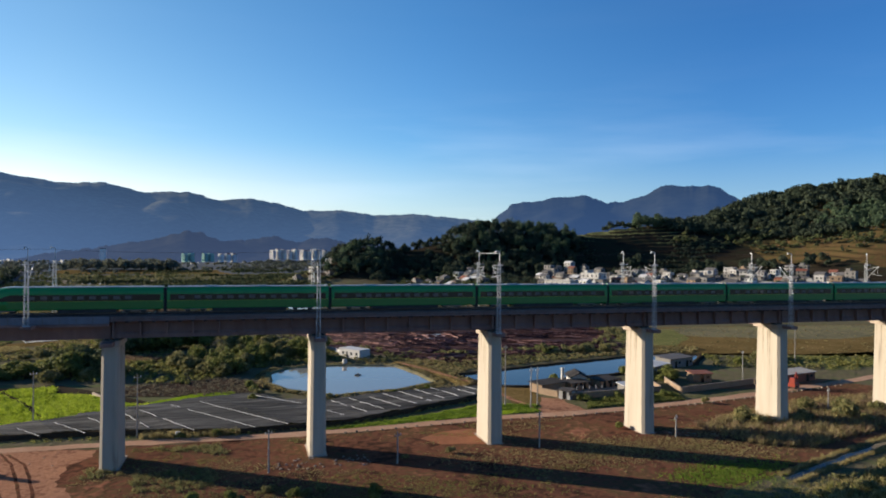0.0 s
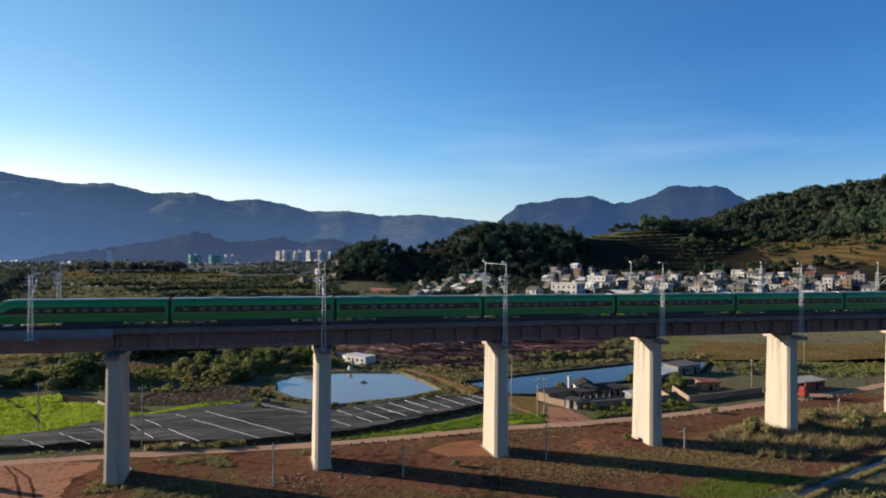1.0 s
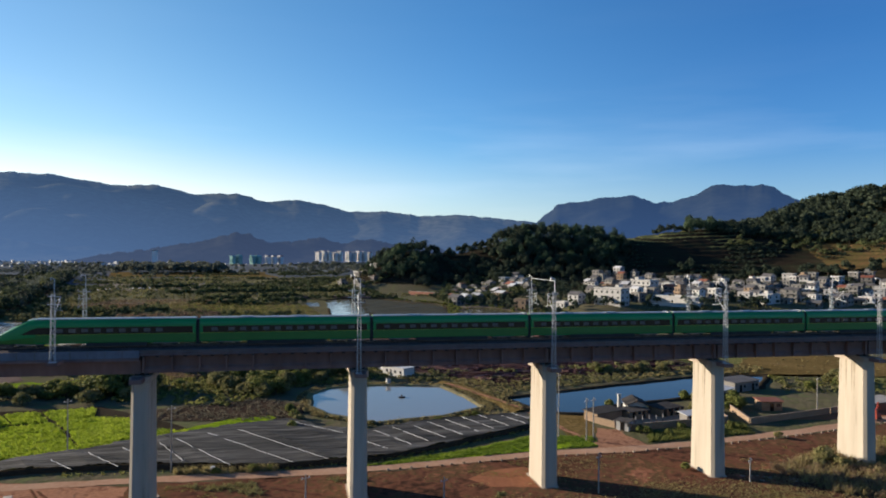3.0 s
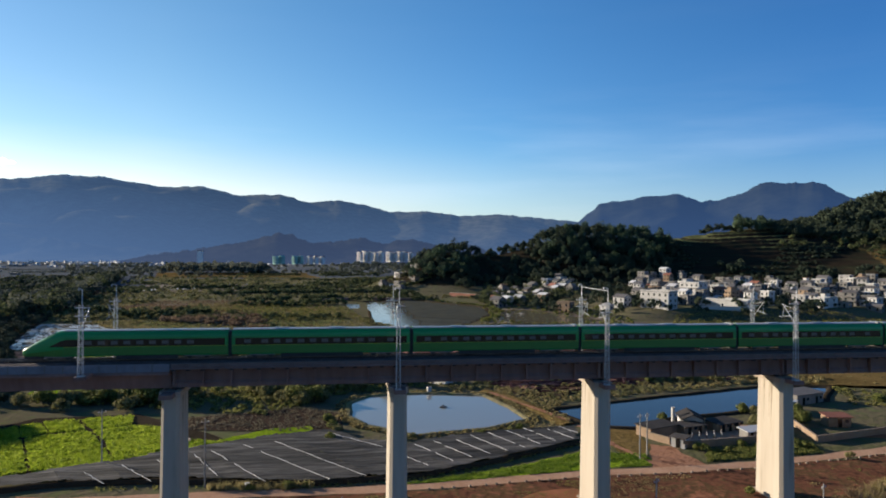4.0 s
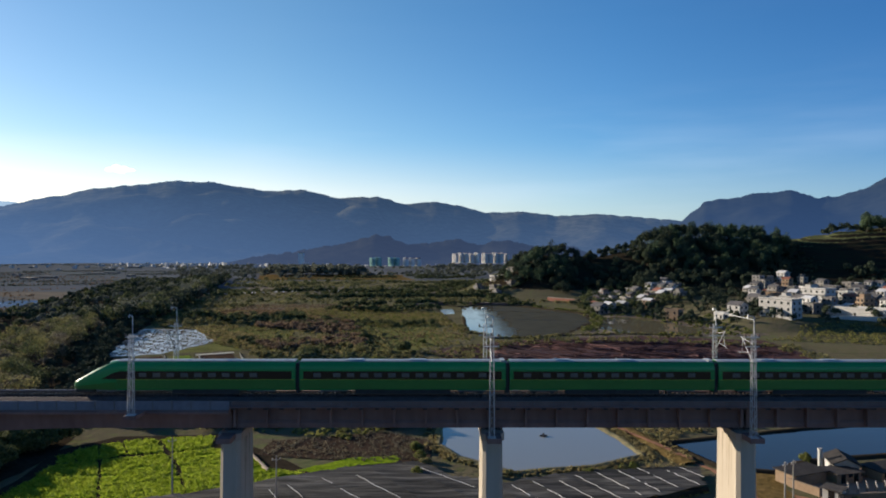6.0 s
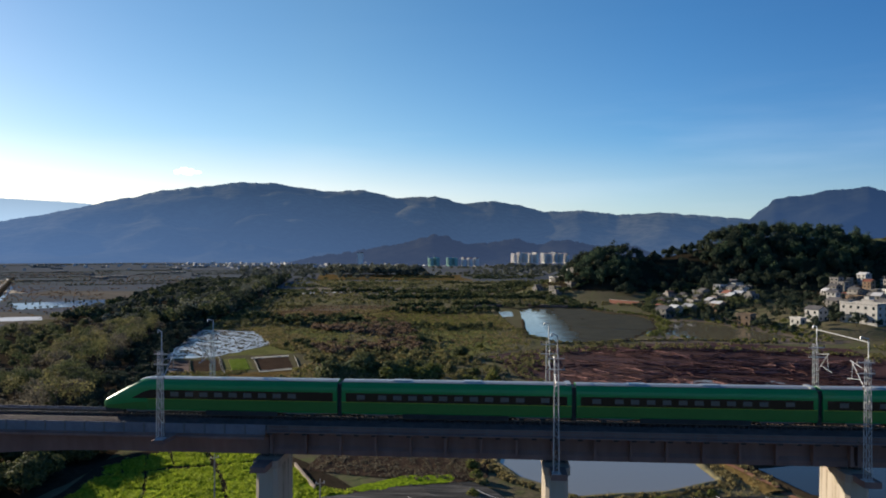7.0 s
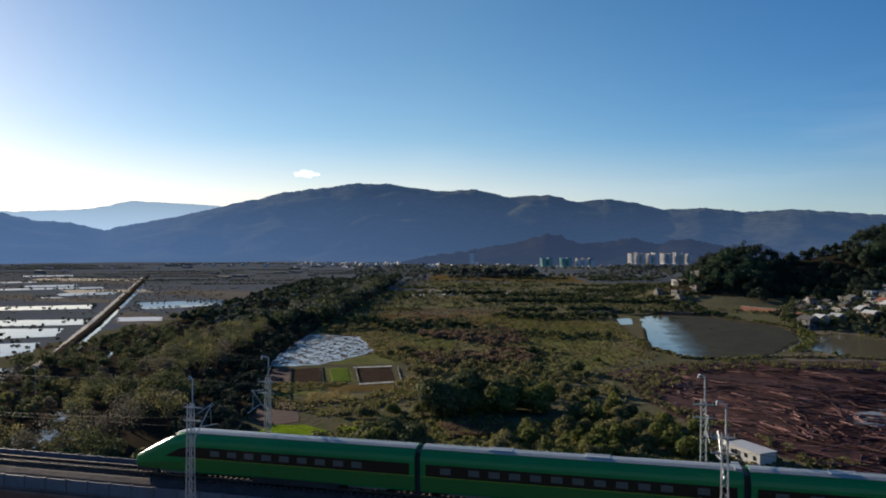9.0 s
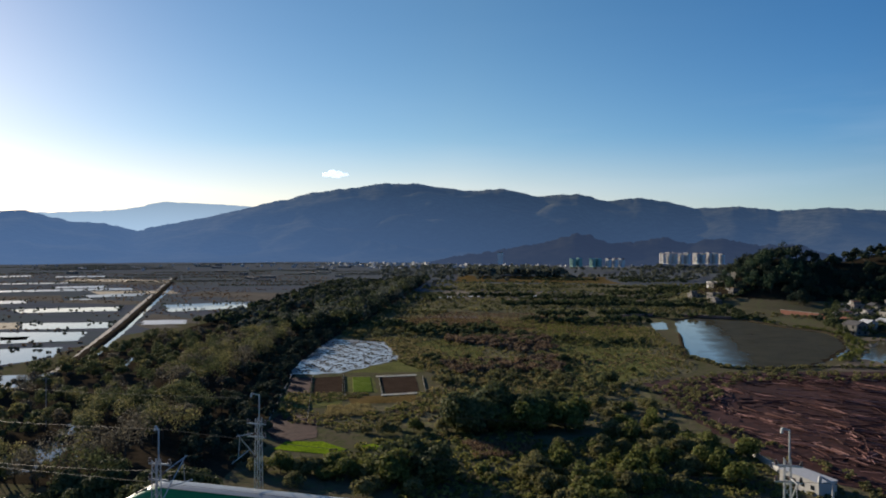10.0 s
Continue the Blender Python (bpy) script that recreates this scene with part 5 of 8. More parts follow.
# gardens beyond the line
sheet("flooded_field", [(-176, 194), (-190, 240), (-204, 298), (-173, 294), (-147, 243), (-158, 203)], 0.06, M_WATER_PADDY, "flooded paddy glittering in low sun", "flooded field", wobble=2.0, seed=41)
sheet("green_field", [(-146, 240), (-168, 300), (-130, 318), (-108, 250), (-128, 214), (-156, 204)], 0.055, M_GRASS_DIM, "yellow-green meadow beside a paddy", "field", wobble=1.2, seed=42)
GARDEN = [([(-172, 189), (-164.5, 192), (-153, 166), (-159, 161)], M_YARD), ([(-163, 191), (-154.7, 197), (-142.5, 170), (-151, 165)], M_FURROW), ([(-139, 198), (-127, 204), (-116, 176), (-127, 171)], M_FURROW),
          ([(-152, 196), (-142, 198), (-130, 172), (-140, 168)], M_GRASS_DIM), ([(-138, 163), (-115, 172), (-111, 162), (-132, 153)], M_DRYGRASS), ([(-160, 158), (-141, 166), (-134, 150), (-150, 138)], M_GRASS_DIM),
          ([(-145, 120), (-147, 134), (-136, 136), (-125, 114), (-132, 106)], M_YARD), ([(-133, 148), (-110, 158), (-100, 140), (-122, 124)], M_MARSH), ([(-131, 101), (-131, 108), (-122, 111), (-113, 106), (-116, 101)], M_GRASS),
          ([(-112, 109), (-104, 116), (-96, 114), (-100, 106)], M_GRASS), ([(-88, 120), (-68, 124), (-66, 112), (-80, 106)], M_DRYGRASS)]
for i, (pts, m) in enumerate(GARDEN):
    sheet("garden_plot", pts, 0.07 + 0.004 * i, m, "small fenced garden plot", "field", wobble=0.4, seed=50 + i)
for a, b in (((-174, 193), (-146.5, 127)), ((-164.5, 192), (-136.5, 131.5)), ((-141, 198.5), (-127, 206)), ((-154.7, 198.5), (-142, 169)), ((-154, 198), (-138, 162)), ((-140, 199), (-127, 168)), ((-124, 204), (-114, 176)), ((-127, 167), (-115, 175))):
    f = thing("low_fence", pose(0, 0, 0), "low white sheet fence round a garden plot", "fence", "garden fences")
    L = math.hypot(b[0] - a[0], b[1] - a[1])
    ang = math.degrees(math.atan2(b[1] - a[1], b[0] - a[0]))
    part("sheet_panel", Geo().box(0, L, -0.04, 0.04, 0.08, 0.6), M_SHEETING, f, at=pose(a[0], a[1], 0, 0, 0, ang))
    post = Geo().box(-0.06, 0.06, -0.06, 0.06, 0, 1.0).mesh("post", M_BARK)
    for i in range(int(L / 4) + 1):
        part("post", post, None, f, at=pose(a[0] + (b[0] - a[0]) * i * 4 / L, a[1] + (b[1] - a[1]) * i * 4 / L, 0))
# wide fields of the plain
FIELDS = [((-190, 330), (-60, 380), (-70, 440), (-210, 420), M_DRYGRASS), ((-70, 250), (-38, 300), (-45, 400), (-100, 330), M_GRASS_DIM), ((-215, 430), (-60, 460), (-40, 560), (-230, 560), M_MARSH),
          ((-230, 600), (-40, 620), (20, 720), (-260, 740), M_WETLAND), ((-250, 760), (40, 740), (60, 900), (-300, 900), M_MARSH), ((-100, 260), (-75, 200), (-55, 205), (-50, 250), M_GRASS_DIM),
          ((-300, 930), (60, 930), (80, 1150), (-350, 1150), M_DRYGRASS), ((110, 760), (300, 800), (320, 1000), (80, 980), M_GRASS_DIM), ((-20, 480), (60, 470), (40, 560), (-30, 560), M_GRASS_DIM), ((130, 268), (230, 280), (240, 305), (165, 300), M_DRYGRASS)]
for i, (a, b, c, d, m) in enumerate(FIELDS):
    pts = [(a[0], a[1]), (b[0], b[1]), (c[0], c[1]), (d[0], d[1])]
    zz = max(land1(x, y) for x, y in pts) if i in (8, 9) else 0
    if zz < 1.5 and abs(land1(sum(p[0] for p in pts) / 4, sum(p[1] for p in pts) / 4)) < 0.05:
        sheet("field", pts, 0.04 + 0.003 * i, m, "open field on the valley floor", "field", wobble=3, step=8, seed=70 + i)
sheet("bright_strip", [(-275, 610), (-236, 608), (-190, 650), (-186, 664), (-240, 628)], 0.07, M_PLASTIC, "pale plastic-covered field strip", "field", wobble=1.0, seed=90)
sheet("bright_strip", [(-170, 655), (-120, 668), (-118, 682), (-172, 668)], 0.07, M_PLASTIC, "pale plastic-covered field strip", "field", wobble=1.0, seed=91)
# fish ponds and dikes on the plain to the left
PONDS = [[(-346, 218), (-321, 232), (-300, 205), (-301, 192), (-305, 181)], [(-405, 272), (-357, 288), (-333, 255), (-362, 233)], [(-435, 315), (-381, 337), (-358, 309), (-404, 287)], [(-529, 394), (-461, 441), (-436, 409), (-496, 373)],
         [(-440, 465), (-382, 521), (-356, 464), (-394, 411)], [(-284, 162), (-269, 169), (-260, 154), (-257, 138)], [(-180, 68), (-190, 78), (-188, 93), (-180, 88), (-174, 71)], [(-400, 246), (-372, 262), (-362, 250), (-385, 236)]]
PONDS += [[(-264, 205), (-265, 214), (-252, 197), (-251, 190)], [(-174, 83), (-176, 88), (-171, 86), (-170, 82)], [(-193, 98), (-199, 108), (-190, 104), (-189, 98)]]
FAR_PONDS = [[(-600, 547), (-561, 596), (-536, 556), (-568, 522)], [(-751, 585), (-639, 674), (-617, 644), (-724, 560)], [(-616, 463), (-596, 475), (-569, 448), (-587, 436)], [(-753, 668), (-710, 708), (-673, 665), (-724, 638)],
             [(-575, 504), (-554, 510), (-543, 498), (-564, 492)], [(-1094, 896), (-1079, 950), (-1039, 911), (-1055, 860)], [(-1001, 922), (-935, 965), (-901, 926), (-966, 885)], [(-900, 700), (-820, 760), (-800, 735), (-880, 680)]]
for i, pts in enumerate(PONDS + FAR_PONDS):
    sheet("water", list(pts), 0.06, M_WATER if i < len(PONDS) else M_WATER_FIELD, "shallow fish pond shining in low sun", "pond", wobble=1.0, step=6, seed=100 + i)
sheet("bright_strip", [(-370, 352), (-344, 363), (-328, 341), (-353, 330)], 0.07, M_PLASTIC, "pale plastic-covered field strip", "field", wobble=2.0, seed=92)
strip("dike_road", [(-262, 160), (-281, 194), (-365, 320), (-632, 716), (-800, 965)], 2.6, 0.05, M_DIKE, "narrow pale dike road", "dirt road", seed=120)
strip("dike", [(-270, 182), (-287, 208), (-360, 322), (-622, 712), (-790, 962)], 6.0, 0.0, M_MUD, "dark earth dike along a road", "bank", seed=122, height=1.2)
strip("canal", [(-285, 214), (-294, 227), (-334, 289), (-420, 419), (-618, 719)], 2.6, 0.055, M_WATER, "straight drainage ditch beside a dike road", "canal", seed=121, wobble=0.6)
for i, pts in enumerate([((-395, 395), (-340, 370), (-320, 345), (-370, 350)), ((-360, 330), (-330, 310), (-318, 325), (-350, 345)), ((-560, 460), (-470, 460), (-460, 500), (-560, 500)), ((-860, 740), (-660, 740), (-660, 790), (-860, 790)), ((-500, 560), (-380, 560), (-400, 640), (-520, 640))]):
    sheet("field", list(pts), 0.045 + 0.002 * i, M_FALLOW, "bare brown field between fish ponds", "field", wobble=1.5, step=8, seed=130 + i)
for i, pts in enumerate([((-480, 300), (-440, 320), (-410, 290), (-450, 270)), ((-700, 500), (-620, 540), (-560, 480), (-620, 450)), ((-640, 600), (-560, 640), (-520, 600), (-590, 560)), ((-430, 540), (-360, 620), (-320, 560), (-370, 500)), ((-900, 860), (-700, 860), (-680, 800), (-860, 790)), ((-1200, 700), (-900, 640), (-760, 560), (-1000, 560))]):
    sheet("field", list(pts), 0.05 + 0.002 * i, M_FALLOW if i % 2 else M_WETLAND, "dark bare field between fish ponds", "field", wobble=2, step=8, seed=140 + i)
sheet("yard_ground", [(31, 25.5), (60, 30), (66, 40), (46, 46), (30, 34)], 0.045, M_ROAD, "pale trodden earth of a farmyard", "soil", wobble=0.6, seed=160)
sheet("yard_ground", [(70, 30), (95, 37), (112, 40), (118, 33), (98, 25)], 0.045, M_REDPATCH, "red trodden earth beside a farm wall", "soil", wobble=0.6, seed=161)
sheet("crop_plot", [(32, 15.5), (60, 18.5), (63, 27.5), (36, 23)], 0.06, M_GRASS_DIM, "dark green vegetable bed beside a yard wall", "crop field", wobble=0.5, seed=162)
# crop rows of the gardens
row_mesh = Geo().prism([(-0.35, -3.5), (0.35, -3.5), (0.35, 3.5), (-0.35, 3.5)], 0.05, 0.4, top_scale=0.9).mesh("vegetable_bed", M_CROPLEAF)
for i in range(13):
    cr = tagged(new("vegetable_bed", row_mesh), "low bed of green vegetables in a garden plot", "vegetable bed", "garden beds")
    cr.matrix_basis = pose(-135.5 - 0.85 * i, 172 + 1.95 * i, 0, 0, 0, -68)

# ---- plants ----
def leaf_cloud(centres, radii, squash, per, size, r, lumps=7, low=-0.35):
    """Leaf clumps as small four-cornered sprays, set on the shells of several lumps round each crown's centre."""
    c, rad = np.asarray(centres, float), np.asarray(radii, float)
    n = len(c)
    d = r.normal(size=(n, lumps, 3))
    d[..., 2] = np.abs(d[..., 2]) * 0.9 - 0.25
    d /= np.linalg.norm(d, axis=-1, keepdims=True)
    lc = d * (rad[:, None, None] * r.uniform(0.35, 0.68, (n, lumps, 1)))
    lr = rad[:, None] * r.uniform(0.3, 0.55, (n, lumps))
    pick = r.integers(0, lumps, (n, per))
    q = r.normal(size=(n, per, 3))
    q /= np.linalg.norm(q, axis=-1, keepdims=True)
    q[..., 2] = np.where(q[..., 2] < low, -q[..., 2], q[..., 2])
    rows = np.arange(n)[:, None]
    pos = lc[rows, pick] + q * (lr[rows, pick] * r.uniform(0.7, 1.08, (n, per)))[..., None]
    pos[..., 2] *= squash
    pos += c[:, None, :]
    nor = q + r.normal(size=q.shape) * 0.38
    nor /= np.linalg.norm(nor, axis=-1, keepdims=True)
    ref = r.normal(size=q.shape)
    u = np.cross(nor, ref)
    u /= np.linalg.norm(u, axis=-1, keepdims=True)
    w = np.cross(nor, u)
    s = (np.broadcast_to(np.asarray(size, float).reshape(-1, 1), (n, per)) * r.uniform(0.5, 1.3, (n, per)))[..., None]
    k = r.uniform(0.5, 1.0, s.shape)
    v = np.stack([pos - u * s, pos - w * s * k, pos + u * s * 0.9, pos + w * s * k], 2).reshape(-1, 3)
    return v, np.arange(len(v)).reshape(-1, 4)


def inside(pts, poly):
    x, y = pts[:, 0], pts[:, 1]
    hit = np.zeros(len(pts), bool)
    for (ax, ay), (bx, by) in zip(poly, poly[1:] + poly[:1]):
        cross = (ay > y) != (by > y)
        hit ^= cross & (x < (bx - ax) * (y - ay) / (by - ay + 1e-12) + ax)
    return hit


def scatter(poly, n, r, gap=None):
    xs, ys = [p[0] for p in poly], [p[1] for p in poly]
    out = np.zeros((0, 2))
    while len(out) < n:
        p = np.stack([r.uniform(min(xs), max(xs), n * 3), r.uniform(min(ys), max(ys), n * 3)], 1)
        p = p[inside(p, poly)]
        if gap is not None:
            p = p[gap(p[:, 0], p[:, 1])]
        out = np.concatenate([out, p])
    return out[:n]


def woods(name, spots, rad, per, size, mat, label, category, seed, squash=1.0, lift=0.75, stems=True, kind="stuff", hide=()):
    """Many crowns in one mesh, with a tapered stem under each."""
    r = np.random.default_rng(seed)
    if hide:
        keep = np.ones(len(spots), bool)
        for poly in hide:
            keep &= ~inside(spots, poly)
        spots, rad = spots[keep], rad[keep]
    z = land(spots[:, 0], spots[:, 1])
    c = np.stack([spots[:, 0], spots[:, 1], z + rad * lift * squash], 1)
    v, f = leaf_cloud(c, rad, squash, per, size, r)
    ob = tagged(new(name, array_mesh(name, v, f, mat)), label, category, kind=kind)
    if stems:
        g = Geo()
        for (x, y), zz, a in zip(spots, z, rad):
            g.rod((x, y, zz - 0.2), (x, y, zz + a * lift * squash), 0.06 * a, 4, 0.02 * a)
        tagged(part("stems", g, M_BARK, ob), kind="stuff")
    return ob


PROTO = {}


def tree_proto(key, height, radius, per, size, mat, seed, squash=0.9, trunk_share=0.4):
    """Meshes of one kind of tree: a tapered trunk with limbs, and a crown of leaf sprays."""
    r = np.random.default_rng(seed)
    g = Geo()
    top = radius * squash * 0.72
    g.rod((0, 0, -0.2), (0.1, 0.05, top * 0.55), 0.05 * radius, 7, 0.035 * radius)
    g.rod((0.1, 0.05, top * 0.55), (0, 0, top), 0.035 * radius, 6, 0.02 * radius)
    for k in range(5):
        a = 2 * math.pi * k / 5 + r.uniform(-0.4, 0.4)
        z0 = top * r.uniform(0.4, 0.8)
        g.rod((0.05, 0.02, z0), (math.cos(a) * radius * 0.55, math.sin(a) * radius * 0.55, min(top + radius * 0.2, z0 + radius * 0.5)), 0.022 * radius, 5, 0.008 * radius)
    v, f = leaf_cloud([(0, 0, top)], [radius], squash, per, size, r, lumps=14, low=-0.85)
    PROTO[key] = (g.mesh("trunk", M_BARK), array_mesh("crown", v, f, mat))


def plant(key, x, y, scale, turn, label, category="tree", group=""):
    t = thing(category.replace(" ", "_"), pose(x, y, land1(x, y), 0, 0, turn) @ Matrix.Diagonal((scale, scale, scale, 1)), label, category, group)
    part("trunk", PROTO[key][0], None, t)
    part("crown", PROTO[key][1], None, t)
    return t


tree_proto("round", 7.5, 3.6, 1500, 0.34, M_LEAF, 1)
tree_proto("dark", 9.5, 5.2, 2400, 0.4, M_LEAF_DARK, 2, 0.85)
tree_proto("olive", 6.0, 2.9, 1100, 0.32, M_LEAF_OLIVE, 3)
tree_proto("slim", 9.0, 2.4, 1000, 0.32, M_LEAF, 4, 1.5)
tree_proto("bush", 2.6, 1.9, 620, 0.26, M_LEAF_OLIVE, 5, 0.8)
tree_proto("greenbush", 3.0, 2.1, 700, 0.27, M_LEAF, 6, 0.85)
TREE_LABEL = {"round": "rounded leafy green tree on scrubby ground", "dark": "large dense dark green broadleaf tree", "olive": "small olive green tree with thin crown", "slim": "slender upright green tree", "bush": "low olive brown bush", "greenbush": "low rounded green bush"}


def grove(poly, n, kinds, seed, group, lo=0.7, hi=1.2):
    r = np.random.default_rng(seed)
    for x, y in scatter(poly, n, r):
        k = kinds[int(r.integers(0, len(kinds)))]
        plant(k, float(x), float(y), float(r.uniform(lo, hi)), float(r.uniform(0, 360)), TREE_LABEL[k], "bush" if "bush" in k else "tree", group)


grove([(-90, 129), (-74, 134), (-57, 140), (-57, 147), (-76, 145), (-93, 138)], 34, ["round", "round", "dark"], 11, "bush row in the fields", 1.2, 1.6)
grove([(-95, 84), (-84, 87), (-84, 97), (-96, 94)], 11, ["round", "olive", "dark"], 12, "bushes behind the viaduct", 1.0, 1.4)
grove([(-82, 88), (-72, 91), (-73, 99), (-82, 97)], 8, ["bush", "greenbush"], 48, "low bushes behind the viaduct", 0.5, 0.9)
grove([(-128, 78), (-96, 86), (-92, 96), (-125, 92)], 24, ["round", "olive", "round", "greenbush"], 13, "bushes behind the viaduct", 0.6, 0.95)
grove([(-60, 86), (-40, 92), (-16, 104), (-18, 128), (-40, 152), (-58, 128), (-70, 100)], 80, ["round", "olive", "olive", "slim", "olive", "greenbush", "bush"], 14, "thicket behind the viaduct", 0.65, 1.1)
grove([(-62, 74), (-50, 77), (-42, 82), (-50, 92), (-62, 90)], 15, ["olive", "olive", "round", "bush"], 15, "hedge trees beside the pond", 0.7, 1.05)
grove([(-152, 18), (-126, 32), (-124, 50), (-127, 66), (-152, 62)], 34, ["dark", "round", "dark"], 10, "trees beside the crop plots", 0.7, 1.1)
grove([(-112, 74), (-86, 77), (-86, 92), (-118, 92)], 14, ["olive", "olive", "round"], 16, "trees behind the crop plots", 0.7, 1.0)
grove([(56, 33), (72, 38), (74, 56), (62, 54)], 9, ["greenbush", "olive", "round"], 17, "bushes in the yard", 0.5, 0.8)
grove([(32, 20), (60, 22), (60, 25), (34, 24.5)], 16, ["greenbush"], 18, "hedge along the yard wall", 0.45, 0.65)
grove([(46, 94), (60, 96), (84, 97), (80, 102), (50, 101)], 10, ["greenbush", "bush", "olive"], 19, "bushes on the pond bank", 0.6, 1.0)
grove([(50, -8), (70, 0), (95, 4), (120, 8), (125, -4), (90, -12), (62, -14)], 14, ["bush", "bush", "olive"], 20, "scrub beside the canal", 0.6, 1.1)
grove([(44, -52), (60, -42), (84, -32), (100, -26), (110, -40), (60, -60)], 14, ["bush", "bush", "olive"], 21, "scrub beyond the canal", 0.6, 1.1)
grove([(-58, -24), (-40, -24), (-20, -30), (-20, -34), (-60, -32)], 10, ["greenbush", "bush"], 22, "weeds under the viaduct", 0.35, 0.6)
grove([(-60, 9.6), (-45, 9.6), (-45, 10.6), (-60, 10.6)], 7, ["bush", "greenbush"], 23, "bushes beside the track", 0.4, 0.6)
grove([(-34, 46), (-26, 37), (-6, 41), (8, 47), (7, 50), (-7, 44.5), (-24, 40.5), (-36, 50)], 10, ["greenbush", "bush"], 25, "low bushes on the pond bank", 0.35, 0.6)
grove([(-42, 38), (-40, 52), (-43, 66), (-47, 64), (-45, 40)], 8, ["bush", "greenbush"], 24, "bushes on the pond bank", 0.5, 0.8)
for x, y, k, s in ((-75, 252, "dark", 0.62), (-54, 208, "dark", 0.75), (-46, 236, "greenbush", 0.9), (-100, 300, "round", 0.6), (36, -4, "bush", 0.7), (-9, -12, "bush", 0.55), (-18, -14, "bush", 0.45), (30, -3, "greenbush", 0.5), (63, 14, "bush", 0.6), (-52, -27, "greenbush", 0.6)):
    plant(k, x, y, s, 40 * s * 9, TREE_LABEL[k], "bush" if "bush" in k else "tree")

# the wooded belt along the old embankment
r8 = np.random.default_rng(31)


def belt_x(y):
    right = np.interp(y, [60, 97, 176, 299, 524, 921], [-122, -131, -166, -203, -250, -338])
    left = np.interp(y, [60, 69, 196, 296, 465, 886], [-215, -235, -284, -307, -352, -463])
    return left, right


yy = 60 + 860 * r8.uniform(0, 1, 2700) ** 1.05
bl, br = belt_x(yy)
bu = r8.uniform(0, 1, len(yy))
br = br - 22 * smooth01((360 - yy) / 60)
spots = np.stack([bl + (br - bl) * bu, yy], 1)
thin = (r8.uniform(0, 1, len(spots)) < np.where(spots[:, 1] < 260, 0.6, 0.8)) & (wave(spots[:, 0] * 0.045, spots[:, 1] * 0.03, 3.0) > -0.42 - 2.0 * (bu > 0.6))
for pd in PONDS:
    thin &= ~inside(spots, pd)
spots = spots[thin]
rad = r8.uniform(1.6, 4.0, len(spots)) * (0.85 + 0.45 * (bu[thin] > 0.62))
rad = rad * np.where(spots[:, 1] < 260, 1.08, 1.1) * np.where(bu[thin] > 0.84, 1.3, 1.0)
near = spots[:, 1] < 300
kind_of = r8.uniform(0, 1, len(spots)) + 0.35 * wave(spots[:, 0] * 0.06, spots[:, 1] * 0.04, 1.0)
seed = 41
for lo, hi, mt, far_leaf, word in ((-9, 0.4, M_LEAF_DARK, M_LEAF_WOOD, "dark green"), (0.4, 0.75, M_LEAF_OLIVE, M_LEAF_DARK, "yellow-olive"), (0.75, 9, M_LEAF_BROWN, M_LEAF_HAZE, "olive brown")):
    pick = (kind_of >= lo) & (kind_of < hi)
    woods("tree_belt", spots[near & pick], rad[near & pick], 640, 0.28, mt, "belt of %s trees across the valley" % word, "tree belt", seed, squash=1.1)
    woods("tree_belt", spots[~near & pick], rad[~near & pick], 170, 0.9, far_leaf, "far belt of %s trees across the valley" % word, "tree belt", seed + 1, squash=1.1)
    seed += 2
# dark leaves paint the shade along the belt's right edge
ye = r8.uniform(84, 345, 230)
edge_spots = np.stack([belt_x(ye)[1] - r8.uniform(1, 22, 230), ye], 1)
woods("tree_belt", edge_spots, r8.uniform(1.3, 3.2, 230), 300, 0.4, M_LEAF_WOOD, "trees in dark leaves that paint shade along the edge of a belt", "tree belt", 49, squash=1.1, hide=[[(-176, 194), (-190, 240), (-204, 298), (-173, 294), (-147, 243), (-158, 203)]])
# dark sheet paints the belt's shade onto the ground
sheet("tree_shade_ground", [(-125, 66), (-168, 176), (-205, 299), (-252, 524), (-340, 921), (-455, 886), (-350, 465), (-305, 296), (-282, 196), (-230, 60)], 0.035, M_MUD, "ground painted dark for the shade under trees", "soil", wobble=2, step=10, seed=150)

# knoll, slopes and hill
r9 = np.random.default_rng(32)


def stand(name, poly, n, radii, per, size, mat, label, seed, squash=1.0, lift=0.75, gap=None, stems=True, category="woods"):
    """A stand of trees strewn over a plot of the hills."""
    kn = scatter(poly, n, r9, gap)
    woods(name, kn, r9.uniform(radii[0], radii[1], n), per, size, mat, label, category, seed, squash=squash, lift=lift, stems=stems)


KNOLL = [(172, 600), (200, 572), (250, 566), (290, 572), (318, 590), (312, 630), (285, 670), (190, 680), (170, 640)]
stand("hill_woods", KNOLL, 190, (4.5, 7.6), 640, 0.6, M_LEAF_WOOD, "tall dark trees on a knoll", 51, 1.35, 0.8)
stand("hill_woods", KNOLL, 80, (4.0, 6.6), 640, 0.55, M_LEAF_HILL, "tall feathery bamboo on a knoll", 58, 1.8, 0.75)
stand("hill_woods", [(110, 600), (150, 572), (178, 570), (182, 680), (130, 690), (100, 650)], 85, (2.8, 5.0), 520, 0.6, M_LEAF_WOOD, "dark trees on the lower shoulder of a knoll", 63, 1.3, 0.8)
stand("hill_woods", [(24, 612), (40, 588), (100, 582), (104, 650), (90, 690), (40, 684)], 95, (3.6, 6.4), 520, 0.6, M_LEAF_WOOD, "tall dark trees on the end of a knoll", 57, 1.35, 0.8)
stand("hill_woods", [(24, 612), (40, 588), (90, 584), (90, 640), (40, 650)], 40, (3.6, 5.6), 520, 0.6, M_LEAF_HILL, "feathery bamboo on the end of a knoll", 67, 1.8, 0.75)
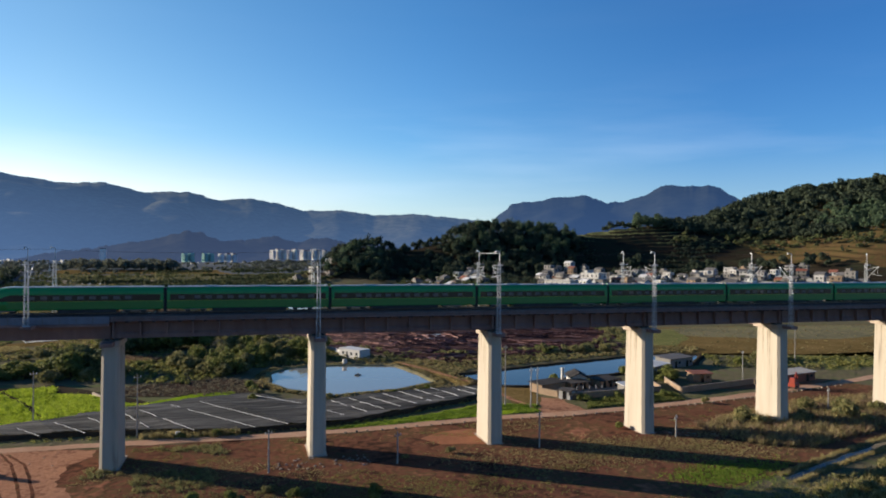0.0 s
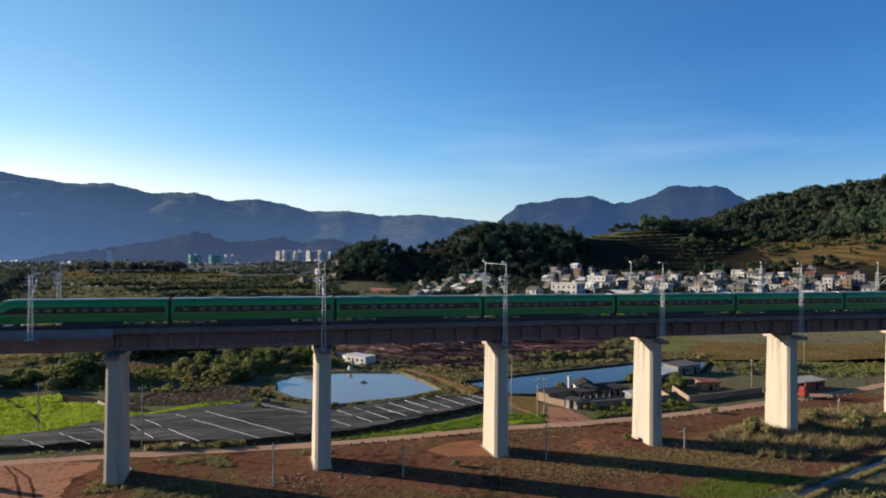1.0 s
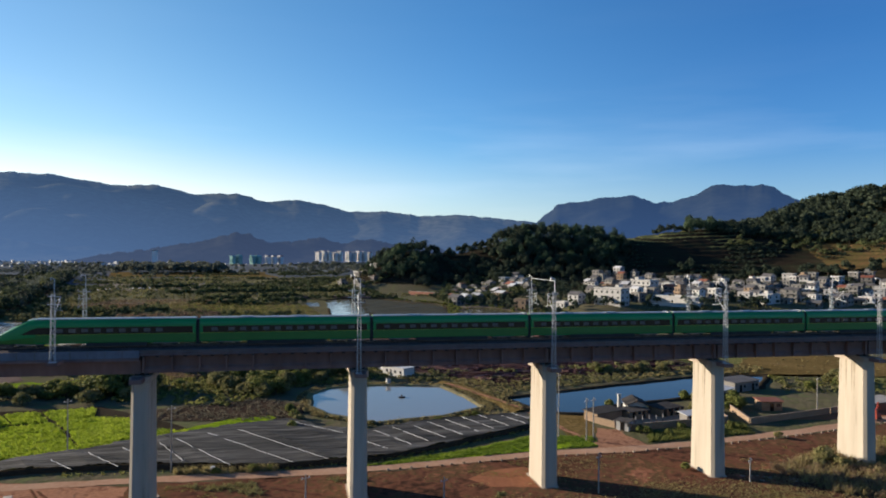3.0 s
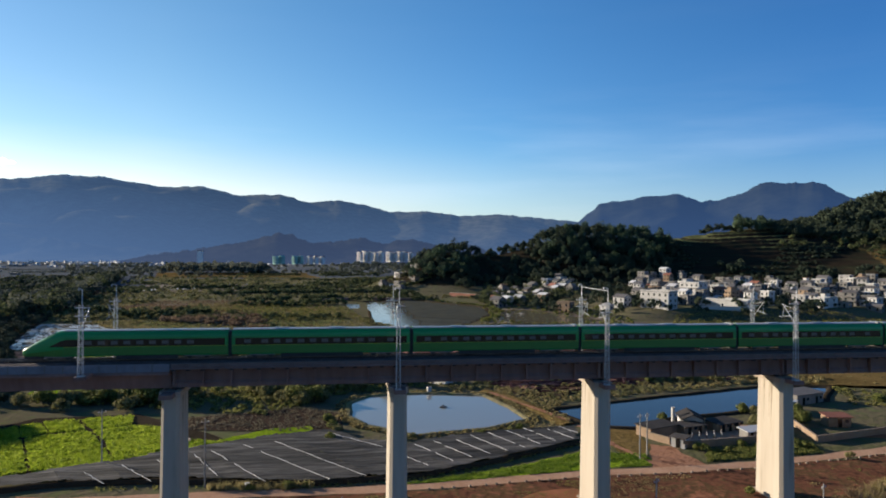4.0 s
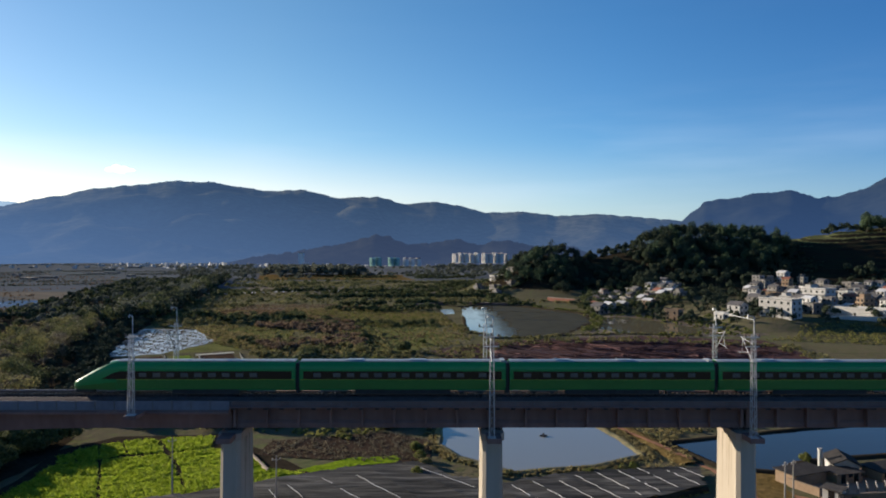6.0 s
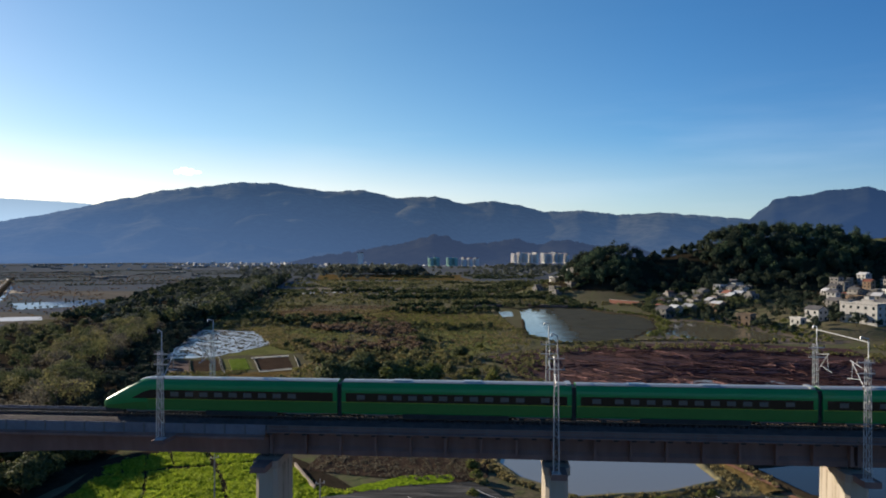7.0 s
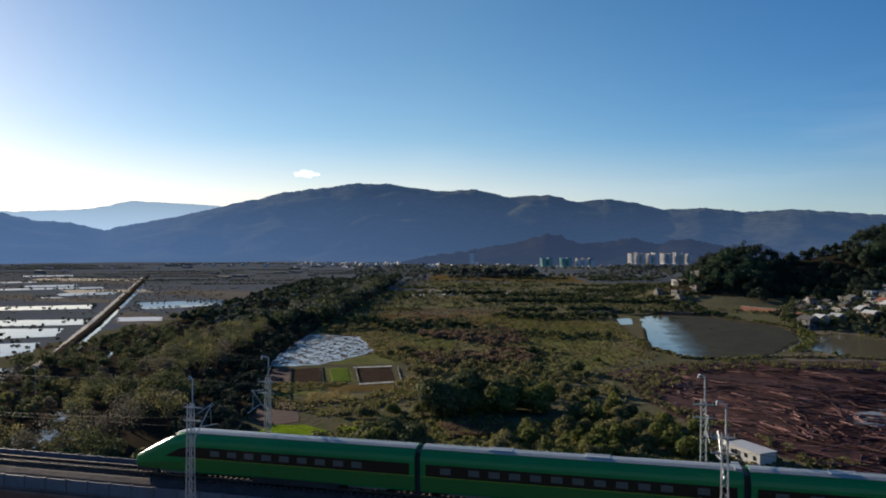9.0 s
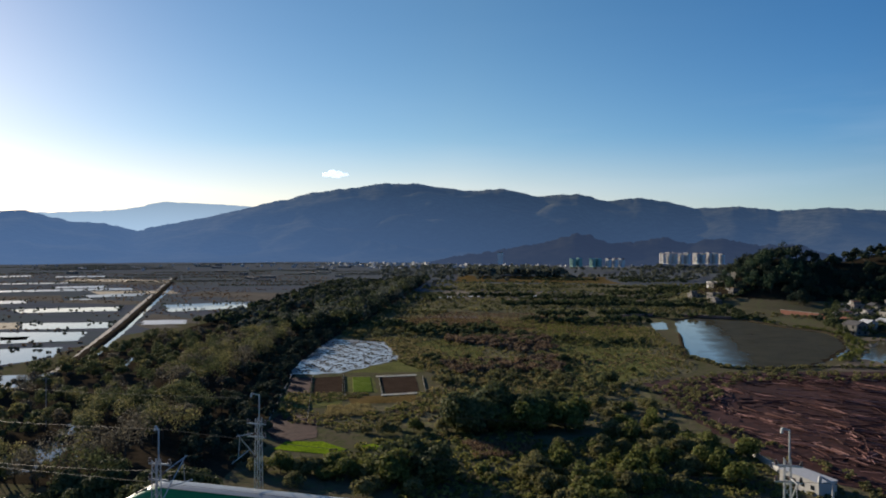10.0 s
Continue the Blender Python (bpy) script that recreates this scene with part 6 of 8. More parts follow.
stand("hill_woods", [(60, 560), (120, 545), (230, 530), (290, 545), (312, 585), (80, 590)], 150, (3.4, 6.4), 480, 0.55, M_LEAF_WOOD, "dark trees at the foot of a knoll", 52, 1.1)
# bamboo on the brow of the terraced slope
stand("hill_woods", [(408, 626), (444, 618), (455, 648), (425, 660)], 26, (5.5, 8.5), 620, 0.7, M_LEAF_HILL, "tall clump of feathery bamboo on a brow", 53, 1.5, 0.55)
stand("hill_woods", [(375, 645), (412, 636), (420, 660), (385, 668)], 18, (3.0, 5.5), 300, 0.7, M_LEAF_WOOD, "dark bushes on a terraced brow", 64, 1.2)
# unbroken dark wood above the terraces
stand("hill_woods", [(440, 612), (470, 592), (520, 566), (565, 520), (590, 500), (625, 500), (630, 600), (600, 690), (520, 690), (462, 650)], 430, (4.0, 7.5), 230, 0.95, M_LEAF_WOOD, "unbroken dark wood above a terraced slope", 62)
stand("hill_woods", [(540, 640), (620, 600), (700, 480), (780, 360), (980, 420), (960, 760), (700, 860), (560, 780)], 800, (5.0, 12.0), 260, 1.5, M_LEAF_WOOD, "thick green woods over a hill", 54, gap=lambda x, y: land(x, y) > 62 + 16 * wave(x * 0.02, y * 0.02, 2.0))
stand("hill_woods", [(580, 640), (620, 600), (700, 480), (780, 360), (980, 420), (960, 760), (700, 860), (560, 780)], 700, (3.5, 9.0), 240, 1.2, M_LEAF_WOOD, "thick dark woods over a hill", 60, gap=lambda x, y: land(x, y) > 70)
# lighter young wood on the near flank
stand("hill_woods", [(600, 545), (612, 500), (640, 440), (700, 380), (760, 400), (690, 520), (650, 580)], 330, (4.0, 7.5), 320, 0.9, M_LEAF_HILL, "lighter green young wood on a hill flank", 65, 1.25, gap=lambda x, y: land(x, y) > 56)
stand("hill_scrub", [(290, 540), (420, 470), (500, 450), (520, 540), (450, 580), (380, 600), (300, 610)], 520, (0.9, 2.4), 70, 0.6, M_LEAF_WOOD, "scrub along the steps of a terraced slope", 55, stems=False, category="scrub",
      gap=lambda x, y: (land(x, y) > 6) & (((land(x, y) + 2.6 * wave(x * 0.021, y * 0.027, 3.3) + 1.2 * wave(x * 0.06, y * 0.05, 1.0)) / 4.5) % 1 > 0.5) & (wave(x * 0.035, y * 0.05, 2.2) > -0.1))
stand("hill_scrub", [(520, 440), (600, 430), (640, 480), (580, 520)], 60, (0.9, 2.2), 70, 0.6, M_LEAF_WOOD, "low bushes on dry orange terraces", 66, stems=False, category="scrub")
# round trees at the foot of the terraces
for poly, n in (([(392, 505), (418, 492), (412, 470), (384, 486)], 14), ([(440, 478), (470, 446), (455, 425), (424, 458)], 17), ([(478, 440), (492, 420), (478, 402), (464, 420)], 9), ([(340, 545), (360, 535), (352, 520), (334, 530)], 7), ([(545, 400), (575, 380), (560, 360), (530, 380)], 12)):
    stand("hill_woods", poly, n, (3.6, 6.2), 420, 0.7, M_LEAF_WOOD, "round dark trees at the foot of terraces", 70 + n, 1.1)
stand("village_trees", [(110, 300), (240, 285), (420, 330), (440, 470), (320, 520), (150, 540), (70, 480), (80, 400)], 760, (1.6, 4.4), 190, 0.6, M_LEAF_WOOD, "trees and gardens between village houses", 56, gap=lambda x, y: ~inside(np.stack([x, y], 1), pond_d), category="trees")

# scrub, reeds and hedges on the plain
r10 = np.random.default_rng(33)
water_polys = [pond_c, pond_a, pond_b, [(-176, 194), (-204, 298), (-173, 294), (-147, 243), (-158, 203)], [(-46, 198), (-7, 236), (56, 250), (125, 230), (118, 150), (84, 105), (30, 100), (4, 103), (-18, 132), (-28, 160)]]
PLAIN = [(-120, 150), (-60, 165), (-46, 200), (-40, 300), (-45, 450), (-240, 470), (-205, 310), (-145, 245), (-115, 205)]
open_ground = [[(-66, 278), (-40, 291), (-26, 269), (-41, 230), (-55, 195), (-63, 222)], [(-182, 470), (-94, 469), (-43, 402), (-60, 365), (-100, 352), (-150, 352), (-200, 372)]]
kn = scatter(PLAIN, 520, r10, lambda x, y: wave(x * 0.05, y * 0.03, 6.0) > 0.22)
woods("marsh_scrub", kn, r10.uniform(0.8, 2.6, len(kn)), 130, 0.42, M_LEAF_OLIVE, "yellow-olive shrubs on wet ground", "scrub", 61, squash=0.85, stems=False, hide=water_polys + open_ground)
kn = scatter([(-150, 342), (-91, 336), (-72, 225), (-103, 195), (-126, 232)], 330, r10, lambda x, y: wave(x * 0.07, y * 0.05, 9.0) > -0.05)
woods("marsh_scrub", kn, r10.uniform(1.2, 3.0, len(kn)), 150, 0.45, M_BROWNWEED, "tall withered reeds and shrubs on wet ground", "scrub", 62, squash=0.75, stems=False, hide=water_polys)
kn = scatter(PLAIN, 150, r10, lambda x, y: wave(x * 0.035, y * 0.045, 2.0) > 0.3)
woods("marsh_scrub", kn, r10.uniform(1.6, 3.4, len(kn)), 190, 0.45, M_LEAF_DARK, "dark green thickets on wet ground", "scrub", 70, squash=0.8, stems=False, hide=water_polys + open_ground)
ROUGH = [(-150, 100), (-60, 66), (-40, 90), (4, 96), (-20, 132), (-30, 165), (-46, 200), (-8, 240), (-24, 285), (-38, 420), (-230, 450), (-205, 305), (-150, 240), (-112, 200), (-118, 150)]
kn = scatter(ROUGH, 7000, r10, lambda x, y: wave(x * 0.04, y * 0.03, 2.5) + 0.4 * wave(x * 0.13, y * 0.1, 1.0) > 0.05)
dry = r10.uniform(0, 1, len(kn)) + 1.1 * wave(kn[:, 0] * 0.03, kn[:, 1] * 0.024, 1.5) > 0.5
woods("rough_grass", kn[dry], r10.uniform(0.35, 1.0, dry.sum()), 20, 0.34, M_REED, "rough dry grass and weeds", "grass", 68, squash=0.7, stems=False, hide=water_polys)
woods("rough_grass", kn[~dry], r10.uniform(0.35, 1.1, (~dry).sum()), 20, 0.34, M_GRASSLEAF, "rough green grass and weeds", "grass", 69, squash=0.7, stems=False, hide=water_polys)
kn = scatter([(90, 92), (175, 64), (260, 110), (265, 160), (150, 168), (112, 150)], 420, r10)
woods("rough_grass", kn, r10.uniform(0.2, 0.45, len(kn)), 14, 0.24, M_REED, "stubble and weeds on a dry field", "grass", 81, squash=0.6, stems=False)
kn = scatter([(-12, 128), (4, 104), (30, 99), (90, 106), (120, 150), (128, 230), (60, 252), (100, 262), (-4, 250), (-44, 205), (-30, 160)], 700, r10, lambda x, y: ~inside(np.stack([x, y], 1), [(-8, 134), (6, 110), (30, 106), (80, 112), (112, 155), (116, 222), (50, 242), (-8, 225), (-26, 165)]))
woods("rough_grass", kn, r10.uniform(0.5, 1.5, len(kn)), 30, 0.4, M_LEAF_OLIVE, "weeds round the timber yard", "grass", 82, squash=0.8, stems=False)
kn = scatter([(-1200, 1000), (-1100, 520), (-520, 200), (-285, 130), (-300, 300), (-360, 480), (-470, 900), (-700, 1300)], 4200, r10, lambda x, y: wave(x * 0.02, y * 0.03, 5.0) > -0.25)
woods("plain_grass", kn, r10.uniform(0.5, 1.2, len(kn)), 16, 0.6, M_BROWNWEED, "rough grass and weeds between fish ponds", "grass", 83, squash=0.5, stems=False, hide=PONDS + FAR_PONDS)
hedge = []
for k in range(26):
    y0 = float(r10.uniform(330, 1250))
    x0 = float(r10.uniform(-260 - (y0 - 330) * 0.15, 60))
    L = float(r10.uniform(40, 150))
    for j in range(int(L / 3.2)):
        hedge.append((x0 + j * 3.2, y0 + 6 * math.sin(j * 0.3 + k) + float(r10.uniform(-2, 2)) + j * 0.5))
for ax, ay, bx, by in ((-206, 630, -146, 645), (-134, 631, -60, 634), (-112, 448, -78, 456), (-70, 469, -39, 477), (-170, 330, -120, 342), (-30, 560, 30, 545)):
    for j in range(int(math.hypot(bx - ax, by - ay) / 1.6)):
        u = j * 1.6 / math.hypot(bx - ax, by - ay)
        hedge.append((ax + (bx - ax) * u + float(r10.uniform(-1, 1)), ay + (by - ay) * u + float(r10.uniform(-2.5, 2.5))))
hedge = np.array(hedge)
hedge = hedge[(hedge[:, 0] < 90)]
woods("hedgerows", hedge, r10.uniform(1.6, 3.8, len(hedge)), 75, 0.95, M_LEAF_DARK, "dark hedgerows between far fields", "hedgerow", 63, stems=False, hide=water_polys)
kn = scatter([(-420, 950), (150, 900), (320, 1000), (420, 1600), (-700, 1700)], 620, r10, lambda x, y: wave(x * 0.012, y * 0.02, 4.0) > -0.05)
woods("far_woods", kn, r10.uniform(2.5, 5.5, len(kn)), 70, 1.7, M_LEAF_HAZE, "dark far woods on the valley floor", "woods", 64, stems=False)
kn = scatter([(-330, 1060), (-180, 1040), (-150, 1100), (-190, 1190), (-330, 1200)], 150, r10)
woods("far_woods", kn, r10.uniform(6, 10, len(kn)), 120, 2.0, M_LEAF_HAZE, "dark wooded rise on the valley floor", "woods", 65, squash=1.2, stems=False)
lines = []
for k in range(46):
    x0, y0 = float(r10.uniform(-1600, -480)), float(r10.uniform(620, 1800))
    L = float(r10.uniform(60, 260))
    for j in range(int(L / 3)):
        lines.append((x0 + 2.6 * j, y0 + 1.5 * j + float(r10.normal())))
lines = np.array(lines)
woods("far_hedges", lines, r10.uniform(0.8, 1.9, len(lines)), 40, 0.9, M_LEAF_HAZE, "thin hedge lines far out on the plain", "hedgerow", 66, squash=0.8, stems=False, hide=PONDS + FAR_PONDS)
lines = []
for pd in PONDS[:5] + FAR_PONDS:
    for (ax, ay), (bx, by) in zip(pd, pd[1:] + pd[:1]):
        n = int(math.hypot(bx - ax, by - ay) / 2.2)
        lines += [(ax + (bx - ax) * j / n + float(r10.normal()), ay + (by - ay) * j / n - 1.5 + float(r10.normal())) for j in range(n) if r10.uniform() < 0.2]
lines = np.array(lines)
woods("dike_bushes", lines, r10.uniform(0.5, 1.4, len(lines)), 50, 0.6, M_LEAF_HAZE, "low bushes along the dikes of fish ponds", "scrub", 67, stems=False)


def blades(name, spots, height, per, mat, label, category, seed, lean=0.35, width=0.05):
    """Tufts of upright blades, all in one mesh."""
    r = np.random.default_rng(seed)
    n = len(spots)
    base = np.repeat(np.stack([spots[:, 0], spots[:, 1], np.zeros(n)], 1), per, 0)
    hh = np.repeat(height, per) * r.uniform(0.5, 1.1, n * per)
    a = r.uniform(0, 2 * np.pi, n * per)
    base[:, :2] += r.normal(size=(n * per, 2)) * np.repeat(height, per)[:, None] * 0.22
    side = np.stack([np.cos(a), np.sin(a), np.zeros_like(a)], 1) * (width * np.repeat(height, per))[:, None]
    tip = base + np.stack([r.normal(size=n * per) * lean * hh, r.normal(size=n * per) * lean * hh, hh], 1)
    v = np.stack([base - side, base + side, tip + side * 0.25, tip - side * 0.25], 1).reshape(-1, 3)
    return tagged(new(name, array_mesh(name, v, np.arange(len(v)).reshape(-1, 4), mat)), label, category, kind="stuff")


r11 = np.random.default_rng(34)
kn = scatter([(46, -6), (70, 4), (96, 10), (125, 14), (130, -8), (100, -11), (76, -19), (58, -25), (48, -20)], 2600, r11)
blades("reeds", kn[::2], r11.uniform(0.6, 1.7, len(kn[::2])), 16, M_BROWNWEED, "brown feathery grass beside the canal", "reeds", 70, 0.45)
blades("reeds", kn[1::2], r11.uniform(0.7, 1.9, len(kn[1::2])), 16, M_REED, "tall dry reeds beside the canal", "reeds", 71)
kn = scatter([(20, -66), (30, -48), (42, -42), (60, -36), (80, -28), (110, -18), (130, -30), (80, -64)], 3200, r11)
side_mix = r11.uniform(0, 1, len(kn)) < 0.5
kn[:, 1] -= 2.0
blades("reeds", kn[side_mix], r11.uniform(0.6, 1.5, side_mix.sum()), 12, M_REED, "tall dry reeds beside the canal", "reeds", 72)
blades("reeds", kn[~side_mix], r11.uniform(0.5, 1.2, (~side_mix).sum()), 14, M_GRASSLEAF, "long green grass beside the canal", "reeds", 89)
TRACKS = [[(-96, 12), (-71, 6), (-70, 1), (-72.6, -3), (-72.8, -12), (-68, -22), (-67, -40), (-80, -40), (-80, -18), (-84, -3), (-92, 2)]]
kn = scatter([(-85, 5), (-30, 4), (0, 8), (40, 9), (60, 8), (48, -20), (20, -30), (-10, -34), (-60, -28), (-85, -20)], 9000, r11, lambda x, y: wave(x * 0.11, y * 0.17, 2.0) + 0.6 * wave(x * 0.5, y * 0.7, 5.0) > 0.32)
kn = kn[~inside(kn, TRACKS[0])]
olive = wave(kn[:, 0] * 0.09, kn[:, 1] * 0.12, 7.0) > 0
for sel, mt, word, sd in ((olive, M_GRASSLEAF, "olive", 73), (~olive, M_REED, "dry", 74)):
    blades("grass_tufts", kn[sel], r11.uniform(0.06, 0.3, sel.sum()), 8, mt, "sparse %s grass tufts on red soil" % word, "grass", sd, 0.7, 0.07)
for patch, n, mt, word, sd in (([(3, -12), (18, -15), (23, -23), (12, -27), (-8, -21), (-13, -12)], 1500, M_REED, "thin dry grass on red soil", 110), ([(16, -7), (36, -12), (52, -21), (40, -25), (20, -17)], 1500, M_REED, "thin dry grass on red soil", 111), ([(21, -34), (34, -28.5), (45, -31), (50, -30), (38, -36), (30, -40)], 3600, M_VERGELEAF, "fresh green grass beside the canal", 112), ([(45, -3), (70, -8), (88, -4), (75, -16), (52, -18)], 1400, M_REED, "tall dry grass on red soil", 113), ([(-66, -22), (-40, -20), (-34, -30), (-60, -34)], 1800, M_LEAF_OLIVE, "grey-green weeds on red soil", 114), ([(-28, -26), (-8, -27), (6, -34), (-10, -38), (-30, -34)], 900, M_GRASSLEAF, "yellow-green weeds on red soil", 115), ([(16, -44), (28, -42), (42, -42), (54, -37), (60, -46), (40, -58), (18, -56)], 2600, M_REED, "tall dry grass beyond the canal", 125), ([(14, -43), (26, -41), (40, -41), (50, -44), (36, -56), (14, -54)], 1600, M_GRASSLEAF, "rank olive grass beyond the canal", 126), ([(18, -9), (40, -14), (60, -24), (44, -29), (20, -24), (4, -20)], 2600, M_REED, "golden dry grass on red soil", 127)):
    kn = scatter(patch, n, r11)
    kn = kn + r11.normal(size=kn.shape) * 1.8
    blades("grass_patch", kn, r11.uniform(0.06, 0.36, n), 9, mt, word, "grass", sd, 0.6, 0.09)
kn = scatter([(-80, 4), (-30, 4), (-28, -14), (-55, -22), (-80, -16)], 700, r11, lambda x, y: (wave(x * 0.2, y * 0.25, 6.0) > 0.2) & (x > -70))
blades("dark_weeds", kn, r11.uniform(0.2, 0.7, len(kn)), 12, M_LEAF_OLIVE, "low weeds on bare soil", "grass", 80, 0.6, 0.1)
cn = np.array([(40, -39), (57, -32), (76, -25), (105, -15), (150, -7)], float)
ts = r11.uniform(0, len(cn) - 1.001, 1500)
kn = cn[ts.astype(int)] + (cn[ts.astype(int) + 1] - cn[ts.astype(int)]) * (ts % 1)[:, None]
kn[:, 1] += np.where(r11.uniform(0, 1, 1500) < 0.5, -1.9, 1.9) + r11.normal(size=1500) * 0.35
blades("canal_reeds", kn, r11.uniform(0.3, 0.8, len(kn)), 14, M_REED, "reeds along both edges of a canal", "reeds", 84)
kn = scatter([(-30, 9.8), (-14, 11.2), (6, 14), (20, 15), (22, 22), (10, 26), (-8, 17), (-24, 12.5)], 2200, r11, lambda x, y: wave(x * 0.4, y * 0.5, 3.0) > -0.35)
blades("verge_grass", kn, r11.uniform(0.2, 0.5, len(kn)), 10, M_VERGELEAF, "fresh green verge grass", "grass", 75, 0.5, 0.1)
kn = scatter([(-122, 46), (-124, 58), (-116, 70), (-92, 72), (-78, 58), (-64, 42), (-78, 30), (-100, 20), (-120, 25)], 10000, r11, lambda x, y: wave(x * 0.5, y * 0.7, 1.0) > -0.6)
kn = kn[np.any([inside(kn, p) for p in CROPS], axis=0)]
woods("crop_clumps", kn[::9], r11.uniform(0.25, 0.6, len(kn[::9])), 22, 0.24, M_CROPLEAF, "leafy clumps of a bright green vegetable crop", "crop", 96, squash=0.8, stems=False)
blades("crop_leaves", kn, r11.uniform(0.35, 0.8, len(kn)), 9, M_CROPLEAF, "leafy bright green vegetable crop", "crop", 76, 0.6, 0.2)
kn = scatter([(-79, 55), (-66, 52), (-48, 49), (-41, 53), (-40, 66), (-52, 74), (-78, 66)], 700, r11)
blades("garden_plants", kn, r11.uniform(0.3, 0.8, len(kn)), 9, M_LEAF_BROWN, "sparse plants on a ploughed plot", "crop", 77, 0.5, 0.12)
kn = np.concatenate([np.stack([np.interp(np.linspace(0, 1, 300), np.linspace(0, 1, len(pond_a) + 1), [p[0] for p in pond_a + pond_a[:1]]), np.interp(np.linspace(0, 1, 300), np.linspace(0, 1, len(pond_a) + 1), [p[1] for p in pond_a + pond_a[:1]])], 1), np.stack([r11.uniform(3, 14, 300), r11.uniform(46, 92, 300)], 1)])
kn += r11.normal(size=kn.shape) * 0.8
kn = kn[~inside(kn, pond_a) & ~inside(kn, pond_b)]
blades("bank_grass", kn, r11.uniform(0.4, 1.0, len(kn)), 14, M_REED, "dry grass along pond banks", "grass", 78, 0.45, 0.07)
kn = scatter([(-176, 196), (-190, 240), (-200, 292), (-173, 290), (-147, 243), (-158, 205)], 2600, r11, lambda x, y: wave(x * 0.6, y * 0.9, 3.0) + 0.5 * wave(x * 1.7, y * 2.1, 1.0) > 0.0)
blades("paddy_stubble", kn, r11.uniform(0.2, 0.5, len(kn)), 7, M_LEAF_BROWN, "rows of stubble standing in a flooded paddy", "stubble", 79, 0.4, 0.3)
kn = scatter([(32, 15.5), (60, 18.5), (63, 27.5), (36, 23)], 900, r11)
blades("vegetable_bed", kn, r11.uniform(0.3, 0.8, len(kn)), 12, M_LEAF, "dark green vegetables beside a yard wall", "crop", 85, 0.5, 0.15)
grove([(66, 42), (72, 40), (76, 46), (68, 52)], 8, ["greenbush", "round"], 26, "bushes in the yard", 0.5, 0.85)
grove([(36, 46), (46, 47), (58, 50), (66, 54), (64, 57), (46, 51), (35, 49)], 4, ["greenbush", "olive", "bush"], 27, "bushes on the pond bank", 0.5, 0.9)
grove([(100, 60), (125, 64), (130, 72), (104, 70)], 8, ["greenbush", "olive"], 28, "bushes beside the farm sheds", 0.6, 1.0)
grove([(30, 101), (80, 103), (85, 106), (30, 104)], 3, ["greenbush"], 29, "bushes on the pond bank", 0.5, 0.9)
grove([(-118, 118), (-96, 126), (-92, 130), (-112, 128)], 9, ["olive", "bush", "round"], 30, "bushes in the gardens", 0.6, 0.95)
grove([(-70, 150), (-40, 160), (-36, 176), (-60, 172)], 18, ["olive", "bush", "olive", "greenbush"], 31, "yellowing shrubs in the marsh", 0.6, 1.1)

kn = scatter([(40, 290), (62, 325), (70, 372), (122, 402), (140, 330), (130, 270), (80, 264)], 230, r11, lambda x, y: ~inside(np.stack([x, y], 1), pond_d) & ~inside(np.stack([x, y], 1), pond_c))
woods("shore_rushes", kn, r11.uniform(0.5, 1.8, len(kn)), 50, 0.45, M_LEAF, "green rushes and shrubs on a pond shore", "rushes", 86, squash=0.7, stems=False)
def along(line, n, r, spread):
    e = np.array(line, float)
    t = r.uniform(0, len(e) - 1.001, n)
    return e[t.astype(int)] + (e[t.astype(int) + 1] - e[t.astype(int)]) * (t % 1)[:, None] + r.normal(size=(n, 2)) * spread


kn = along([(-24, 318), (-24, 286), (-16, 272), (-8, 258), (8, 257), (30, 268), (60, 274), (100, 267)], 260, r11, 1.6)
woods("shore_weeds", kn, r11.uniform(0.35, 1.2, len(kn)), 40, 0.35, M_LEAF_OLIVE, "olive weeds on a low pond bank", "weeds", 186, squash=0.8, stems=False)
kn = along([(44, 288), (58, 322), (66, 360), (68, 376), (67, 404), (52, 426), (36, 458)], 170, r11, 1.8)
woods("shore_weeds", kn, r11.uniform(0.5, 1.7, len(kn)), 50, 0.4, M_LEAF, "green weeds along a pond edge", "weeds", 187, squash=0.8, stems=False)
kn = along([(36, 464), (20, 472), (0, 478), (-24, 462), (-42, 482)], 60, r11, 3.0)
kn = kn[~inside(kn, pond_c)]
woods("shore_trees", kn, r11.uniform(1.0, 2.8, len(kn)), 150, 0.5, M_LEAF_DARK, "dark bushes on the far pond shore", "bushes", 188, squash=1.0, stems=False)
kn = scatter([(2, 482), (26, 474), (32, 486), (8, 498)], 12, r11)
woods("shore_trees", kn, r11.uniform(2.6, 4.6, len(kn)), 420, 0.5, M_LEAF_DARK, "tall dark trees on the far pond shore", "trees", 189, squash=1.3)
kn = scatter([(-50, 490), (40, 495), (110, 470), (130, 515), (40, 535), (-60, 535)], 150, r11, lambda x, y: wave(x * 0.06, y * 0.08, 1.4) > -0.2)
woods("shore_weeds", kn, r11.uniform(0.6, 1.7, len(kn)), 60, 0.5, M_LEAF_OLIVE, "scrub on the meadow behind a pond", "scrub", 190, squash=0.8, stems=False)
edge = np.array(pond_a + pond_a[:1], float)
ts = r11.uniform(0, len(edge) - 1.001, 420)
kn = edge[ts.astype(int)] + (edge[ts.astype(int) + 1] - edge[ts.astype(int)]) * (ts % 1)[:, None]
away = kn - np.array([-17.0, 66.0])
kn = kn + away / np.linalg.norm(away, axis=1, keepdims=True) * r11.uniform(0.5, 3.2, (420, 1))
woods("bank_scrub", kn, r11.uniform(0.2, 0.75, len(kn)), 45, 0.22, M_REED, "ragged grass and weeds on a pond bank", "grass", 87, squash=0.7, stems=False)
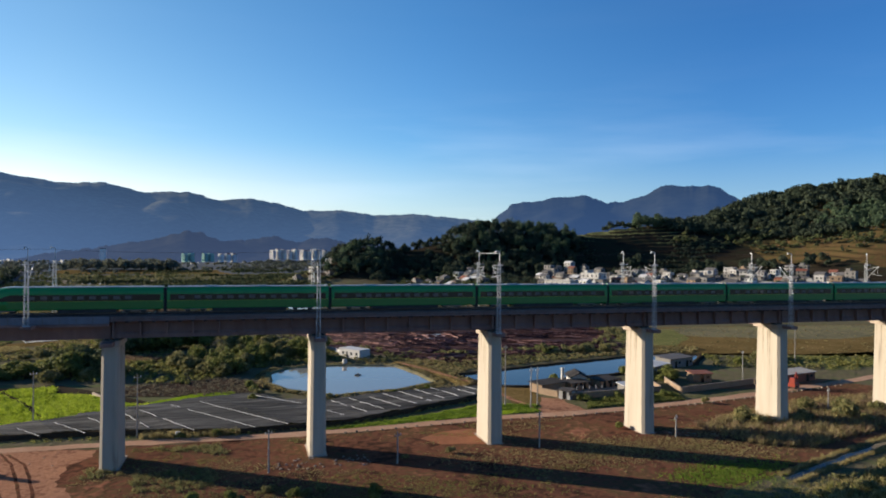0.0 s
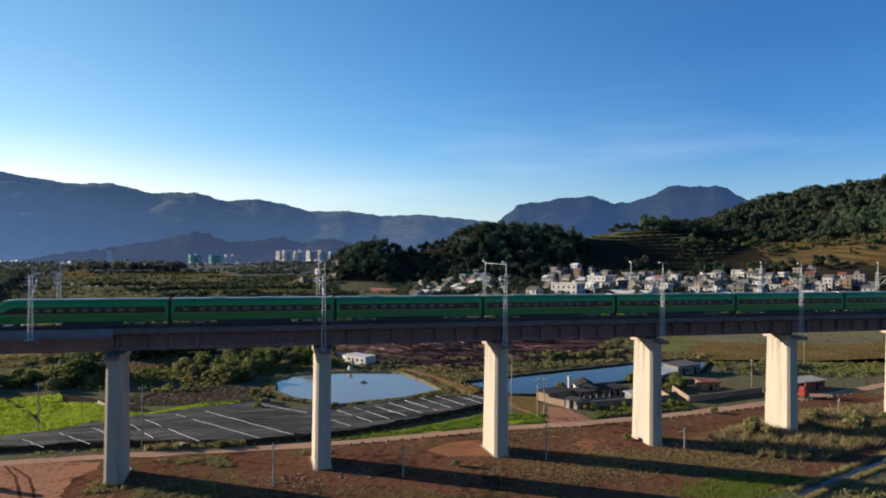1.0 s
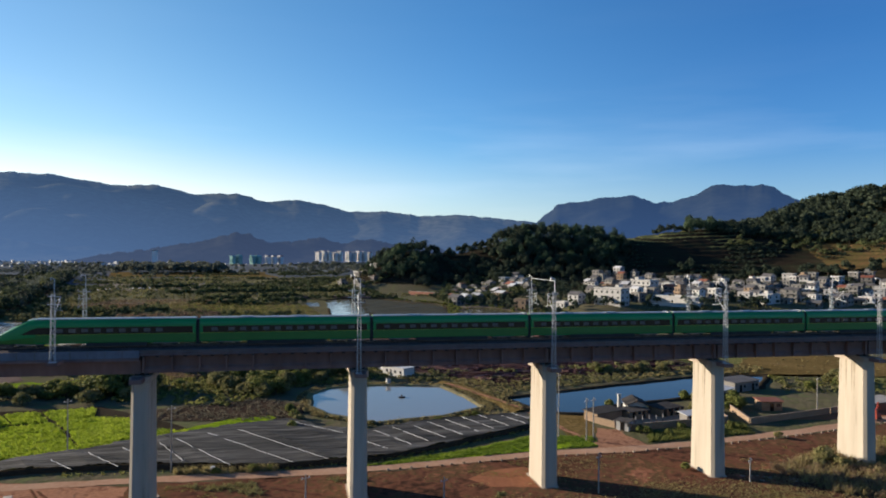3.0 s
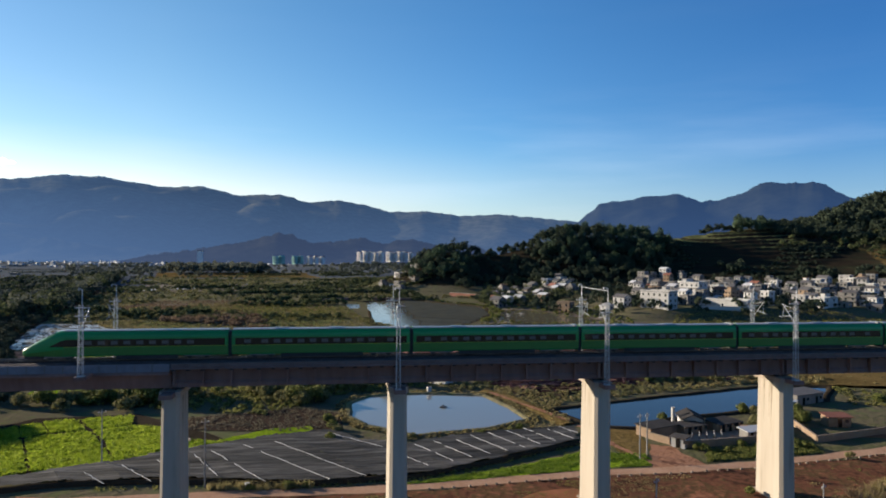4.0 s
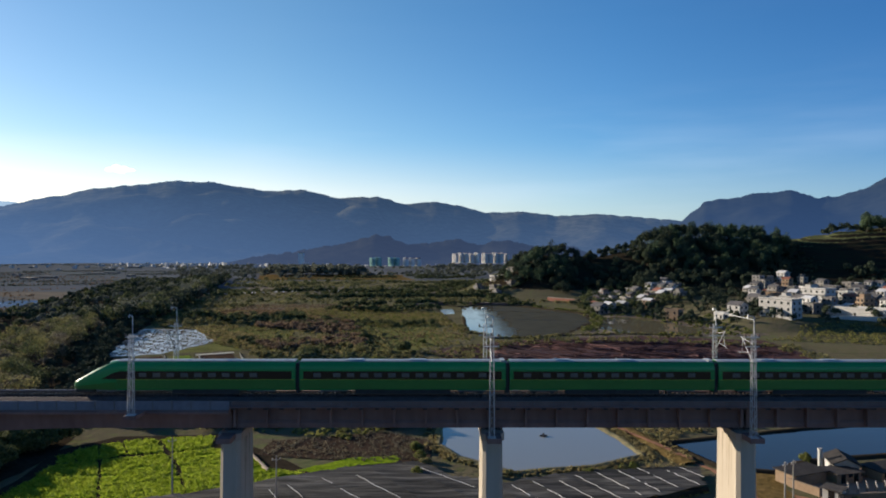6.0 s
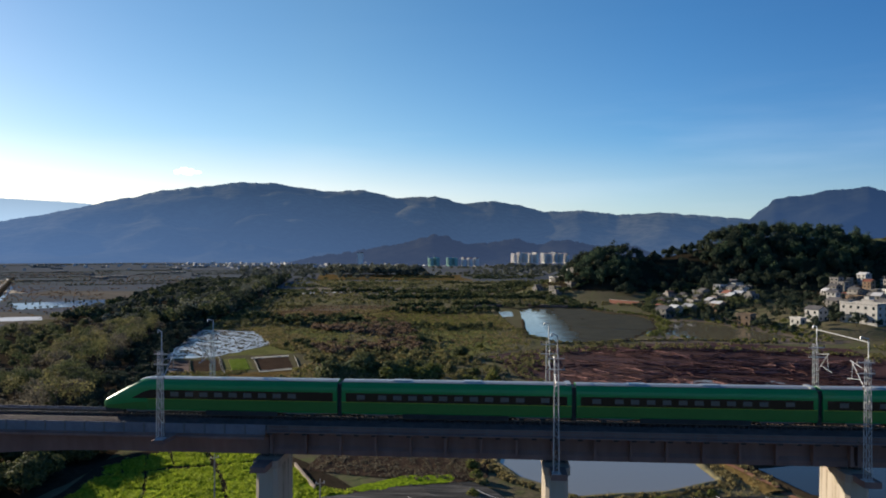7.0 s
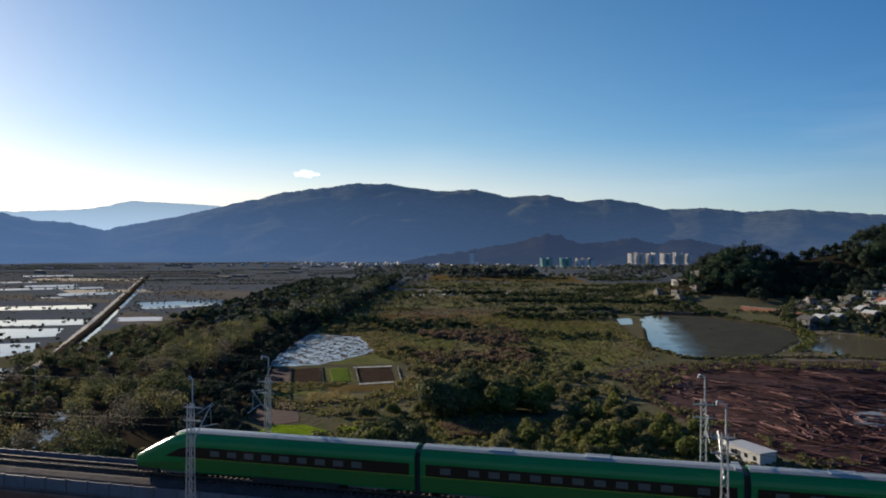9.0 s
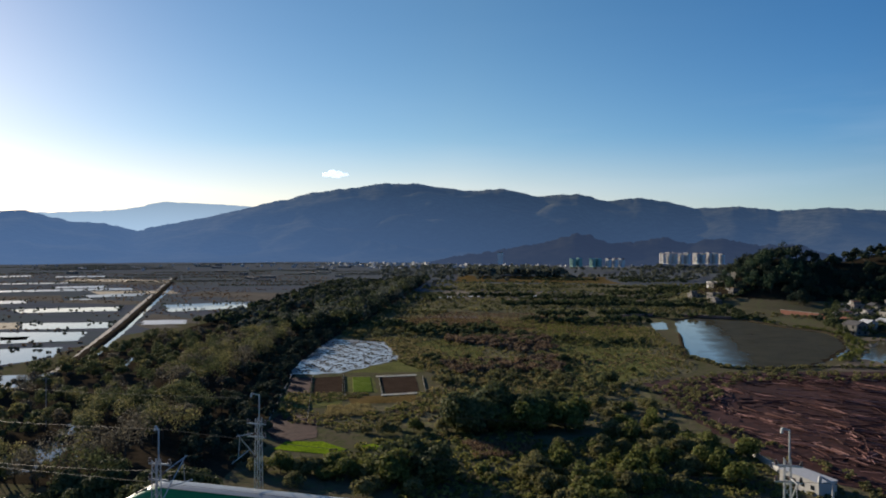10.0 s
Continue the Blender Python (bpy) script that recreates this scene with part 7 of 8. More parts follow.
kn = along([(-90, 14.6), (-64, 12.6), (-56, 11.2), (-43, 11), (-27, 12.6), (-15, 17), (11, 31)], 420, r11, 0.35)
blades("net_edge_grass", kn, r11.uniform(0.2, 0.6, len(kn)), 10, M_GRASSLEAF, "rank grass along the edge of a shade net", "grass", 88, 0.5, 0.08)
kn = along([(-64, 11.9), (-58, 10.8), (-46, 10.6)], 46, r11, 0.4)
blades("reeds", kn, r11.uniform(0.8, 1.7, len(kn)), 26, M_REED, "dry reed clumps beside a dirt track", "reeds", 180, 0.4)

MARSH = [(-118, 134), (-60, 142), (-32, 162), (-44, 205), (-20, 250), (-24, 300), (-40, 400), (-44, 465), (-236, 475), (-206, 312), (-150, 247), (-112, 205)]
kn = scatter(MARSH, 9000, r11)
tone = r11.uniform(0, 1, len(kn)) + 0.8 * wave(kn[:, 0] * 0.05, kn[:, 1] * 0.04, 4.0)
tone = tone + 3 * inside(kn, open_ground[1])
for lo, hi, mt, word, sd in ((-9, 0.25, M_LEAF_OLIVE, "olive", 90), (0.25, 0.62, M_GRASSLEAF, "green", 91), (0.62, 1.15, M_REED, "withered", 92), (1.15, 9, M_BROWNWEED, "brown", 97)):
    sel = (tone >= lo) & (tone < hi)
    woods("marsh_tufts", kn[sel], r11.uniform(0.3, 0.95, sel.sum()), 18, 0.32, mt, word + " tufts of grass and sedge on a marsh", "grass", sd, squash=0.6, stems=False, hide=water_polys)
kn = scatter([(-330, 930), (-240, 480), (-50, 475), (30, 560), (60, 740), (100, 930)], 2600, r11, lambda x, y: wave(x * 0.025, y * 0.04, 4.4) > -0.2)
woods("field_scrub", kn, r11.uniform(0.7, 2.2, len(kn)), 26, 0.65, M_LEAF_OLIVE, "scrub and weeds on far fields", "scrub", 93, squash=0.7, stems=False)
kn = scatter([(-330, 930), (-240, 480), (-50, 475), (30, 560), (60, 740), (100, 930)], 420, r11, lambda x, y: wave(x * 0.02, y * 0.06, 1.4) > 0.25)
woods("field_scrub", kn, r11.uniform(1.6, 4.0, len(kn)), 80, 0.7, M_LEAF_DARK, "dark bushes between far fields", "scrub", 94, squash=0.8, stems=False)
kn = scatter([(-8, 92), (14, 92), (96, 101), (100, 108), (20, 106), (-14, 110)], 420, r11)
woods("bank_scrub", kn, r11.uniform(0.3, 1.0, len(kn)), 40, 0.3, M_LEAF_OLIVE, "weeds on the bank behind the fish ponds", "grass", 95, squash=0.7, stems=False, hide=[pond_a, pond_b, [(8, 93), (50, 98), (96, 104), (96, 112), (8, 112)]])

# dark sheet paints the grove's shade beside the crop plots
sheet("tree_shade_ground", [(-156, 12), (-124, 30), (-123, 52), (-126, 70), (-156, 66)], 0.04, M_MUD, "ground painted dark for the shade under trees", "soil", wobble=1.0, seed=151)

kn = scatter([(62, 395), (84, 385), (120, 430), (150, 430), (190, 530), (170, 560), (100, 570), (80, 480)], 240, r11)
woods("village_trees", kn, r11.uniform(1.8, 4.6, len(kn)), 200, 0.5, M_LEAF_DARK, "dark trees between houses by the pond", "trees", 98)

kn = scatter([(-20, 1560), (190, 1580), (200, 1610), (-30, 1600)], 90, r11)
woods("far_woods", kn, r11.uniform(4, 7.5, len(kn)), 110, 1.5, M_LEAF_HAZE, "trees before far apartment blocks", "woods", 99, stems=False)

for poly, n, hid, sd, word in (([(6, 92), (11, 66), (13, 50), (15, 48), (16, 62), (20, 72), (44, 79), (93, 92), (112, 89), (122, 100), (96, 108), (20, 108)], 1500, [pond_a, pond_b, [(8, 93), (50, 98), (96, 104), (96, 112), (8, 112)]], 100, "weeds on the banks between fish ponds"),
                               ([(-66, 84), (-40, 90), (-12, 100), (-18, 130), (-40, 154), (-60, 128), (-72, 100)], 1700, [pond_a], 102, "weeds and tall grass in a thicket"),
                               ([(125, 250), (150, 268), (165, 292), (215, 300), (262, 303), (300, 280), (250, 250), (180, 230)], 1700, [pond_c, pond_d], 104, "weeds and scrub below the village"),
                               ([(100, 60), (140, 46), (230, 68), (262, 106), (180, 64), (120, 78), (112, 84)], 900, [pond_b], 106, "weeds on a rough green field")):
    kn = scatter(poly, n, r11)
    tone = r11.uniform(0, 1, n) + 0.6 * wave(kn[:, 0] * 0.09, kn[:, 1] * 0.11, 2.0)
    for k, (lo, hi, mt) in enumerate(((-9, 0.4, M_LEAF_OLIVE), (0.4, 9, M_REED if sd == 100 else M_GRASSLEAF))):
        sel = (tone >= lo) & (tone < hi)
        woods("rough_grass", kn[sel], r11.uniform(0.25, 1.0, sel.sum()), 26, 0.26, mt, word, "grass", sd + k, squash=0.65, stems=False, hide=hid)

grove([(46, -46), (60, -39), (80, -32), (104, -24), (120, -34), (70, -58), (40, -60)], 16, ["bush", "olive", "bush"], 46, "scrub beyond the canal", 0.5, 0.95)
kn = scatter([(28, -52), (44, -42), (60, -35.5), (80, -28), (112, -17), (130, -30), (80, -60), (40, -66)], 1500, r11)
woods("canal_scrub", kn[::3], r11.uniform(0.4, 1.2, len(kn[::3])), 60, 0.24, M_LEAF_OLIVE, "olive scrub and weeds along a canal", "scrub", 116, squash=0.8, stems=False)
kn = scatter([(50, -8), (72, 0), (100, 6), (128, 12), (132, -6), (100, -10), (76, -18), (56, -22)], 900, r11)
woods("canal_scrub", kn[::3], r11.uniform(0.4, 1.1, len(kn[::3])), 60, 0.24, M_BROWNWEED, "brown scrub beside a viaduct pier", "scrub", 117, squash=0.8, stems=False)

kn = scatter([(420, 560), (480, 470), (600, 430), (690, 440), (660, 560), (560, 640), (470, 650)], 190, r11, lambda x, y: wave(x * 0.05, y * 0.06, 3.2) > -0.05)
woods("hill_scrub", kn, r11.uniform(2.0, 5.5, len(kn)), 190, 0.7, M_LEAF_DARK, "clumps of dark trees on a terraced slope", "scrub", 118)

for poly, mt, word, sd in (([(-137, 147), (-125, 152), (-119, 141), (-132, 134)], M_REED, "pale dry stalks in a garden plot", 121), ([(-87, 119), (-69, 123), (-67, 113), (-80, 107)], M_BROWNWEED, "rust-brown millet on a small field", 122)):
    kn = scatter(poly, 420, r11)
    blades("dry_stalks", kn, r11.uniform(0.7, 1.4, len(kn)), 10, mt, word, "crop", sd, 0.35, 0.09)
# weeds and rows in the fenced gardens
kn = scatter([(-174, 191), (-126, 205), (-112, 178), (-104, 160), (-92, 134), (-118, 112), (-138, 106), (-158, 160)], 620, r11, lambda x, y: (wave(x * 0.12, y * 0.16, 3.0) > 0.15) & (y < 172))
tone = r11.uniform(0, 1, len(kn))
woods("garden_weeds", kn[tone < 0.5], r11.uniform(0.25, 0.8, (tone < 0.5).sum()), 20, 0.28, M_GRASSLEAF, "green weeds in fenced gardens", "grass", 119, squash=0.6, stems=False)
woods("garden_weeds", kn[tone >= 0.5], r11.uniform(0.25, 0.9, (tone >= 0.5).sum()), 20, 0.28, M_REED, "dry weeds in fenced gardens", "grass", 120, squash=0.6, stems=False)

# ---- village and yards ----
WIN = {}


def window_mesh(w, h):
    key = (round(w, 2), round(h, 2))
    if key not in WIN:
        WIN[key] = (Geo().box(-w / 2, w / 2, -0.06, 0.03, 0, h).mesh("window", M_GLASS), Geo().box(-w / 2 - 0.12, w / 2 + 0.12, -0.2, 0.02, -0.12, 0).mesh("sill", M_STONE))
    return WIN[key]


def build_house(x, y, w, d, storeys, turn, wall, roof, label, roof_kind="flat", cols=None, sh=3.3, balcony=False, shed_on_roof=False, in_row=False):
    """A plastered village house: walls, floor bands, roof with parapet or gable, windows and a door on the front and sides."""
    h = storeys * sh
    t = thing("village_house", pose(x, y, land1(x, y) - 0.1, 0, 0, turn), label, "house", "village houses")
    part("wall", Geo().box(-w / 2, w / 2, -d / 2, d / 2, -2.0, h), wall, t)
    if roof_kind == "flat":
        g = Geo().box(-w / 2 - 0.25, w / 2 + 0.25, -d / 2 - 0.25, d / 2 + 0.25, h, h + 0.2)
        part("roof", g, roof, t)
        p = Geo()
        for a, b, c, e in ((-w / 2 - 0.2, w / 2 + 0.2, -d / 2 - 0.2, -d / 2), (-w / 2 - 0.2, w / 2 + 0.2, d / 2, d / 2 + 0.2), (-w / 2 - 0.2, -w / 2, -d / 2, d / 2), (w / 2, w / 2 + 0.2, -d / 2, d / 2)):
            p.box(a, b, c, e, h + 0.2, h + 0.95)
        part("parapet", p, wall, t)
        if shed_on_roof:
            part("stair_head", Geo().box(-w / 2 + 0.4, -w / 2 + 3.6, -d / 4, d / 2 - 0.3, h + 0.2, h + 2.8), wall, t)
            part("stair_head_roof", Geo().box(-w / 2 + 0.1, -w / 2 + 3.9, -d / 4 - 0.3, d / 2, h + 2.8, h + 3.0), roof, t)
    else:
        e = 0.5
        rise = d * 0.26
        g = Geo().put([(-w / 2 - e, -d / 2 - e, h - 0.1), (w / 2 + e, -d / 2 - e, h - 0.1), (w / 2 + e, d / 2 + e, h - 0.1), (-w / 2 - e, d / 2 + e, h - 0.1), (-w / 2 - e, 0, h + rise), (w / 2 + e, 0, h + rise),
                       (-w / 2 - e, -d / 2 - e, h + 0.1), (w / 2 + e, -d / 2 - e, h + 0.1), (w / 2 + e, d / 2 + e, h + 0.1), (-w / 2 - e, d / 2 + e, h + 0.1), (-w / 2 - e, 0, h + rise + 0.2), (w / 2 + e, 0, h + rise + 0.2)],
                      [(6, 7, 11, 10), (8, 9, 10, 11), (0, 4, 5, 1), (2, 5, 4, 3), (0, 1, 7, 6), (2, 3, 9, 8), (0, 6, 10, 4), (4, 10, 9, 3), (1, 5, 11, 7), (5, 2, 8, 11)])
        part("roof", g, roof, t)
        for sx in (-w / 2, w / 2):
            part("gable", Geo().put([(sx, -d / 2, h - 0.1), (sx, d / 2, h - 0.1), (sx, 0, h + rise)], [(0, 2, 1)]), wall, t)
    cols = cols or max(2, int(w / 3.4))
    pane, sill = window_mesh(1.35, 1.5)
    for s in range(storeys):
        for c in range(cols):
            xx = -w / 2 + w * (c + 0.5) / cols
            if s == 0 and c == cols // 2:
                part("door", Geo().box(xx - 0.6, xx + 0.6, -d / 2 - 0.05, -d / 2 + 0.03, 0.1, 2.3), M_BAND, t)
                continue
            wi = part("window", pane, None, t, at=pose(xx, -d / 2, s * sh + 1.0))
            part("sill", sill, None, wi)
        for sx in ((1,) if in_row else (-1, 1)):
            for c in range(max(1, int(d / 4))):
                yy = -d / 2 + d * (c + 0.5) / max(1, int(d / 4))
                part("window", pane, None, t, at=pose(sx * w / 2, yy, s * sh + 1.0, 0, 0, 90 * sx))
        if s and not balcony:
            part("floor_band", Geo().box(-w / 2 - 0.06, w / 2 + 0.06, -d / 2 - 0.06, -d / 2 + 0.01, s * sh - 0.12, s * sh + 0.12), wall, t)
        if s and balcony:
            part("balcony", Geo().box(-w / 2, w / 2, -d / 2 - 1.2, -d / 2, s * sh - 0.12, s * sh + 0.1).box(-w / 2, w / 2, -d / 2 - 1.2, -d / 2 - 1.1, s * sh + 0.1, s * sh + 1.0), wall, t)
    return t


W, G_, T_ = M_WHITEWALL, M_GREYWALL, M_TANWALL
build_house(163, 312, 21, 10, 3, -60, W, M_ROOFGREY, "large white three-storey house with dark windows", cols=5, sh=3.5)
build_house(147, 333, 9, 8, 2, -62, W, M_ROOFGREY, "white two-storey house with a gabled grey roof", "gable")
build_house(136, 331, 7, 5, 1, -62, W, M_ROOFWHITE, "low white annex beside a house")
build_house(219, 372, 16, 11, 4, -62, W, M_ROOFGREY, "white four-storey house with balconies", balcony=True, shed_on_roof=True)
build_house(214, 318, 34, 12, 1, -58, W, M_ROOFWHITE, "long low white hall with pale flat roof", sh=4.6, cols=3)
placed = [(164, 315, 13), (147, 333, 7), (219, 372, 11), (214, 318, 17), (136, 331, 6)]


def row_of_houses(poly, n, seed, tall, white):
    r = np.random.default_rng(seed)
    tries = 0
    made = 0
    while made < n and tries < 4000:
        tries += 1
        x, y = scatter(poly, 1, r)[0]
        w = float(r.uniform(5.0, 9.5))
        if any(math.hypot(x - a, y - b) < c + w * 0.5 for a, b, c in placed):
            continue
        placed.append((x, y, w * 0.55))
        made += 1
        pickw = r.uniform()
        wall = W if pickw < white else (G_ if pickw < white + (1 - white) * 0.93 else T_)
        word = {W: "white-plastered", G_: "grey rendered", T_: "brown brick"}[wall]
        st = int(r.integers(1, tall + 1))
        gable = r.uniform() < 0.42
        roof = [M_ROOFGREY, M_ROOFGREY, M_ROOFGREY, M_ROOFGREY, M_ROOFGREY, M_ROOFGREY, M_ROOFGREY, M_ROOFWHITE, M_ROOFWHITE, M_ROOFGREY, M_ROOFRED][int(r.integers(0, 11))]
        rword = {M_ROOFGREY: "grey", M_ROOFWHITE: "pale", M_ROOFRED: "rusty red"}[roof]
        build_house(float(x), float(y), w, float(r.uniform(5.5, 8.5)), st, float(r.uniform(-76, -54)), wall, roof, "%s %s-storey village house with a %s %s roof" % (word, ["one", "two", "three", "four"][st - 1], rword, "gabled" if gable else "flat"),
                    "gable" if gable else "flat", sh=3.0, balcony=r.uniform() < 0.45, shed_on_roof=r.uniform() < 0.4, in_row=True)


row_of_houses([(172, 345), (192, 332), (215, 305), (262, 322), (285, 372), (305, 430), (290, 540), (250, 540), (205, 450)], 92, 1, 3, 0.34)
row_of_houses([(262, 305), (330, 290), (420, 300), (455, 345), (435, 410), (390, 445), (330, 440)], 84, 2, 3, 0.45)
row_of_houses([(300, 440), (340, 440), (350, 480), (310, 500)], 12, 7, 2, 0.3)
row_of_houses([(66, 392), (84, 392), (116, 440), (150, 540), (110, 560), (84, 480)], 22, 3, 2, 0.25)
row_of_houses([(118, 436), (150, 440), (180, 520), (186, 560), (150, 540)], 22, 6, 2, 0.3)
row_of_houses([(2, 565), (34, 560), (46, 640), (30, 720), (6, 660)], 14, 4, 1, 0.2)
build_house(114, 352, 9, 8, 2, -45, T_, M_ROOFGREY, "brown two-storey house with a dark flat roof beside the pond")
# long red-brown garden wall beside the muddy pond
gw = thing("garden_wall", pose(71, 506, land1(71, 506), 0, 0, -52), "long low red-brown brick garden wall", "wall")
part("wall_body", Geo().box(-19, 19, -0.3, 0.3, -1, 3.2), M_ROOFRED, gw)
part("coping", Geo().box(-19.2, 19.2, -0.4, 0.4, 3.2, 3.4), M_STONE, gw)


def build_block(x, y, w, h, d, mat, label, turn, bays, base=0.0):
    t = thing("apartment_block", pose(x, y, base, 0, 0, turn), label, "apartment block", "far apartment blocks")
    part("wall", Geo().box(-w / 2, w / 2, -d / 2, d / 2, -4, h), mat, t)
    floors = int(h / 3)
    step = w / bays
    pane = Geo().box(-step * 0.09, step * 0.09, -0.15, 0.05, 0.9, 2.2).mesh("window", M_GLASS)
    for b in range(bays):
        xx = -w / 2 + step * (b + 0.5)
        part("stair_tower", Geo().box(xx - step * 0.14, xx + step * 0.14, -d / 2 - 1.6, -d / 2, -2, h + 2.4), mat, t)
        part("roof_gable", Geo().put([(xx - step * 0.42, -d / 2 - 0.4, h), (xx + step * 0.42, -d / 2 - 0.4, h), (xx, -d / 2 - 0.4, h + 2.2), (xx - step * 0.42, d / 2, h), (xx + step * 0.42, d / 2, h), (xx, d / 2, h + 2.2)], [(0, 1, 2), (3, 5, 4), (0, 2, 5, 3), (1, 4, 5, 2), (0, 3, 4, 1)]), M_ROOFRED if mat is M_APT else mat, t)
        for f in range(floors):
            for s in (-0.32, 0.32):
                part("window", pane, None, t, at=pose(xx + s * step, -d / 2, f * 3))
    return t


for k in range(10):
    build_block(10 + 13.4 * k + (7 if k > 4 else 0), 1662 + 4 * (k % 2), 21, 18 + (k * 5 % 3) * 1.3, 4.5, M_APT, "white mid-rise apartment block with red gables", -62, 3, 15)
for k in range(2):
    build_block(-175 + 13 * k, 1420, 17, 11.5 + 1.5 * (k % 2), 7, M_APTGREEN, "unfinished apartment block wrapped in green netting", -66, 2, 13)
for k in range(2):
    build_block(-135 + 12 * k, 1424, 16, 12, 7, M_APTGREEN, "unfinished apartment block wrapped in green netting", -66, 2, 13)
for k in range(3):
    build_block(-103 + 13 * k, 1420, 16, 12, 6, M_APT, "white mid-rise apartment block with red gables", -66, 2, 13)
# a white tower in the far town and hundreds of tiny houses
tw = thing("town_tower", pose(-420, 1900, 0), "slim white tower block in the far town", "tower block")
part("wall", Geo().box(-7, 7, -6, 6, 0, 34), M_APT, tw)
part("roof", Geo().box(-7.5, 7.5, -6.5, 6.5, 34, 35.5), M_ROOFGREY, tw)
town = Geo()
rt = random.Random(9)
for i in range(230):
    a = radians(rt.uniform(-2, 50) if i % 4 == 0 else rt.gauss(15, 6))
    d = rt.uniform(1650, 2250)
    x, y = -44 - math.sin(a) * d, -100 + math.cos(a) * d
    w, dd, h = rt.uniform(4, 16), rt.uniform(4, 8), rt.choice((2.5, 3, 3, 4, 6))
    town.box(-w / 2, w / 2, -dd / 2, dd / 2, -1, h, pose(x, y, 0, 0, 0, rt.uniform(-80, -25)))
tagged(new("far_town", town.mesh("far_town", M_ROOFWHITE)), "pale houses of a town at the mountains' foot", "town", kind="stuff")
sheds = Geo()
for i in range(16):
    x, y = rt.uniform(-1300, -420), rt.uniform(900, 1700)
    w = rt.uniform(8, 34)
    sheds.box(-w / 2, w / 2, -5, 5, 0, rt.uniform(2.5, 5), pose(x, y, 0, 0, 0, rt.uniform(-30, 30)))
tagged(new("far_sheds", sheds.mesh("far_sheds", M_GREYWALL)), "grey sheds out on the plain", "sheds", kind="stuff")


# ---- walled yard between the dirt track and the pond ----
def build_shed(x0, y0, length, depth, height, turn, wall, roof, label, doors=2, pitch=0.6):
    t = thing("shed", pose(x0, y0, 0, 0, 0, turn), label, "shed")
    part("wall", Geo().box(0, length, 0, depth, -0.3, height), wall, t)
    part("roof", Geo().put([(-0.4, -0.5, height), (length + 0.4, -0.5, height), (length + 0.4, depth + 0.4, height + pitch), (-0.4, depth + 0.4, height + pitch),
                            (-0.4, -0.5, height + 0.15), (length + 0.4, -0.5, height + 0.15), (length + 0.4, depth + 0.4, height + pitch + 0.15), (-0.4, depth + 0.4, height + pitch + 0.15)],
                           [(3, 2, 1, 0), (4, 5, 6, 7), (0, 1, 5, 4), (1, 2, 6, 5), (2, 3, 7, 6), (3, 0, 4, 7)]), roof, t)
    part("end_wall", Geo().put([(0, 0, height), (0, depth, height), (0, depth, height + pitch), (length, 0, height), (length, depth, height), (length, depth, height + pitch)], [(0, 2, 1), (3, 4, 5)]), wall, t)
    for k in range(doors):
        x = length * (k + 0.5) / doors
        part("door", Geo().box(x - 0.5, x + 0.5, -0.05, 0.02, 0, 2.0), M_BAND, t)
        part("window", Geo().box(x + 1.2, x + 2.2, -0.05, 0.02, 1.1, 1.9), M_GLASS, t)
    return t


build_shed(28.4, 33.6, 8.6, 4.4, 2.2, 22, M_TANWALL, M_ROOFDARK, "low brown yard shed with a wide dark roof", 0, 0.25)
build_shed(37.6, 35.4, 6.0, 3.6, 1.9, 14, M_TANWALL, M_ROOFDARK, "low brown lean-to with a dark roof", 2, 0.3)
build_house(42.5, 42.3, 6.5, 4.6, 1, 75, M_WHITEWALL, M_ROOFDARK, "small whitewashed farmhouse with a dark gabled roof", "gable", cols=2, sh=2.7)
build_shed(30.2, 27.2, 3.0, 2.6, 2.2, -50, M_WHITEWALL, M_ROOFDARK, "small white hut at the yard gate", 1, 0.1)
build_shed(47.0, 36.5, 7.0, 4.4, 1.9, 20, M_TANWALL, M_ROOFDARK, "low brick pigsty with a dark roof", 3, 0.3)
build_shed(50.0, 30.0, 5.0, 2.6, 1.8, 12, M_GREYWALL, M_ROOFWHITE, "open shed with a pale sheet roof", 2, 0.4)
build_shed(72.0, 51.0, 9.0, 5.0, 2.6, 30, M_GREYWALL, M_ROOFWHITE, "grey farm shed with a pale sheet roof beside a pond", 2, 0.4)
build_shed(84.0, 61.0, 11.0, 6.0, 2.8, 18, M_GREYWALL, M_ROOFGREY, "grey farm shed with a dark roof", 2, 0.4)
build_shed(76.5, 38.4, 5.5, 3.6, 2.4, -8, M_TANWALL, M_ROOFRED, "small brown brick shed", 1, 0.3)
build_shed(101.0, 31.0, 13.0, 4.5, 2.4, 12, M_ROOFRED, M_STONE, "red-walled shed with a pale roof", 2, 0.5)
for a, b in (((33, 25.6), (60, 28.5)), ((30.6, 28.6), (27.6, 34.6)), ((60, 28.5), (63, 40)), ((64.2, 26), (92, 32.6)), ((92, 32.6), (110, 38.7)), ((64.2, 26), (68.6, 40.4))):
    L = math.hypot(b[0] - a[0], b[1] - a[1])
    wll = thing("yard_wall", pose(a[0], a[1], 0, 0, 0, math.degrees(math.atan2(b[1] - a[1], b[0] - a[0]))), "low weathered brick yard wall", "wall", "yard walls")
    part("wall_body", Geo().box(0.12, L - 0.12, -0.12, 0.12, -0.3, 1.5), M_TANWALL, wll)
    part("coping", Geo().box(0.1, L - 0.1, -0.18, 0.18, 1.5, 1.62), M_ROCK, wll)
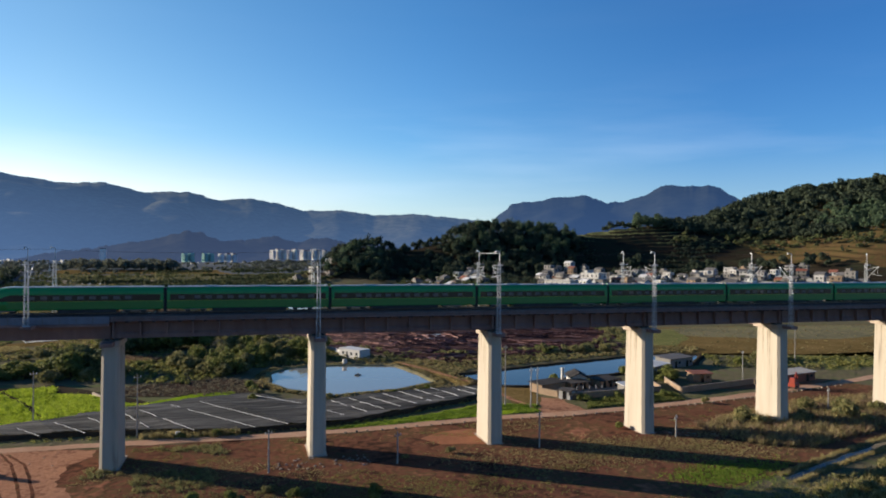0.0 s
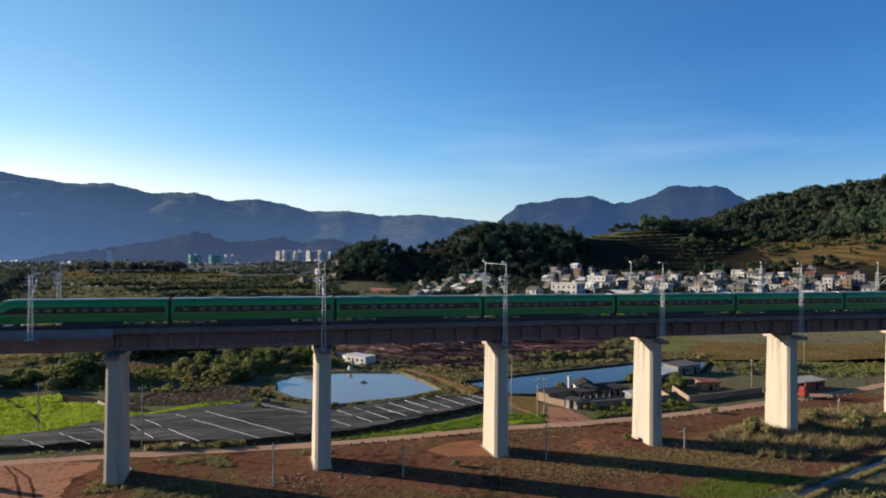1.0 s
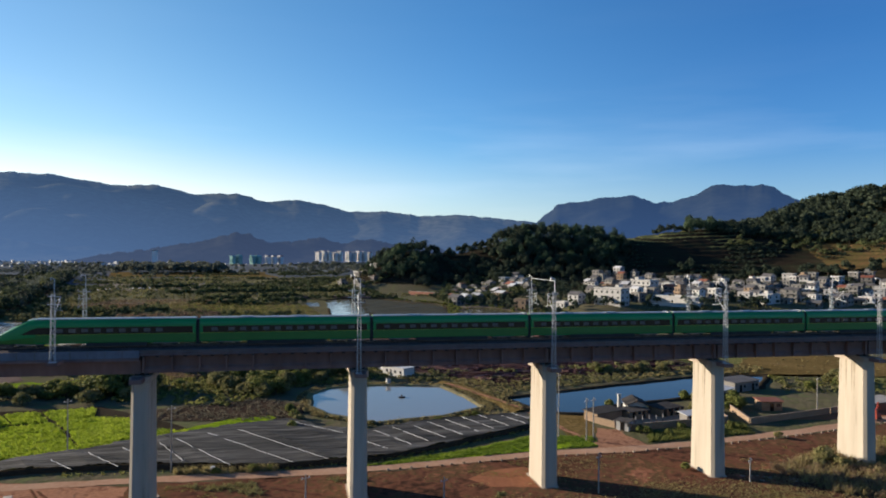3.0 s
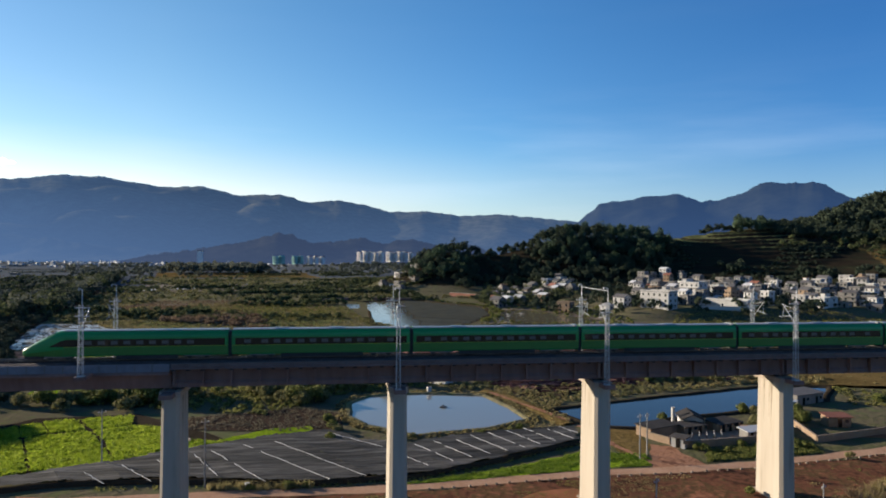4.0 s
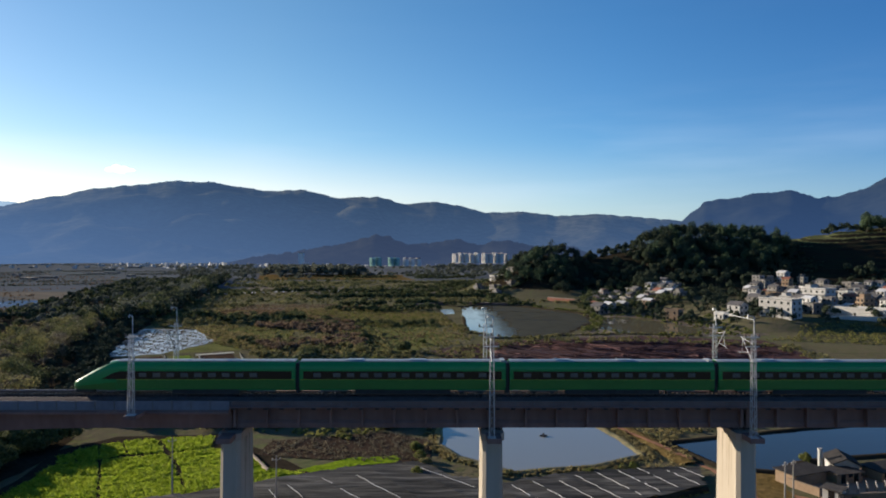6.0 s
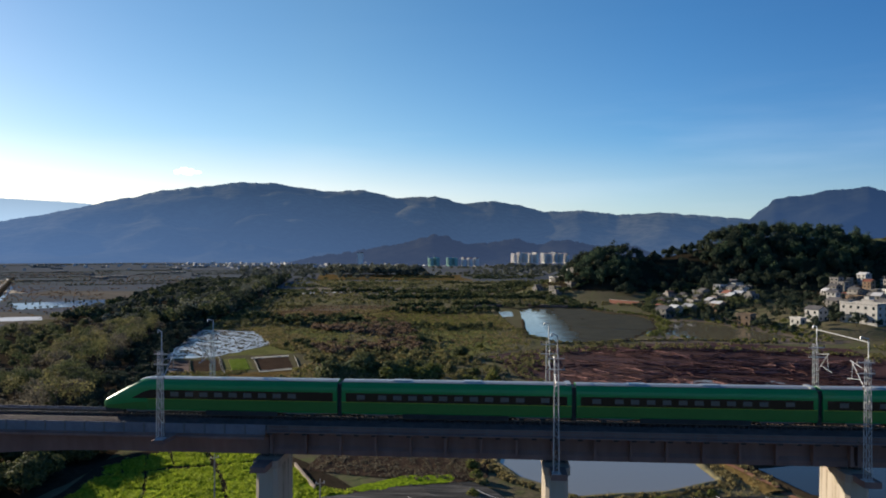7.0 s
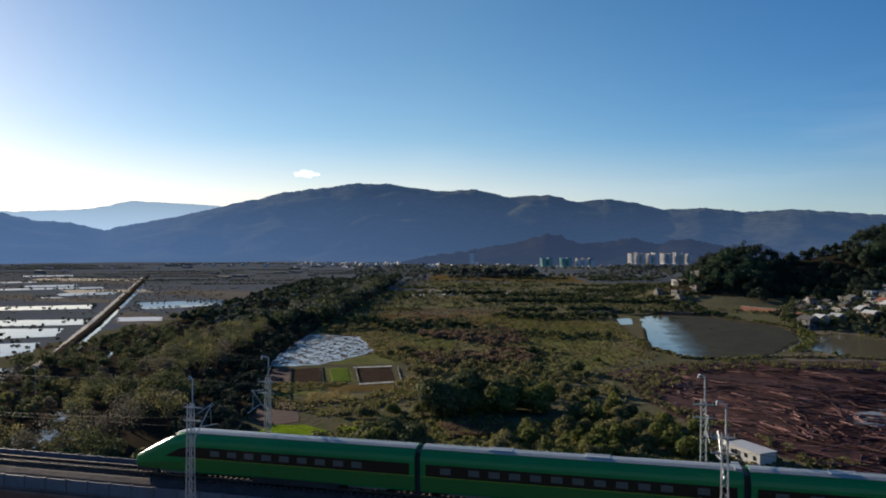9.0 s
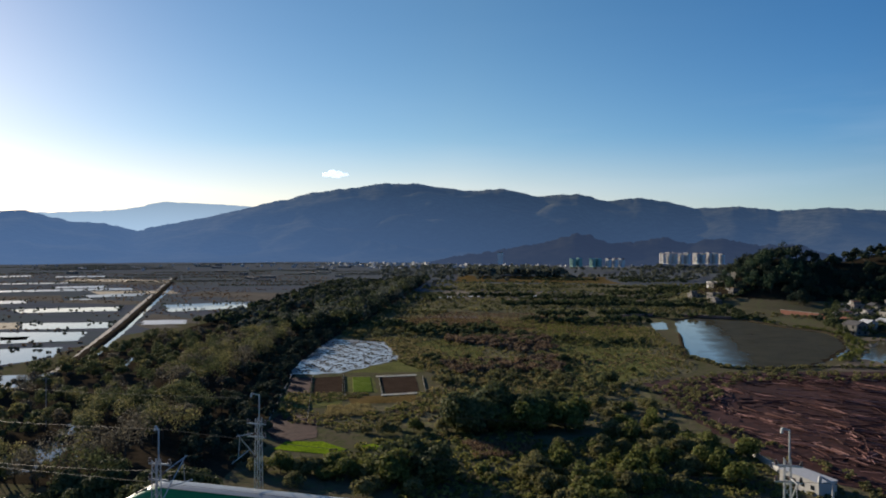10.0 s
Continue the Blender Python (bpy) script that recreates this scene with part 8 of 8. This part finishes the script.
for i in range(5):
    lr = thing("roof_lath", pose(35 + 1.9 * i, 27.2 + 0.25 * i, 1.9, 0, 0, 62), "pale wooden lath over a yard pen", "lath", "yard pen laths")
    part("lath", Geo().box(0, 4.2, -0.08, 0.08, 0, 0.12), M_STONE, lr)
    part("support", Geo().box(0.1, 0.2, -0.05, 0.05, -1.9, 0), M_BARK, lr)
    part("support", Geo().box(4.0, 4.1, -0.05, 0.05, -1.9, 0), M_BARK, lr)
ex = thing("red_machine", pose(98, 24.5, 0, 0, 0, 30), "red farm machine with a raised arm beside the track", "machine")
part("body", Geo().box(-1.6, 1.6, -0.9, 0.9, 0.7, 1.6), M_CLAYRED, ex)
part("cab", Geo().prism([(-1.2, -0.7), (0.2, -0.7), (0.2, 0.7), (-1.2, 0.7)], 1.6, 3.0, top_scale=0.85), M_CLAYRED, ex)
part("arm", Geo().rod((0.8, 0, 1.5), (2.2, 0, 4.2), 0.16, 6).rod((2.2, 0, 4.2), (3.4, 0, 2.4), 0.13, 6), M_CLAYRED, ex)
for sx in (-1, 1):
    for sy in (-1, 1):
        part("wheel", Geo().rod((sx, sy * 0.75, 0.5), (sx, sy * 1.05, 0.5), 0.5, 12), M_DARKSTEEL, ex)

# marker stones along the dirt track
stone = Geo().prism([(-0.25, -0.17), (0.25, -0.17), (0.25, 0.17), (-0.25, 0.17)], -0.1, 0.36, top_scale=0.85).mesh("block", M_ROCK)
road_line = [(-27, 6.4), (3, 9.3), (23, 9.4), (42, 10.6), (72, 15.4), (118, 26)]
sx_, sy_ = [p[0] for p in road_line], [p[1] for p in road_line]
x = -26.0
while x < 116:
    s = thing("marker_stone", pose(x + 0.4 * math.sin(x * 3.1), float(np.interp(x, sx_, sy_)) + 0.15 * math.sin(x * 5.3), 0, 4 * math.sin(x), 0, 8 + 14 * math.sin(x * 1.7)), "pale square concrete marker stone beside a track", "marker stone", "stones along the track")
    part("block", stone, None, s)
    x += 2.6


def build_pole(x, y, h, label="thin grey concrete utility pole with a crossarm", lean=0.0, lamp=False):
    p = thing("utility_pole", pose(x, y, 0, lean, 0, 30), label, "utility pole", "utility poles")
    part("pole", Geo().rod((0, 0, -0.3), (0, 0, h), 0.16, 8, 0.1), M_WOODPOLE, p)
    part("crossarm", Geo().box(-0.75, 0.75, -0.06, 0.06, h - 0.7, h - 0.58), M_WOODPOLE, p)
    for k in (-0.6, 0, 0.6):
        part("insulator", Geo().rod((k, 0, h - 0.58), (k, 0, h - 0.35), 0.06, 6), M_PLASTIC, p)
    return p


for x, y, h in ((-86.9, 27.1, 11.3), (-65.1, 12.7, 12.3), (-41.1, -15.4, 7.1), (-19.6, -15.6, 5.5), (14.4, 23, 14.3), (19.3, 19, 9.4), (21.9, 21.3, 9.0), (8.1, -12.2, 6.8), (88.9, 33.4, 9.4), (132, 61.8, 11.8), (84.3, -1.5, 5.8), (37.6, -11.6, 4.4), (-203, 104, 14.0)):
    build_pole(x, y, h)

# stones and rubble on the red soil
rk = random.Random(4)
rock_meshes = []
for k in range(4):
    bm = bmesh.new()
    bmesh.ops.create_icosphere(bm, subdivisions=1, radius=0.5)
    for v in bm.verts:
        v.co *= rk.uniform(0.7, 1.15)
        v.co.z *= 0.6
    me = bpy.data.meshes.new("rock")
    bm.to_mesh(me)
    bm.free()
    me.materials.append(M_ROCK)
    rock_meshes.append(me)
spots_rock = [(rk.uniform(-40, -24), rk.uniform(-15, -9)) for _ in range(70)] + [(38 + 26 * u, -9 - 11 * u + rk.uniform(-1.5, 1.5)) for u in [rk.random() for _ in range(70)]] + [(-80, -1), (-79, 0), (-78.5, 2), (-76, -3)]
for x, y in spots_rock:
    o = tagged(new("rock", rock_meshes[rk.randrange(4)]), "pale broken rock lying on red soil", "rock", "rubble on the soil")
    s = rk.uniform(0.2, 0.65)
    o.matrix_basis = pose(x, y, 0.12 * s, 0, 0, rk.uniform(0, 360)) @ Matrix.Diagonal((s, s, s, 1))

sack = thing("white_sack", pose(-57.5, 10.4, 0, 0, 0, 20), "white sack standing beside a dirt track", "sack")
part("bag", Geo().prism([(-0.5, -0.4), (0.5, -0.4), (0.6, 0.1), (0.4, 0.4), (-0.5, 0.4)], 0, 1.3, top_scale=0.7), M_PLASTIC, sack)
blk = thing("concrete_blocks", pose(-86.5, -5.5, 0, 0, 0, 12), "stack of pale concrete blocks beside a track", "concrete blocks")
for k, (dx, dz) in enumerate(((0, 0), (1.3, 0), (0.6, 1.0), (0.7, 2.0))):
    part("block", Geo().box(dx - 0.6, dx + 0.6, -0.5, 0.5, dz, dz + 0.98), M_STONE, blk)

# ---- timber yard ----
prefab = thing("site_cabin", pose(-9.6, 105.7, 0, 0, 0, -55), "white prefabricated site cabin with a pale flat roof", "cabin")
part("wall", Geo().box(-5, 5, -2.4, 2.4, 0, 2.9), M_WHITEWALL, prefab)
part("roof", Geo().box(-5.2, 5.2, -2.6, 2.6, 2.9, 3.05), M_ROOFWHITE, prefab)
for x in (-3.0, 1, 3.5):
    part("window", Geo().box(x - 0.45, x + 0.45, -2.46, -2.38, 1.1, 2.0), M_GLASS, prefab)
part("door", Geo().box(-1.6, -0.7, -2.46, -2.38, 0.05, 2.1), M_ROOFGREY, prefab)
wall2 = thing("yard_wall", pose(-17.0, 127, 0, 0, 0, -72), "low pale wall running from a cabin", "wall", "yard walls")
part("wall_body", Geo().box(0, 12, -0.12, 0.12, -0.2, 1.4), M_WHITEWALL, wall2)
log_proto = [Geo().rod((-l / 2, 0, 0), (l / 2, 0, 0), r_, 7, r_ * 0.8).mesh("log", M_LOG) for l, r_ in ((6, 0.17), (8, 0.2), (9, 0.18), (5, 0.22))]
rl = random.Random(12)
YARD = [(-26, 165), (-36, 210), (-8, 238), (50, 252), (116, 238), (110, 155), (100, 103), (50, 94), (30, 88), (22, 82), (15, 80), (8, 100), (-12, 134)]
heap_dirs = []
for _ in range(110):
    hx, hy = rl.uniform(-22, 115), rl.uniform(92, 245)
    # most rows fan out from the yard's corner
    heap_dirs.append((hx, hy, -54 + 34 * min(1, max(0, (hx + 8) / 45)) + rl.gauss(0, 9) if rl.random() < 0.75 else rl.uniform(-90, 90)))
heap_dirs += [(15, 95, 20), (22, 90, -35), (12, 103, -10), (26, 99, 40), (18, 86, 0), (42, 103, -15), (60, 107, 10), (78, 108, -5)] + [(8 + 6 * k, 98 + 0.6 * k, -30 + 9 * (k % 5)) for k in range(10)] * 2


def log_spot(gen):
    while True:
        cx, cy, ang = heap_dirs[gen.randrange(len(heap_dirs))]
        u, v = gen.gauss(0, 12), gen.gauss(0, 2.6)
        a = radians(ang)
        x, y = cx + u * math.cos(a) - v * math.sin(a), cy + u * math.sin(a) + v * math.cos(a)
        if inside(np.array([(x, y)]), YARD)[0]:
            return x, y, ang + gen.gauss(0, 9)


for i in range(280):
    x, y, ang = log_spot(rl)
    z = 0.25 + 0.45 * rl.randrange(3)
    lg = tagged(new("log", log_proto[rl.randrange(4)]), "felled reddish log lying in a timber yard", "log", "logs in the yard")
    lg.matrix_basis = pose(x, y, z, 0, rl.gauss(0, 1.5), ang)
heap = Geo()
for i in range(3400):
    x, y, ang = log_spot(rl)
    z = 0.15 + 0.3 * abs(rl.gauss(0, 1))
    l, r_ = rl.uniform(3, 8), rl.uniform(0.08, 0.19)
    a = radians(ang)
    tz = rl.gauss(0, 0.05) * l
    heap.rod((x - math.cos(a) * l / 2, y - math.sin(a) * l / 2, max(0.1, z - tz)), (x + math.cos(a) * l / 2, y + math.sin(a) * l / 2, max(0.1, z + tz)), r_, 5, r_ * 0.75)
tagged(new("log_heaps", heap.mesh("log_heaps", M_LOGS)), "long heaps of reddish logs and offcuts", "log heap", kind="stuff")

# ---- small things on and beside the fish pond ----
ae = thing("pond_aerator", pose(-13.7, 70.2, 0.1), "small dark paddle aerator floating on a pond", "aerator")
part("float", Geo().box(-0.9, 0.9, -0.25, 0.25, 0, 0.3).box(-0.25, 0.25, -0.8, 0.8, 0, 0.28), M_DARKSTEEL, ae)
part("motor", Geo().rod((0, 0, 0.3), (0, 0, 0.75), 0.22, 8), M_DARKSTEEL, ae)
ph = thing("pump_box", pose(-15.0, 89.8, 0.4, 0, 0, 15), "small white pump box on a pond bank", "pump box")
part("box", Geo().box(-0.6, 0.6, -0.5, 0.5, 0, 1.5), M_WHITEWALL, ph)
part("lid", Geo().box(-0.7, 0.7, -0.6, 0.6, 1.5, 1.62), M_ROOFGREY, ph)

# ---- one small cloud ----
cl = np.random.default_rng(3)
cg = bmesh.new()
for k in range(16):
    m = Matrix.Translation((float(cl.normal() * 24), float(cl.normal() * 12), float(abs(cl.normal()) * 9))) @ Matrix.Diagonal((float(cl.uniform(20, 34)), 22, float(cl.uniform(10, 17)), 1))
    bmesh.ops.create_icosphere(cg, subdivisions=3, radius=1, matrix=m)
for v in cg.verts:
    v.co += Vector((1, 1, 0.6)) * (noise.noise(v.co * 0.04) * 5)
cm = bpy.data.meshes.new("cloud")
cg.to_mesh(cm)
cg.free()
cm.materials.append(M_SOFTCLOUD)
cm.polygons.foreach_set("use_smooth", [True] * len(cm.polygons))
cloud = tagged(new("cloud", cm), "small white cloud over the ridge", "cloud", kind="structure")
cb = radians(24.0)
cloud.matrix_basis = pose(-44 - math.sin(cb) * 4200, -100 + math.cos(cb) * 4200, 45 + 4200 * math.tan(radians(5.75)), 0, 0, 24.4)

# pale wall and terrace edge below the village
tw2 = thing("terrace_wall", pose(186, 306, land1(186, 306), 0, 0, -18), "low pale terrace wall below village houses", "wall")
part("wall_body", Geo().box(0, 34, -0.25, 0.25, -1.5, 1.6), M_WHITEWALL, tw2)
part("coping", Geo().box(-0.1, 34.1, -0.35, 0.35, 1.6, 1.75), M_STONE, tw2)

flue = thing("chimney", pose(38.6, 43.2, 0), "slim whitewashed chimney beside a farmhouse", "chimney")
part("flue_shaft", Geo().prism([(-0.35, -0.35), (0.35, -0.35), (0.35, 0.35), (-0.35, 0.35)], -0.2, 4.6, top_scale=0.9), M_WHITEWALL, flue)
part("cap", Geo().box(-0.42, 0.42, -0.42, 0.42, 4.6, 4.75), M_STONE, flue)
